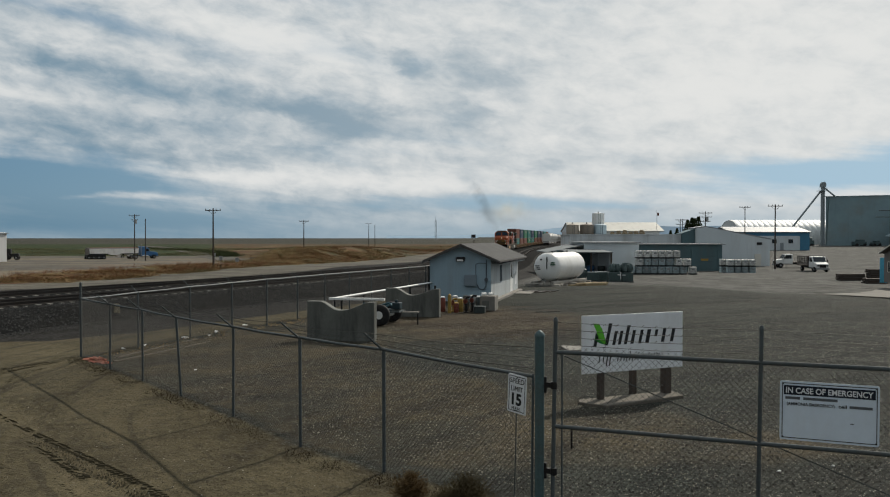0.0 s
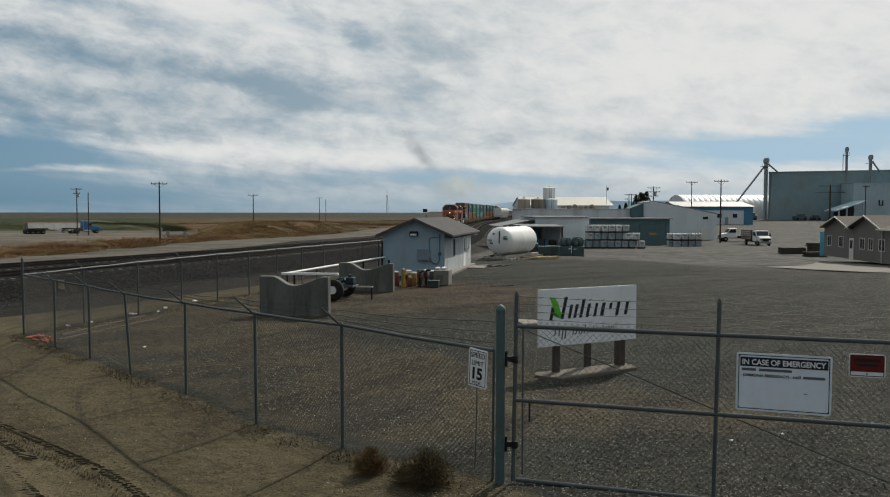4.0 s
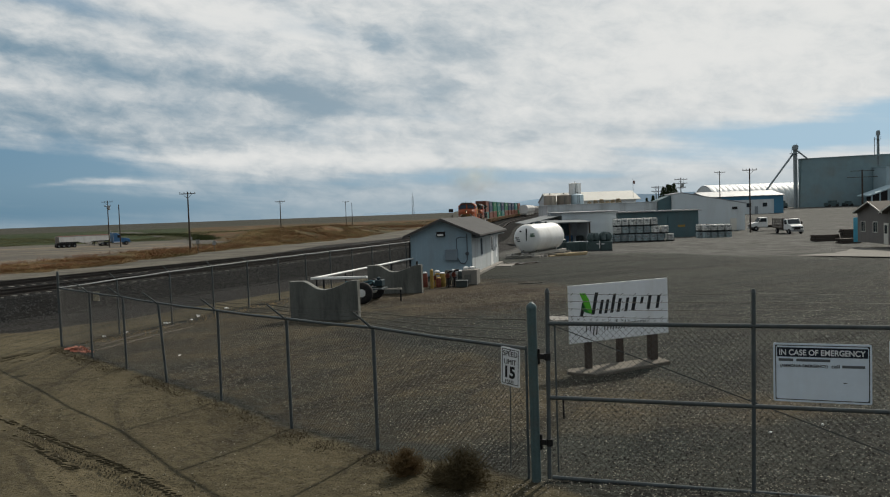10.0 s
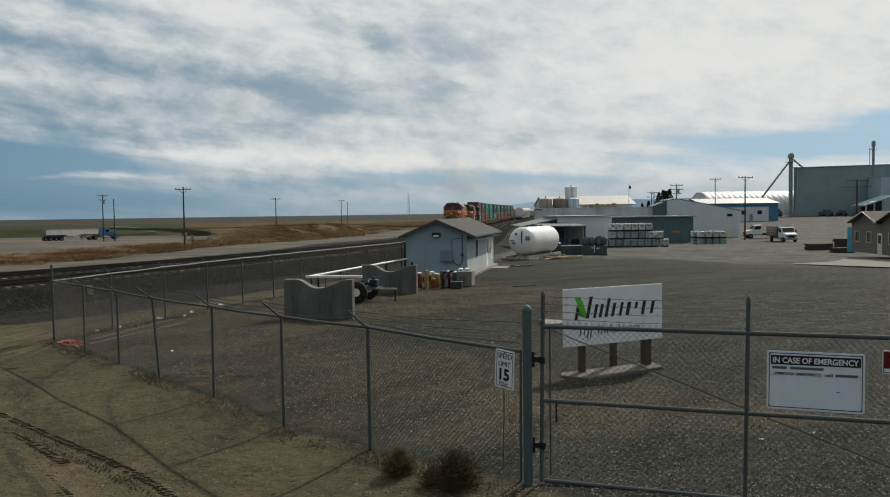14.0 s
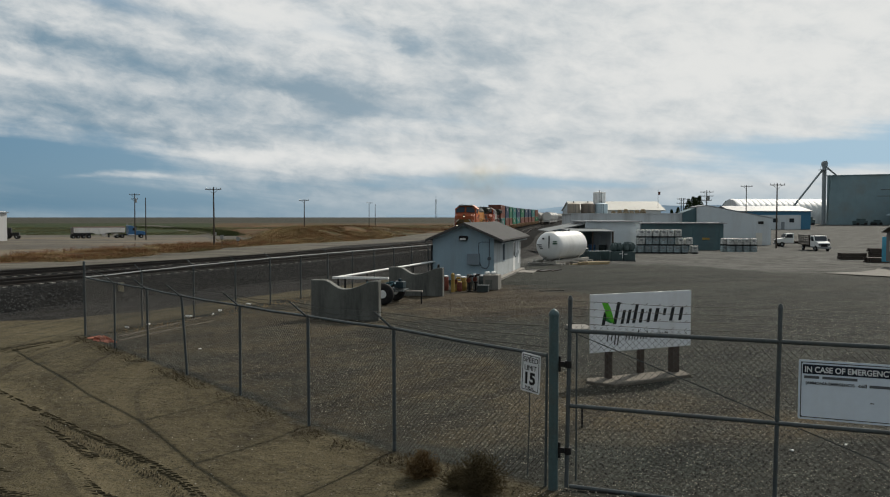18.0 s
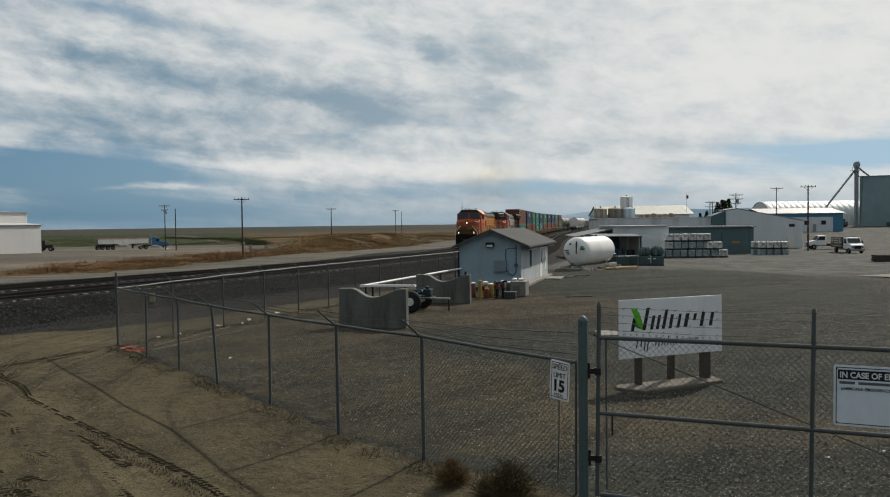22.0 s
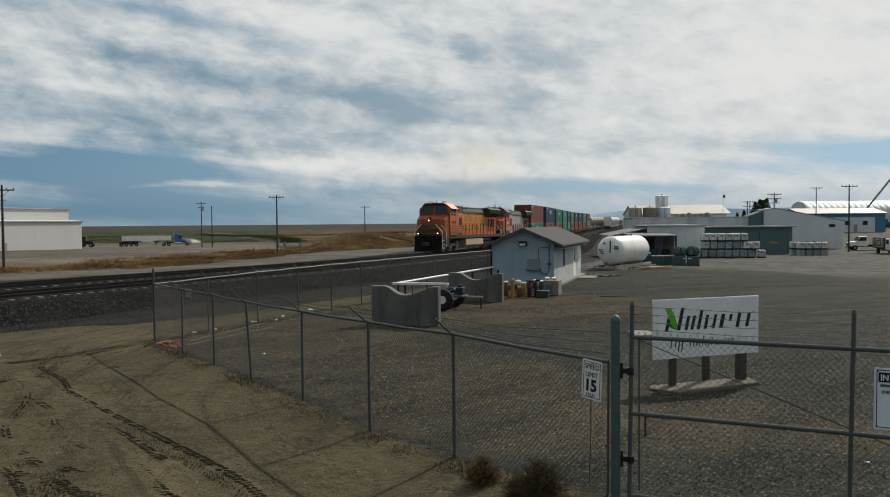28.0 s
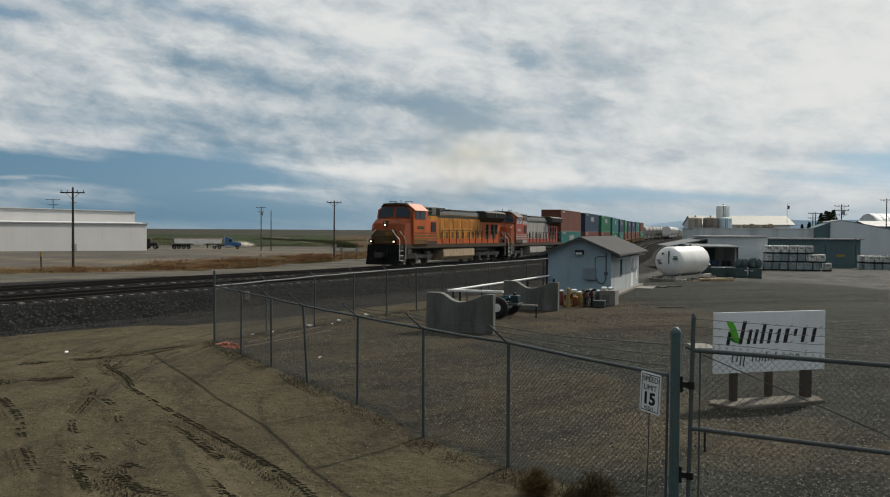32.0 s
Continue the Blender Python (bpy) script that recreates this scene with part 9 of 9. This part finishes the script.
for (ax, ay), (bx, by) in zip(BACK, BACK[1:]):
    for k in range(26):
        t = rnd_.random()
        back.append((ax + (bx - ax) * t + rnd_.gauss(0.3, 0.35), ay + (by - ay) * t + rnd_.gauss(0, 0.35)))
tufts("fence_straw", "pale dry straw along the back fence", back, PALEGRASS, 9, 0.10, 0.3, 8)


def stones(name, label, n, area, sizes, material, seed):
    rnd = random.Random(seed)
    vs, fs = [], []
    while n > 0:
        x, y = area(rnd)
        if x is None:
            continue
        n -= 1
        r = rnd.uniform(*sizes)
        z = on(x, y) + r * 0.25
        k = len(vs)
        j = [rnd.uniform(0.6, 1.2) * r for _ in range(6)]
        vs += [(x + j[0], y, z), (x, y + j[1], z), (x - j[2], y, z), (x, y - j[3], z), (x, y, z + j[4] * 0.7), (x, y, z - r)]
        fs += [(k, k + 1, k + 4), (k + 1, k + 2, k + 4), (k + 2, k + 3, k + 4), (k + 3, k, k + 4)]
    me = bpy.data.meshes.new(name)
    me.from_pydata(vs, [], fs)
    me.materials.append(material)
    return tagged(new(name, me), label, "gravel", kind="stuff")


def yard_area(rnd):
    y = 7.0 + 26 * rnd.random() ** 1.6
    x = rnd.uniform(-6, 4 + y * 0.55)
    return (x, y) if float(front_side(x, y)) < -0.1 else (None, None)


def lane_area(rnd):
    y = 6.0 + 22 * rnd.random() ** 1.5
    x = rnd.uniform(-y * 0.9, 1)
    return (x, y) if float(front_side(x, y)) > 0.1 else (None, None)


PEBBLE = mat("pale pebbles", (0.29, 0.27, 0.22), 0.8, 0, 0.5, 0.7, 0.2, 0.0)
PEBBLED = mat("dark pebbles", (0.035, 0.032, 0.028), 0.85, 0, 0.4, 0.7, 0.2, 0.0)
stones("gravel", "pale loose gravel stones on the yard", 26000, yard_area, (0.005, 0.016), PEBBLE, 1)


def pale_patches(rnd):
    y = 7.0 + 32 * rnd.random() ** 1.5
    x = rnd.uniform(-6, 4 + y * 0.5)
    return (x, y) if float(front_side(x, y)) < -0.1 and noise.noise(Vector((x * 0.55, y * 0.4, 4.4))) + 0.5 * noise.noise(Vector((x * 2.1, y * 1.6, 7.7))) > 0.08 else (None, None)


stones("bright_gravel", "bright buff pebbles strewn in patches on the yard", 9000, pale_patches, (0.006, 0.019), mat("bright buff pebbles", (0.17, 0.155, 0.125), 0.75, 0, 0.7, 0.3, 0.05, 0.0), 12)
stones("dark_gravel", "dark loose gravel stones on the yard", 14000, yard_area, (0.010, 0.028), PEBBLED, 2)
stones("lane_stones", "scattered small stones on the earth lane", 900, lane_area, (0.006, 0.016), PEBBLE, 3)
CLODS = mat("brown earth clods", (0.052, 0.044, 0.030), 0.95, 0, 0.4, 0.5, 0.1, 0.0, spec=0.03)
stones("lane_clods", "scattered dark clods on the earth lane", 11000, lane_area, (0.005, 0.016), CLODS, 4)


def churned_area(rnd):
    x, y = rnd.gauss(2.0, 3.2), rnd.gauss(30.5, 4.2)
    return (x, y) if -3.0 < x < 9.0 and 21 < y < 40 else (None, None)


MUD = mat("brown churned clods", (0.050, 0.040, 0.028), 0.95, 0, 0.5, 0.5, 0.1, 0.0, spec=0.03)
stones("churned_clods", "brown clods of churned earth on the yard", 5000, churned_area, (0.008, 0.028), MUD, 6)


def gate_foot(rnd):
    return rnd.gauss(0.85, 0.5), rnd.gauss(8.95, 0.35)


stones("leaf_litter", "pale dry leaves and litter at the gate post", 420, gate_foot, (0.006, 0.016), mat("pale litter", (0.25, 0.22, 0.17), 0.8, 0, 0.5, 0.2, 0.1, 0.0), 5)


def ballast_stones():
    rnd = random.Random(9)
    vs, fs = [], []
    for k in range(26000):
        y = 14 + 60 * rnd.random() ** 1.4
        o = rnd.uniform(NEAR_TRACK - 1.5, NEAR_TRACK + 5.4)
        sl = float(np.interp(y, TRACK_Y, TRACK_S))
        n = sqrt(1 + sl * sl)
        x, yy = float(track_x(y)) + o / n, y - o * sl / n
        if abs(o - NEAR_TRACK) < 2.2:
            z = rail_z(y) - 0.20
        else:
            t = min(1.0, (o - NEAR_TRACK - 2.2) / 2.7)
            z = (rail_z(y) - 0.24) * (1 - t) + on(x, yy) * t
        r = 0.018 + 0.05 * rnd.random() ** 2
        j = [rnd.uniform(0.6, 1.2) * r for _ in range(5)]
        q = len(vs)
        vs += [(x + j[0], yy, z), (x, yy + j[1], z), (x - j[2], yy, z), (x, yy - j[3], z), (x, yy, z + j[4])]
        fs += [(q, q + 1, q + 4), (q + 1, q + 2, q + 4), (q + 2, q + 3, q + 4), (q + 3, q, q + 4)]
    me = bpy.data.meshes.new("loose_ballast")
    me.from_pydata(vs, [], fs)
    me.materials.append(mat("ballast stones", (0.054, 0.054, 0.052), 0.9, 0, 0.8, 0.12, 0.1, 0.0, spec=0.05))
    tagged(new("loose_ballast", me), "loose crushed stones on the track shoulder", "gravel", kind="stuff")


ballast_stones()


def tyre_mark(pts, width, seed):
    """Two rows of slanting lug prints along a bending line: small ridges of pressed earth, broken where the wheel rode light."""
    rnd = random.Random(seed)
    m = Mesh()
    line = []
    P = [Vector(pts[0])] + [Vector(p) for p in pts] + [Vector(pts[-1])]
    for k in range(1, len(P) - 2):
        a, b, c, d = P[k - 1:k + 3]
        n = max(1, int((c - b).length / 0.115))
        for i in range(n):
            t = i / n
            line.append(0.5 * ((2 * b) + (c - a) * t + (2 * a - 5 * b + 4 * c - d) * t * t + (3 * b - a - 3 * c + d) * t ** 3))
    for i in range(len(line) - 1):
        u = (line[i + 1] - line[i]).normalized()
        n = Vector((-u.y, u.x))
        p0 = line[i]
        light = noise.noise(Vector((p0.x, p0.y, seed)) * 0.8) + 0.5 * noise.noise(Vector((p0.x, p0.y, seed + 9)) * 3)
        if light < -0.22:
            continue
        for sg, row in ((-1, 0.38), (-1, 0.15), (1, 0.15), (1, 0.38)):
            if rnd.random() < 0.16:
                continue
            c = p0 + u * ((0.05 if sg > 0 else 0) + rnd.uniform(-0.012, 0.012)) + n * (sg * width * row + rnd.uniform(-0.012, 0.012))
            ln, th = width * rnd.uniform(0.07, 0.11), rnd.uniform(0.010, 0.018)
            p = [c + u * e * th + n * f * ln + u * (f * sg * 0.045) for e, f in ((-1, -1), (1, -1), (1, 1), (-1, 1))]
            h = rnd.uniform(0.009, 0.019) * min(1.0, 0.45 + 1.6 * (light + 0.2))
            z = [on(q.x, q.y) for q in p]
            top = [q.lerp(c, 0.35) for q in p]
            k = len(m.v)
            m.v += [(q.x, q.y, zz - 0.01) for q, zz in zip(p, z)] + [(q.x, q.y, zz + h) for q, zz in zip(top, z)]
            m.f += [(k, k + 1, k + 5, k + 4), (k + 1, k + 2, k + 6, k + 5), (k + 2, k + 3, k + 7, k + 6), (k + 3, k, k + 4, k + 7), (k + 4, k + 5, k + 6, k + 7)]
    return m


CLOD = mat("dark pressed earth", (0.074, 0.063, 0.041), 0.95, 0, 0.45, 0.5, 0.05, 0.2, spec=0.05)
LANES = (([(-9.8, 16.4), (-7.94, 14.61), (-6.53, 13.26), (-5.42, 12.2), (-4.33, 11.14), (-3.45, 10.14), (-2.4, 8.6)], 0.36, (0.0,)),
         ([(-10.4, 16.6), (-9.0, 15.17), (-7.64, 13.8), (-6.22, 12.42), (-5.05, 11.16), (-4.14, 10.03), (-3.1, 8.5)], 0.40, (0.0, -0.42)),
         ([(-12.8, 22.0), (-11.9, 19.1), (-10.33, 17.36), (-9.32, 15.87), (-8.45, 13.89), (-7.64, 12.78), (-6.21, 11.42), (-5.0, 10.3)], 0.34, (0.0, -0.8)),
         ([(-7.4, 11.3), (-6.26, 10.74), (-5.49, 10.28), (-4.69, 9.94), (-3.8, 9.3)], 0.44, (0.0, -0.5)),
         ([(-11.6, 14.8), (-10.2, 13.4), (-8.98, 11.88), (-7.92, 10.68), (-7.04, 9.66), (-6.2, 8.4)], 0.38, (0.0, -0.6)),
         ([(-9.0, 12.6), (-7.8, 11.2), (-6.86, 10.26), (-6.37, 9.66), (-5.6, 8.4)], 0.36, (0.0,)),
         ([(-14.6, 15.2), (-12.66, 16.24), (-11.96, 16.85), (-11.2, 18.2), (-11.6, 20.4), (-10.6, 23.2), (-8.6, 27.0)], 0.34, (0.0, 0.9)),
         ([(-16.8, 18.6), (-14.0, 18.9), (-12.2, 20.2), (-11.0, 22.2), (-9.4, 25.6)], 0.34, (0.0, -0.8)))
k_ = 0
for pts, w_, shifts in LANES:
    for d in shifts:
        k_ += 1
        tagged(part("tyre_mark", tyre_mark([(x + d * 0.72, y + d * 0.69) for x, y in pts], w_, 20 + k_), CLOD, None), "tractor tread marks pressed into the earth lane", "tyre marks", kind="stuff")

# litter
cl = thing("red_cloth", "crumpled faded orange-red plastic bag at the fence corner", "litter", pose(-9.75, 22.17, on(-9.75, 22.17), 0, 0, -37))
part("cloth", Mesh().blob((0, 0, 0.05), 0.56, 0.15, 0.09, 4, 0.5, 22, 8), mat("faded orange-red plastic", (0.44, 0.16, 0.10), 0.6, 0, 0.25, 0.3, 0.05, 0.3), cl, smooth=False)
for k, (x, y, s) in enumerate(((-10.1, 24.8, 0.13), (-8.97, 27.34, 0.2), (-8.39, 29.1, 0.18), (-13.9, 20.5, 0.15), (-2.5, 13.3, 0.08), (-7.9, 31.3, 0.17), (-9.69, 25.5, 0.16), (-8.35, 28.1, 0.12), (-2.2, 12.9, 0.05), (4.7, 10.6, 0.07), (-6.6, 21.0, 0.08), (5.6, 10.9, 0.06))):
    o = thing("litter_scrap", "crumpled white scrap of litter on the ground", "litter", pose(x, y, on(x, y), 0, 0, 40 * k), "scraps of litter")
    part("scrap", Mesh().blob((0, 0, s * 0.15), s * 0.6, s * 0.35, s * 0.2, k, 0.45, 7, 4), WHITEPAINT, o)
for k, ((ax, ay), (bx, by)) in enumerate((((-9.3, 22.2), (-7.85, 26.5)), ((-9.55, 23.0), (-8.5, 27.2)))):
    tagged(part("ground_board", Mesh().box(0, -0.025, 0, sqrt((bx - ax) ** 2 + (by - ay) ** 2), 0.035, 0.035), mat("pale board", (0.115, 0.10, 0.08), 0.9, 0, 0.2), None, at=pose(ax, ay, on(ax, ay) + 0.005, 0, 0, math.degrees(atan2(by - ay, bx - ax)))), "thin pale board lying on the ground inside the fence", "board", "loose boards")


def poplar(x, y, h, w, seed, label):
    rnd = random.Random(seed)
    t = thing("tree", label, "tree", pose(x, y, on(x, y)), "distant trees")
    part("trunk", Mesh().rod((0, 0, 0), (0, 0, h * 0.9), 0.22, 8, 0.05), POLEWOOD, t)
    vs, fs = [], []
    for k in range(2600):
        z = h * (0.12 + 0.88 * rnd.random())
        rr = w * (0.20 + 0.80 * sin(pi * min(1, z / h) ** 0.8)) * sqrt(rnd.random()) * (1 + 0.25 * noise.noise(Vector((z * 1.3, seed, 0.5))))
        a = rnd.uniform(0, 2 * pi)
        c = Vector((rr * cos(a), rr * sin(a), z))
        s = rnd.uniform(0.08, 0.2)
        u = Vector((rnd.uniform(-1, 1), rnd.uniform(-1, 1), rnd.uniform(-1, 1))).normalized()
        v = u.orthogonal().normalized()
        n = len(vs)
        vs += [c - u * s, c + v * s * 0.7, c + u * s, c - v * s * 0.7]
        fs += [(n, n + 1, n + 2, n + 3)]
    part("crown", Mesh().add(vs, fs), LEAFT, t)


LEAFT = mat("dark tree leaves", (0.028, 0.042, 0.018), 0.9, 0, 0.4, 1.0, 0.2, 0.0, spec=0.05)
LEAFB = mat("pale brownish leaves", (0.36, 0.30, 0.21), 0.9, 0, 0.4, 1.0, 0.2, 0.0, spec=0.05)
for k, (x, y, h, w) in enumerate(((68.4, 221, 9.2, 1.5), (69.8, 221.5, 9.8, 1.7), (71.4, 221, 10.1, 1.7), (70.6, 222, 9.6, 1.6), (66.0, 223, 6.8, 1.0), (64.2, 223, 6.2, 0.9))):
    poplar(x, y, h, w, 30 + k, "dark slender poplar tree beyond the roofs")
LEAFT = LEAFB
for k, x in enumerate((35.4, 36.7, 38.0, 39.2, 40.4, 41.6)):
    poplar(x, 165.5, 6.3 + 0.2 * (k % 3), 1.4, 50 + k, "pale brownish bushy tree behind the warehouse")


# ---------------------------------------------------------------- exhaust haze over the engines
def haze_material(name, colour, dens, thin=False):
    m = bpy.data.materials.new(name)
    m.use_nodes = True
    nt = m.node_tree
    N, L = nt.nodes, nt.links
    N.clear()
    tr, df, mx, out = N.new("ShaderNodeBsdfTransparent"), N.new("ShaderNodeBsdfTranslucent" if thin else "ShaderNodeBsdfDiffuse"), N.new("ShaderNodeMixShader"), N.new("ShaderNodeOutputMaterial")
    df.inputs[0].default_value = (*colour, 1)
    tc, no, ln, mr, mu = N.new("ShaderNodeTexCoord"), N.new("ShaderNodeTexNoise"), N.new("ShaderNodeVectorMath"), N.new("ShaderNodeMapRange"), N.new("ShaderNodeMath")
    no.inputs["Scale"].default_value, no.inputs["Detail"].default_value = 0.55, 5
    L.new(tc.outputs["Object"], no.inputs["Vector"])
    at = N.new("ShaderNodeAttribute")
    at.attribute_name = "thick"
    nm = N.new("ShaderNodeMapRange")
    L.new(no.outputs[0], nm.inputs[0])
    for i, v in enumerate((0.35, 0.65, 0.25, 1.0)):
        nm.inputs[i + 1].default_value = v
    mu.operation = "MULTIPLY"
    L.new(nm.outputs[0], mu.inputs[0])
    L.new(at.outputs["Fac"], mu.inputs[1])
    m2 = N.new("ShaderNodeMath")
    m2.operation = "MULTIPLY"
    L.new(mu.outputs[0], m2.inputs[0])
    m2.inputs[1].default_value = dens
    L.new(m2.outputs[0], mx.inputs[0])
    L.new(tr.outputs[0], mx.inputs[1])
    L.new(df.outputs[0], mx.inputs[2])
    L.new(mx.outputs[0], out.inputs[0])
    return m


def puff(name, label, layers, rx, rz, material, seed):
    """Rounded sheets of thin smoke, one behind the other, thick in the middle and gone at the rim."""
    rnd = random.Random(seed)
    t = thing(name, label, "smoke", pose(0, 0, 0))
    for k in range(layers):
        vs, fs, th = [], [], []
        n, rings = 28, 7
        a0, b0 = rx * rnd.uniform(0.7, 1.0), rz * rnd.uniform(0.7, 1.0)
        cx, cz, cy = rnd.uniform(-0.25, 0.25) * rx, rnd.uniform(-0.2, 0.2) * rz, (k - layers / 2) * 0.6
        vs.append((cx, cy, cz))
        th.append(1.0)
        for r in range(1, rings + 1):
            u = r / rings
            for i in range(n):
                a = 2 * pi * i / n
                w = 1 + 0.16 * noise.noise(Vector((cos(a) * 1.5, sin(a) * 1.5, seed + k)))
                vs.append((cx + a0 * u * w * cos(a), cy + 0.35 * rx * (1 - u * u), cz + b0 * u * w * sin(a)))
                th.append((1 - u * u) ** 1.5)
        fs += [(0, 1 + i, 1 + (i + 1) % n) for i in range(n)]
        for r in range(rings - 1):
            for i in range(n):
                j = (i + 1) % n
                fs.append((1 + r * n + i, 1 + (r + 1) * n + i, 1 + (r + 1) * n + j, 1 + r * n + j))
        me = bpy.data.meshes.new("layer")
        me.from_pydata(vs, [], fs)
        me.shade_smooth()
        at = me.attributes.new("thick", "FLOAT", "POINT")
        at.data.foreach_set("value", th)
        me.materials.append(material)
        ob = new("layer", me)
        ob.parent = t
    return t


SMOKE_DARK = haze_material("dark exhaust smoke", (0.05, 0.045, 0.040), 0.16)
SMOKE_TAN = haze_material("thin tan exhaust haze", (0.62, 0.53, 0.34), 0.11, True)
DUST = haze_material("pale road dust", (0.80, 0.74, 0.64), 0.34, True)
PLUME = puff("exhaust_plume", "thin dark plume of diesel exhaust smoke", 3, 1.9, 8.5, SMOKE_DARK, 3)
HAZE = puff("exhaust_haze", "thin tan haze of diesel exhaust over the train", 4, 6.5, 4.2, SMOKE_TAN, 5)
ROAD_DUST = puff("road_dust", "pale dust raised by the truck wheels", 3, 4.0, 1.3, DUST, 8)


def smoke_motions():
    x0, y0, h0 = on_line(nose_at(0) + 8.5)
    walk(PLUME, [(t, pose(x0 - dx, y0 - dy, z, 0, lean, 0)) for t, dx, dy, z, lean in (
        (0, 4.4, 4, 10.0, -25), (3, 6.6, 12, 13.2, -34), (6, 13, 22, 22.0, -50), (8, 18, 30, 36.0, -56), (10, 24, 36, 66.0, -60), (16, 40, 50, 120.0, -70), (32, 70, 60, 260.0, -80))])
    rows = []
    for t in (0, 4, 8, 12, 16, 20, 24, 28, 32):
        x, y, h = on_line(nose_at(t) + 10)
        rows.append((t, pose(x + 1.0, y + 3.0, 9.2, 0, -8, 0)))
    walk(HAZE, rows)
    walk(ROAD_DUST, [(t, pose(x, 212, on(x, 212) + z, 0, 0, 0)) for t, x, z in ((0, -79.5, -3.0), (18, -82.0, -2.5), (24, -84.6, 0.5), (28, -87.0, 1.0), (32, -89.0, 1.2))])


def motions():
    train_motions()
    smoke_motions()


motions()
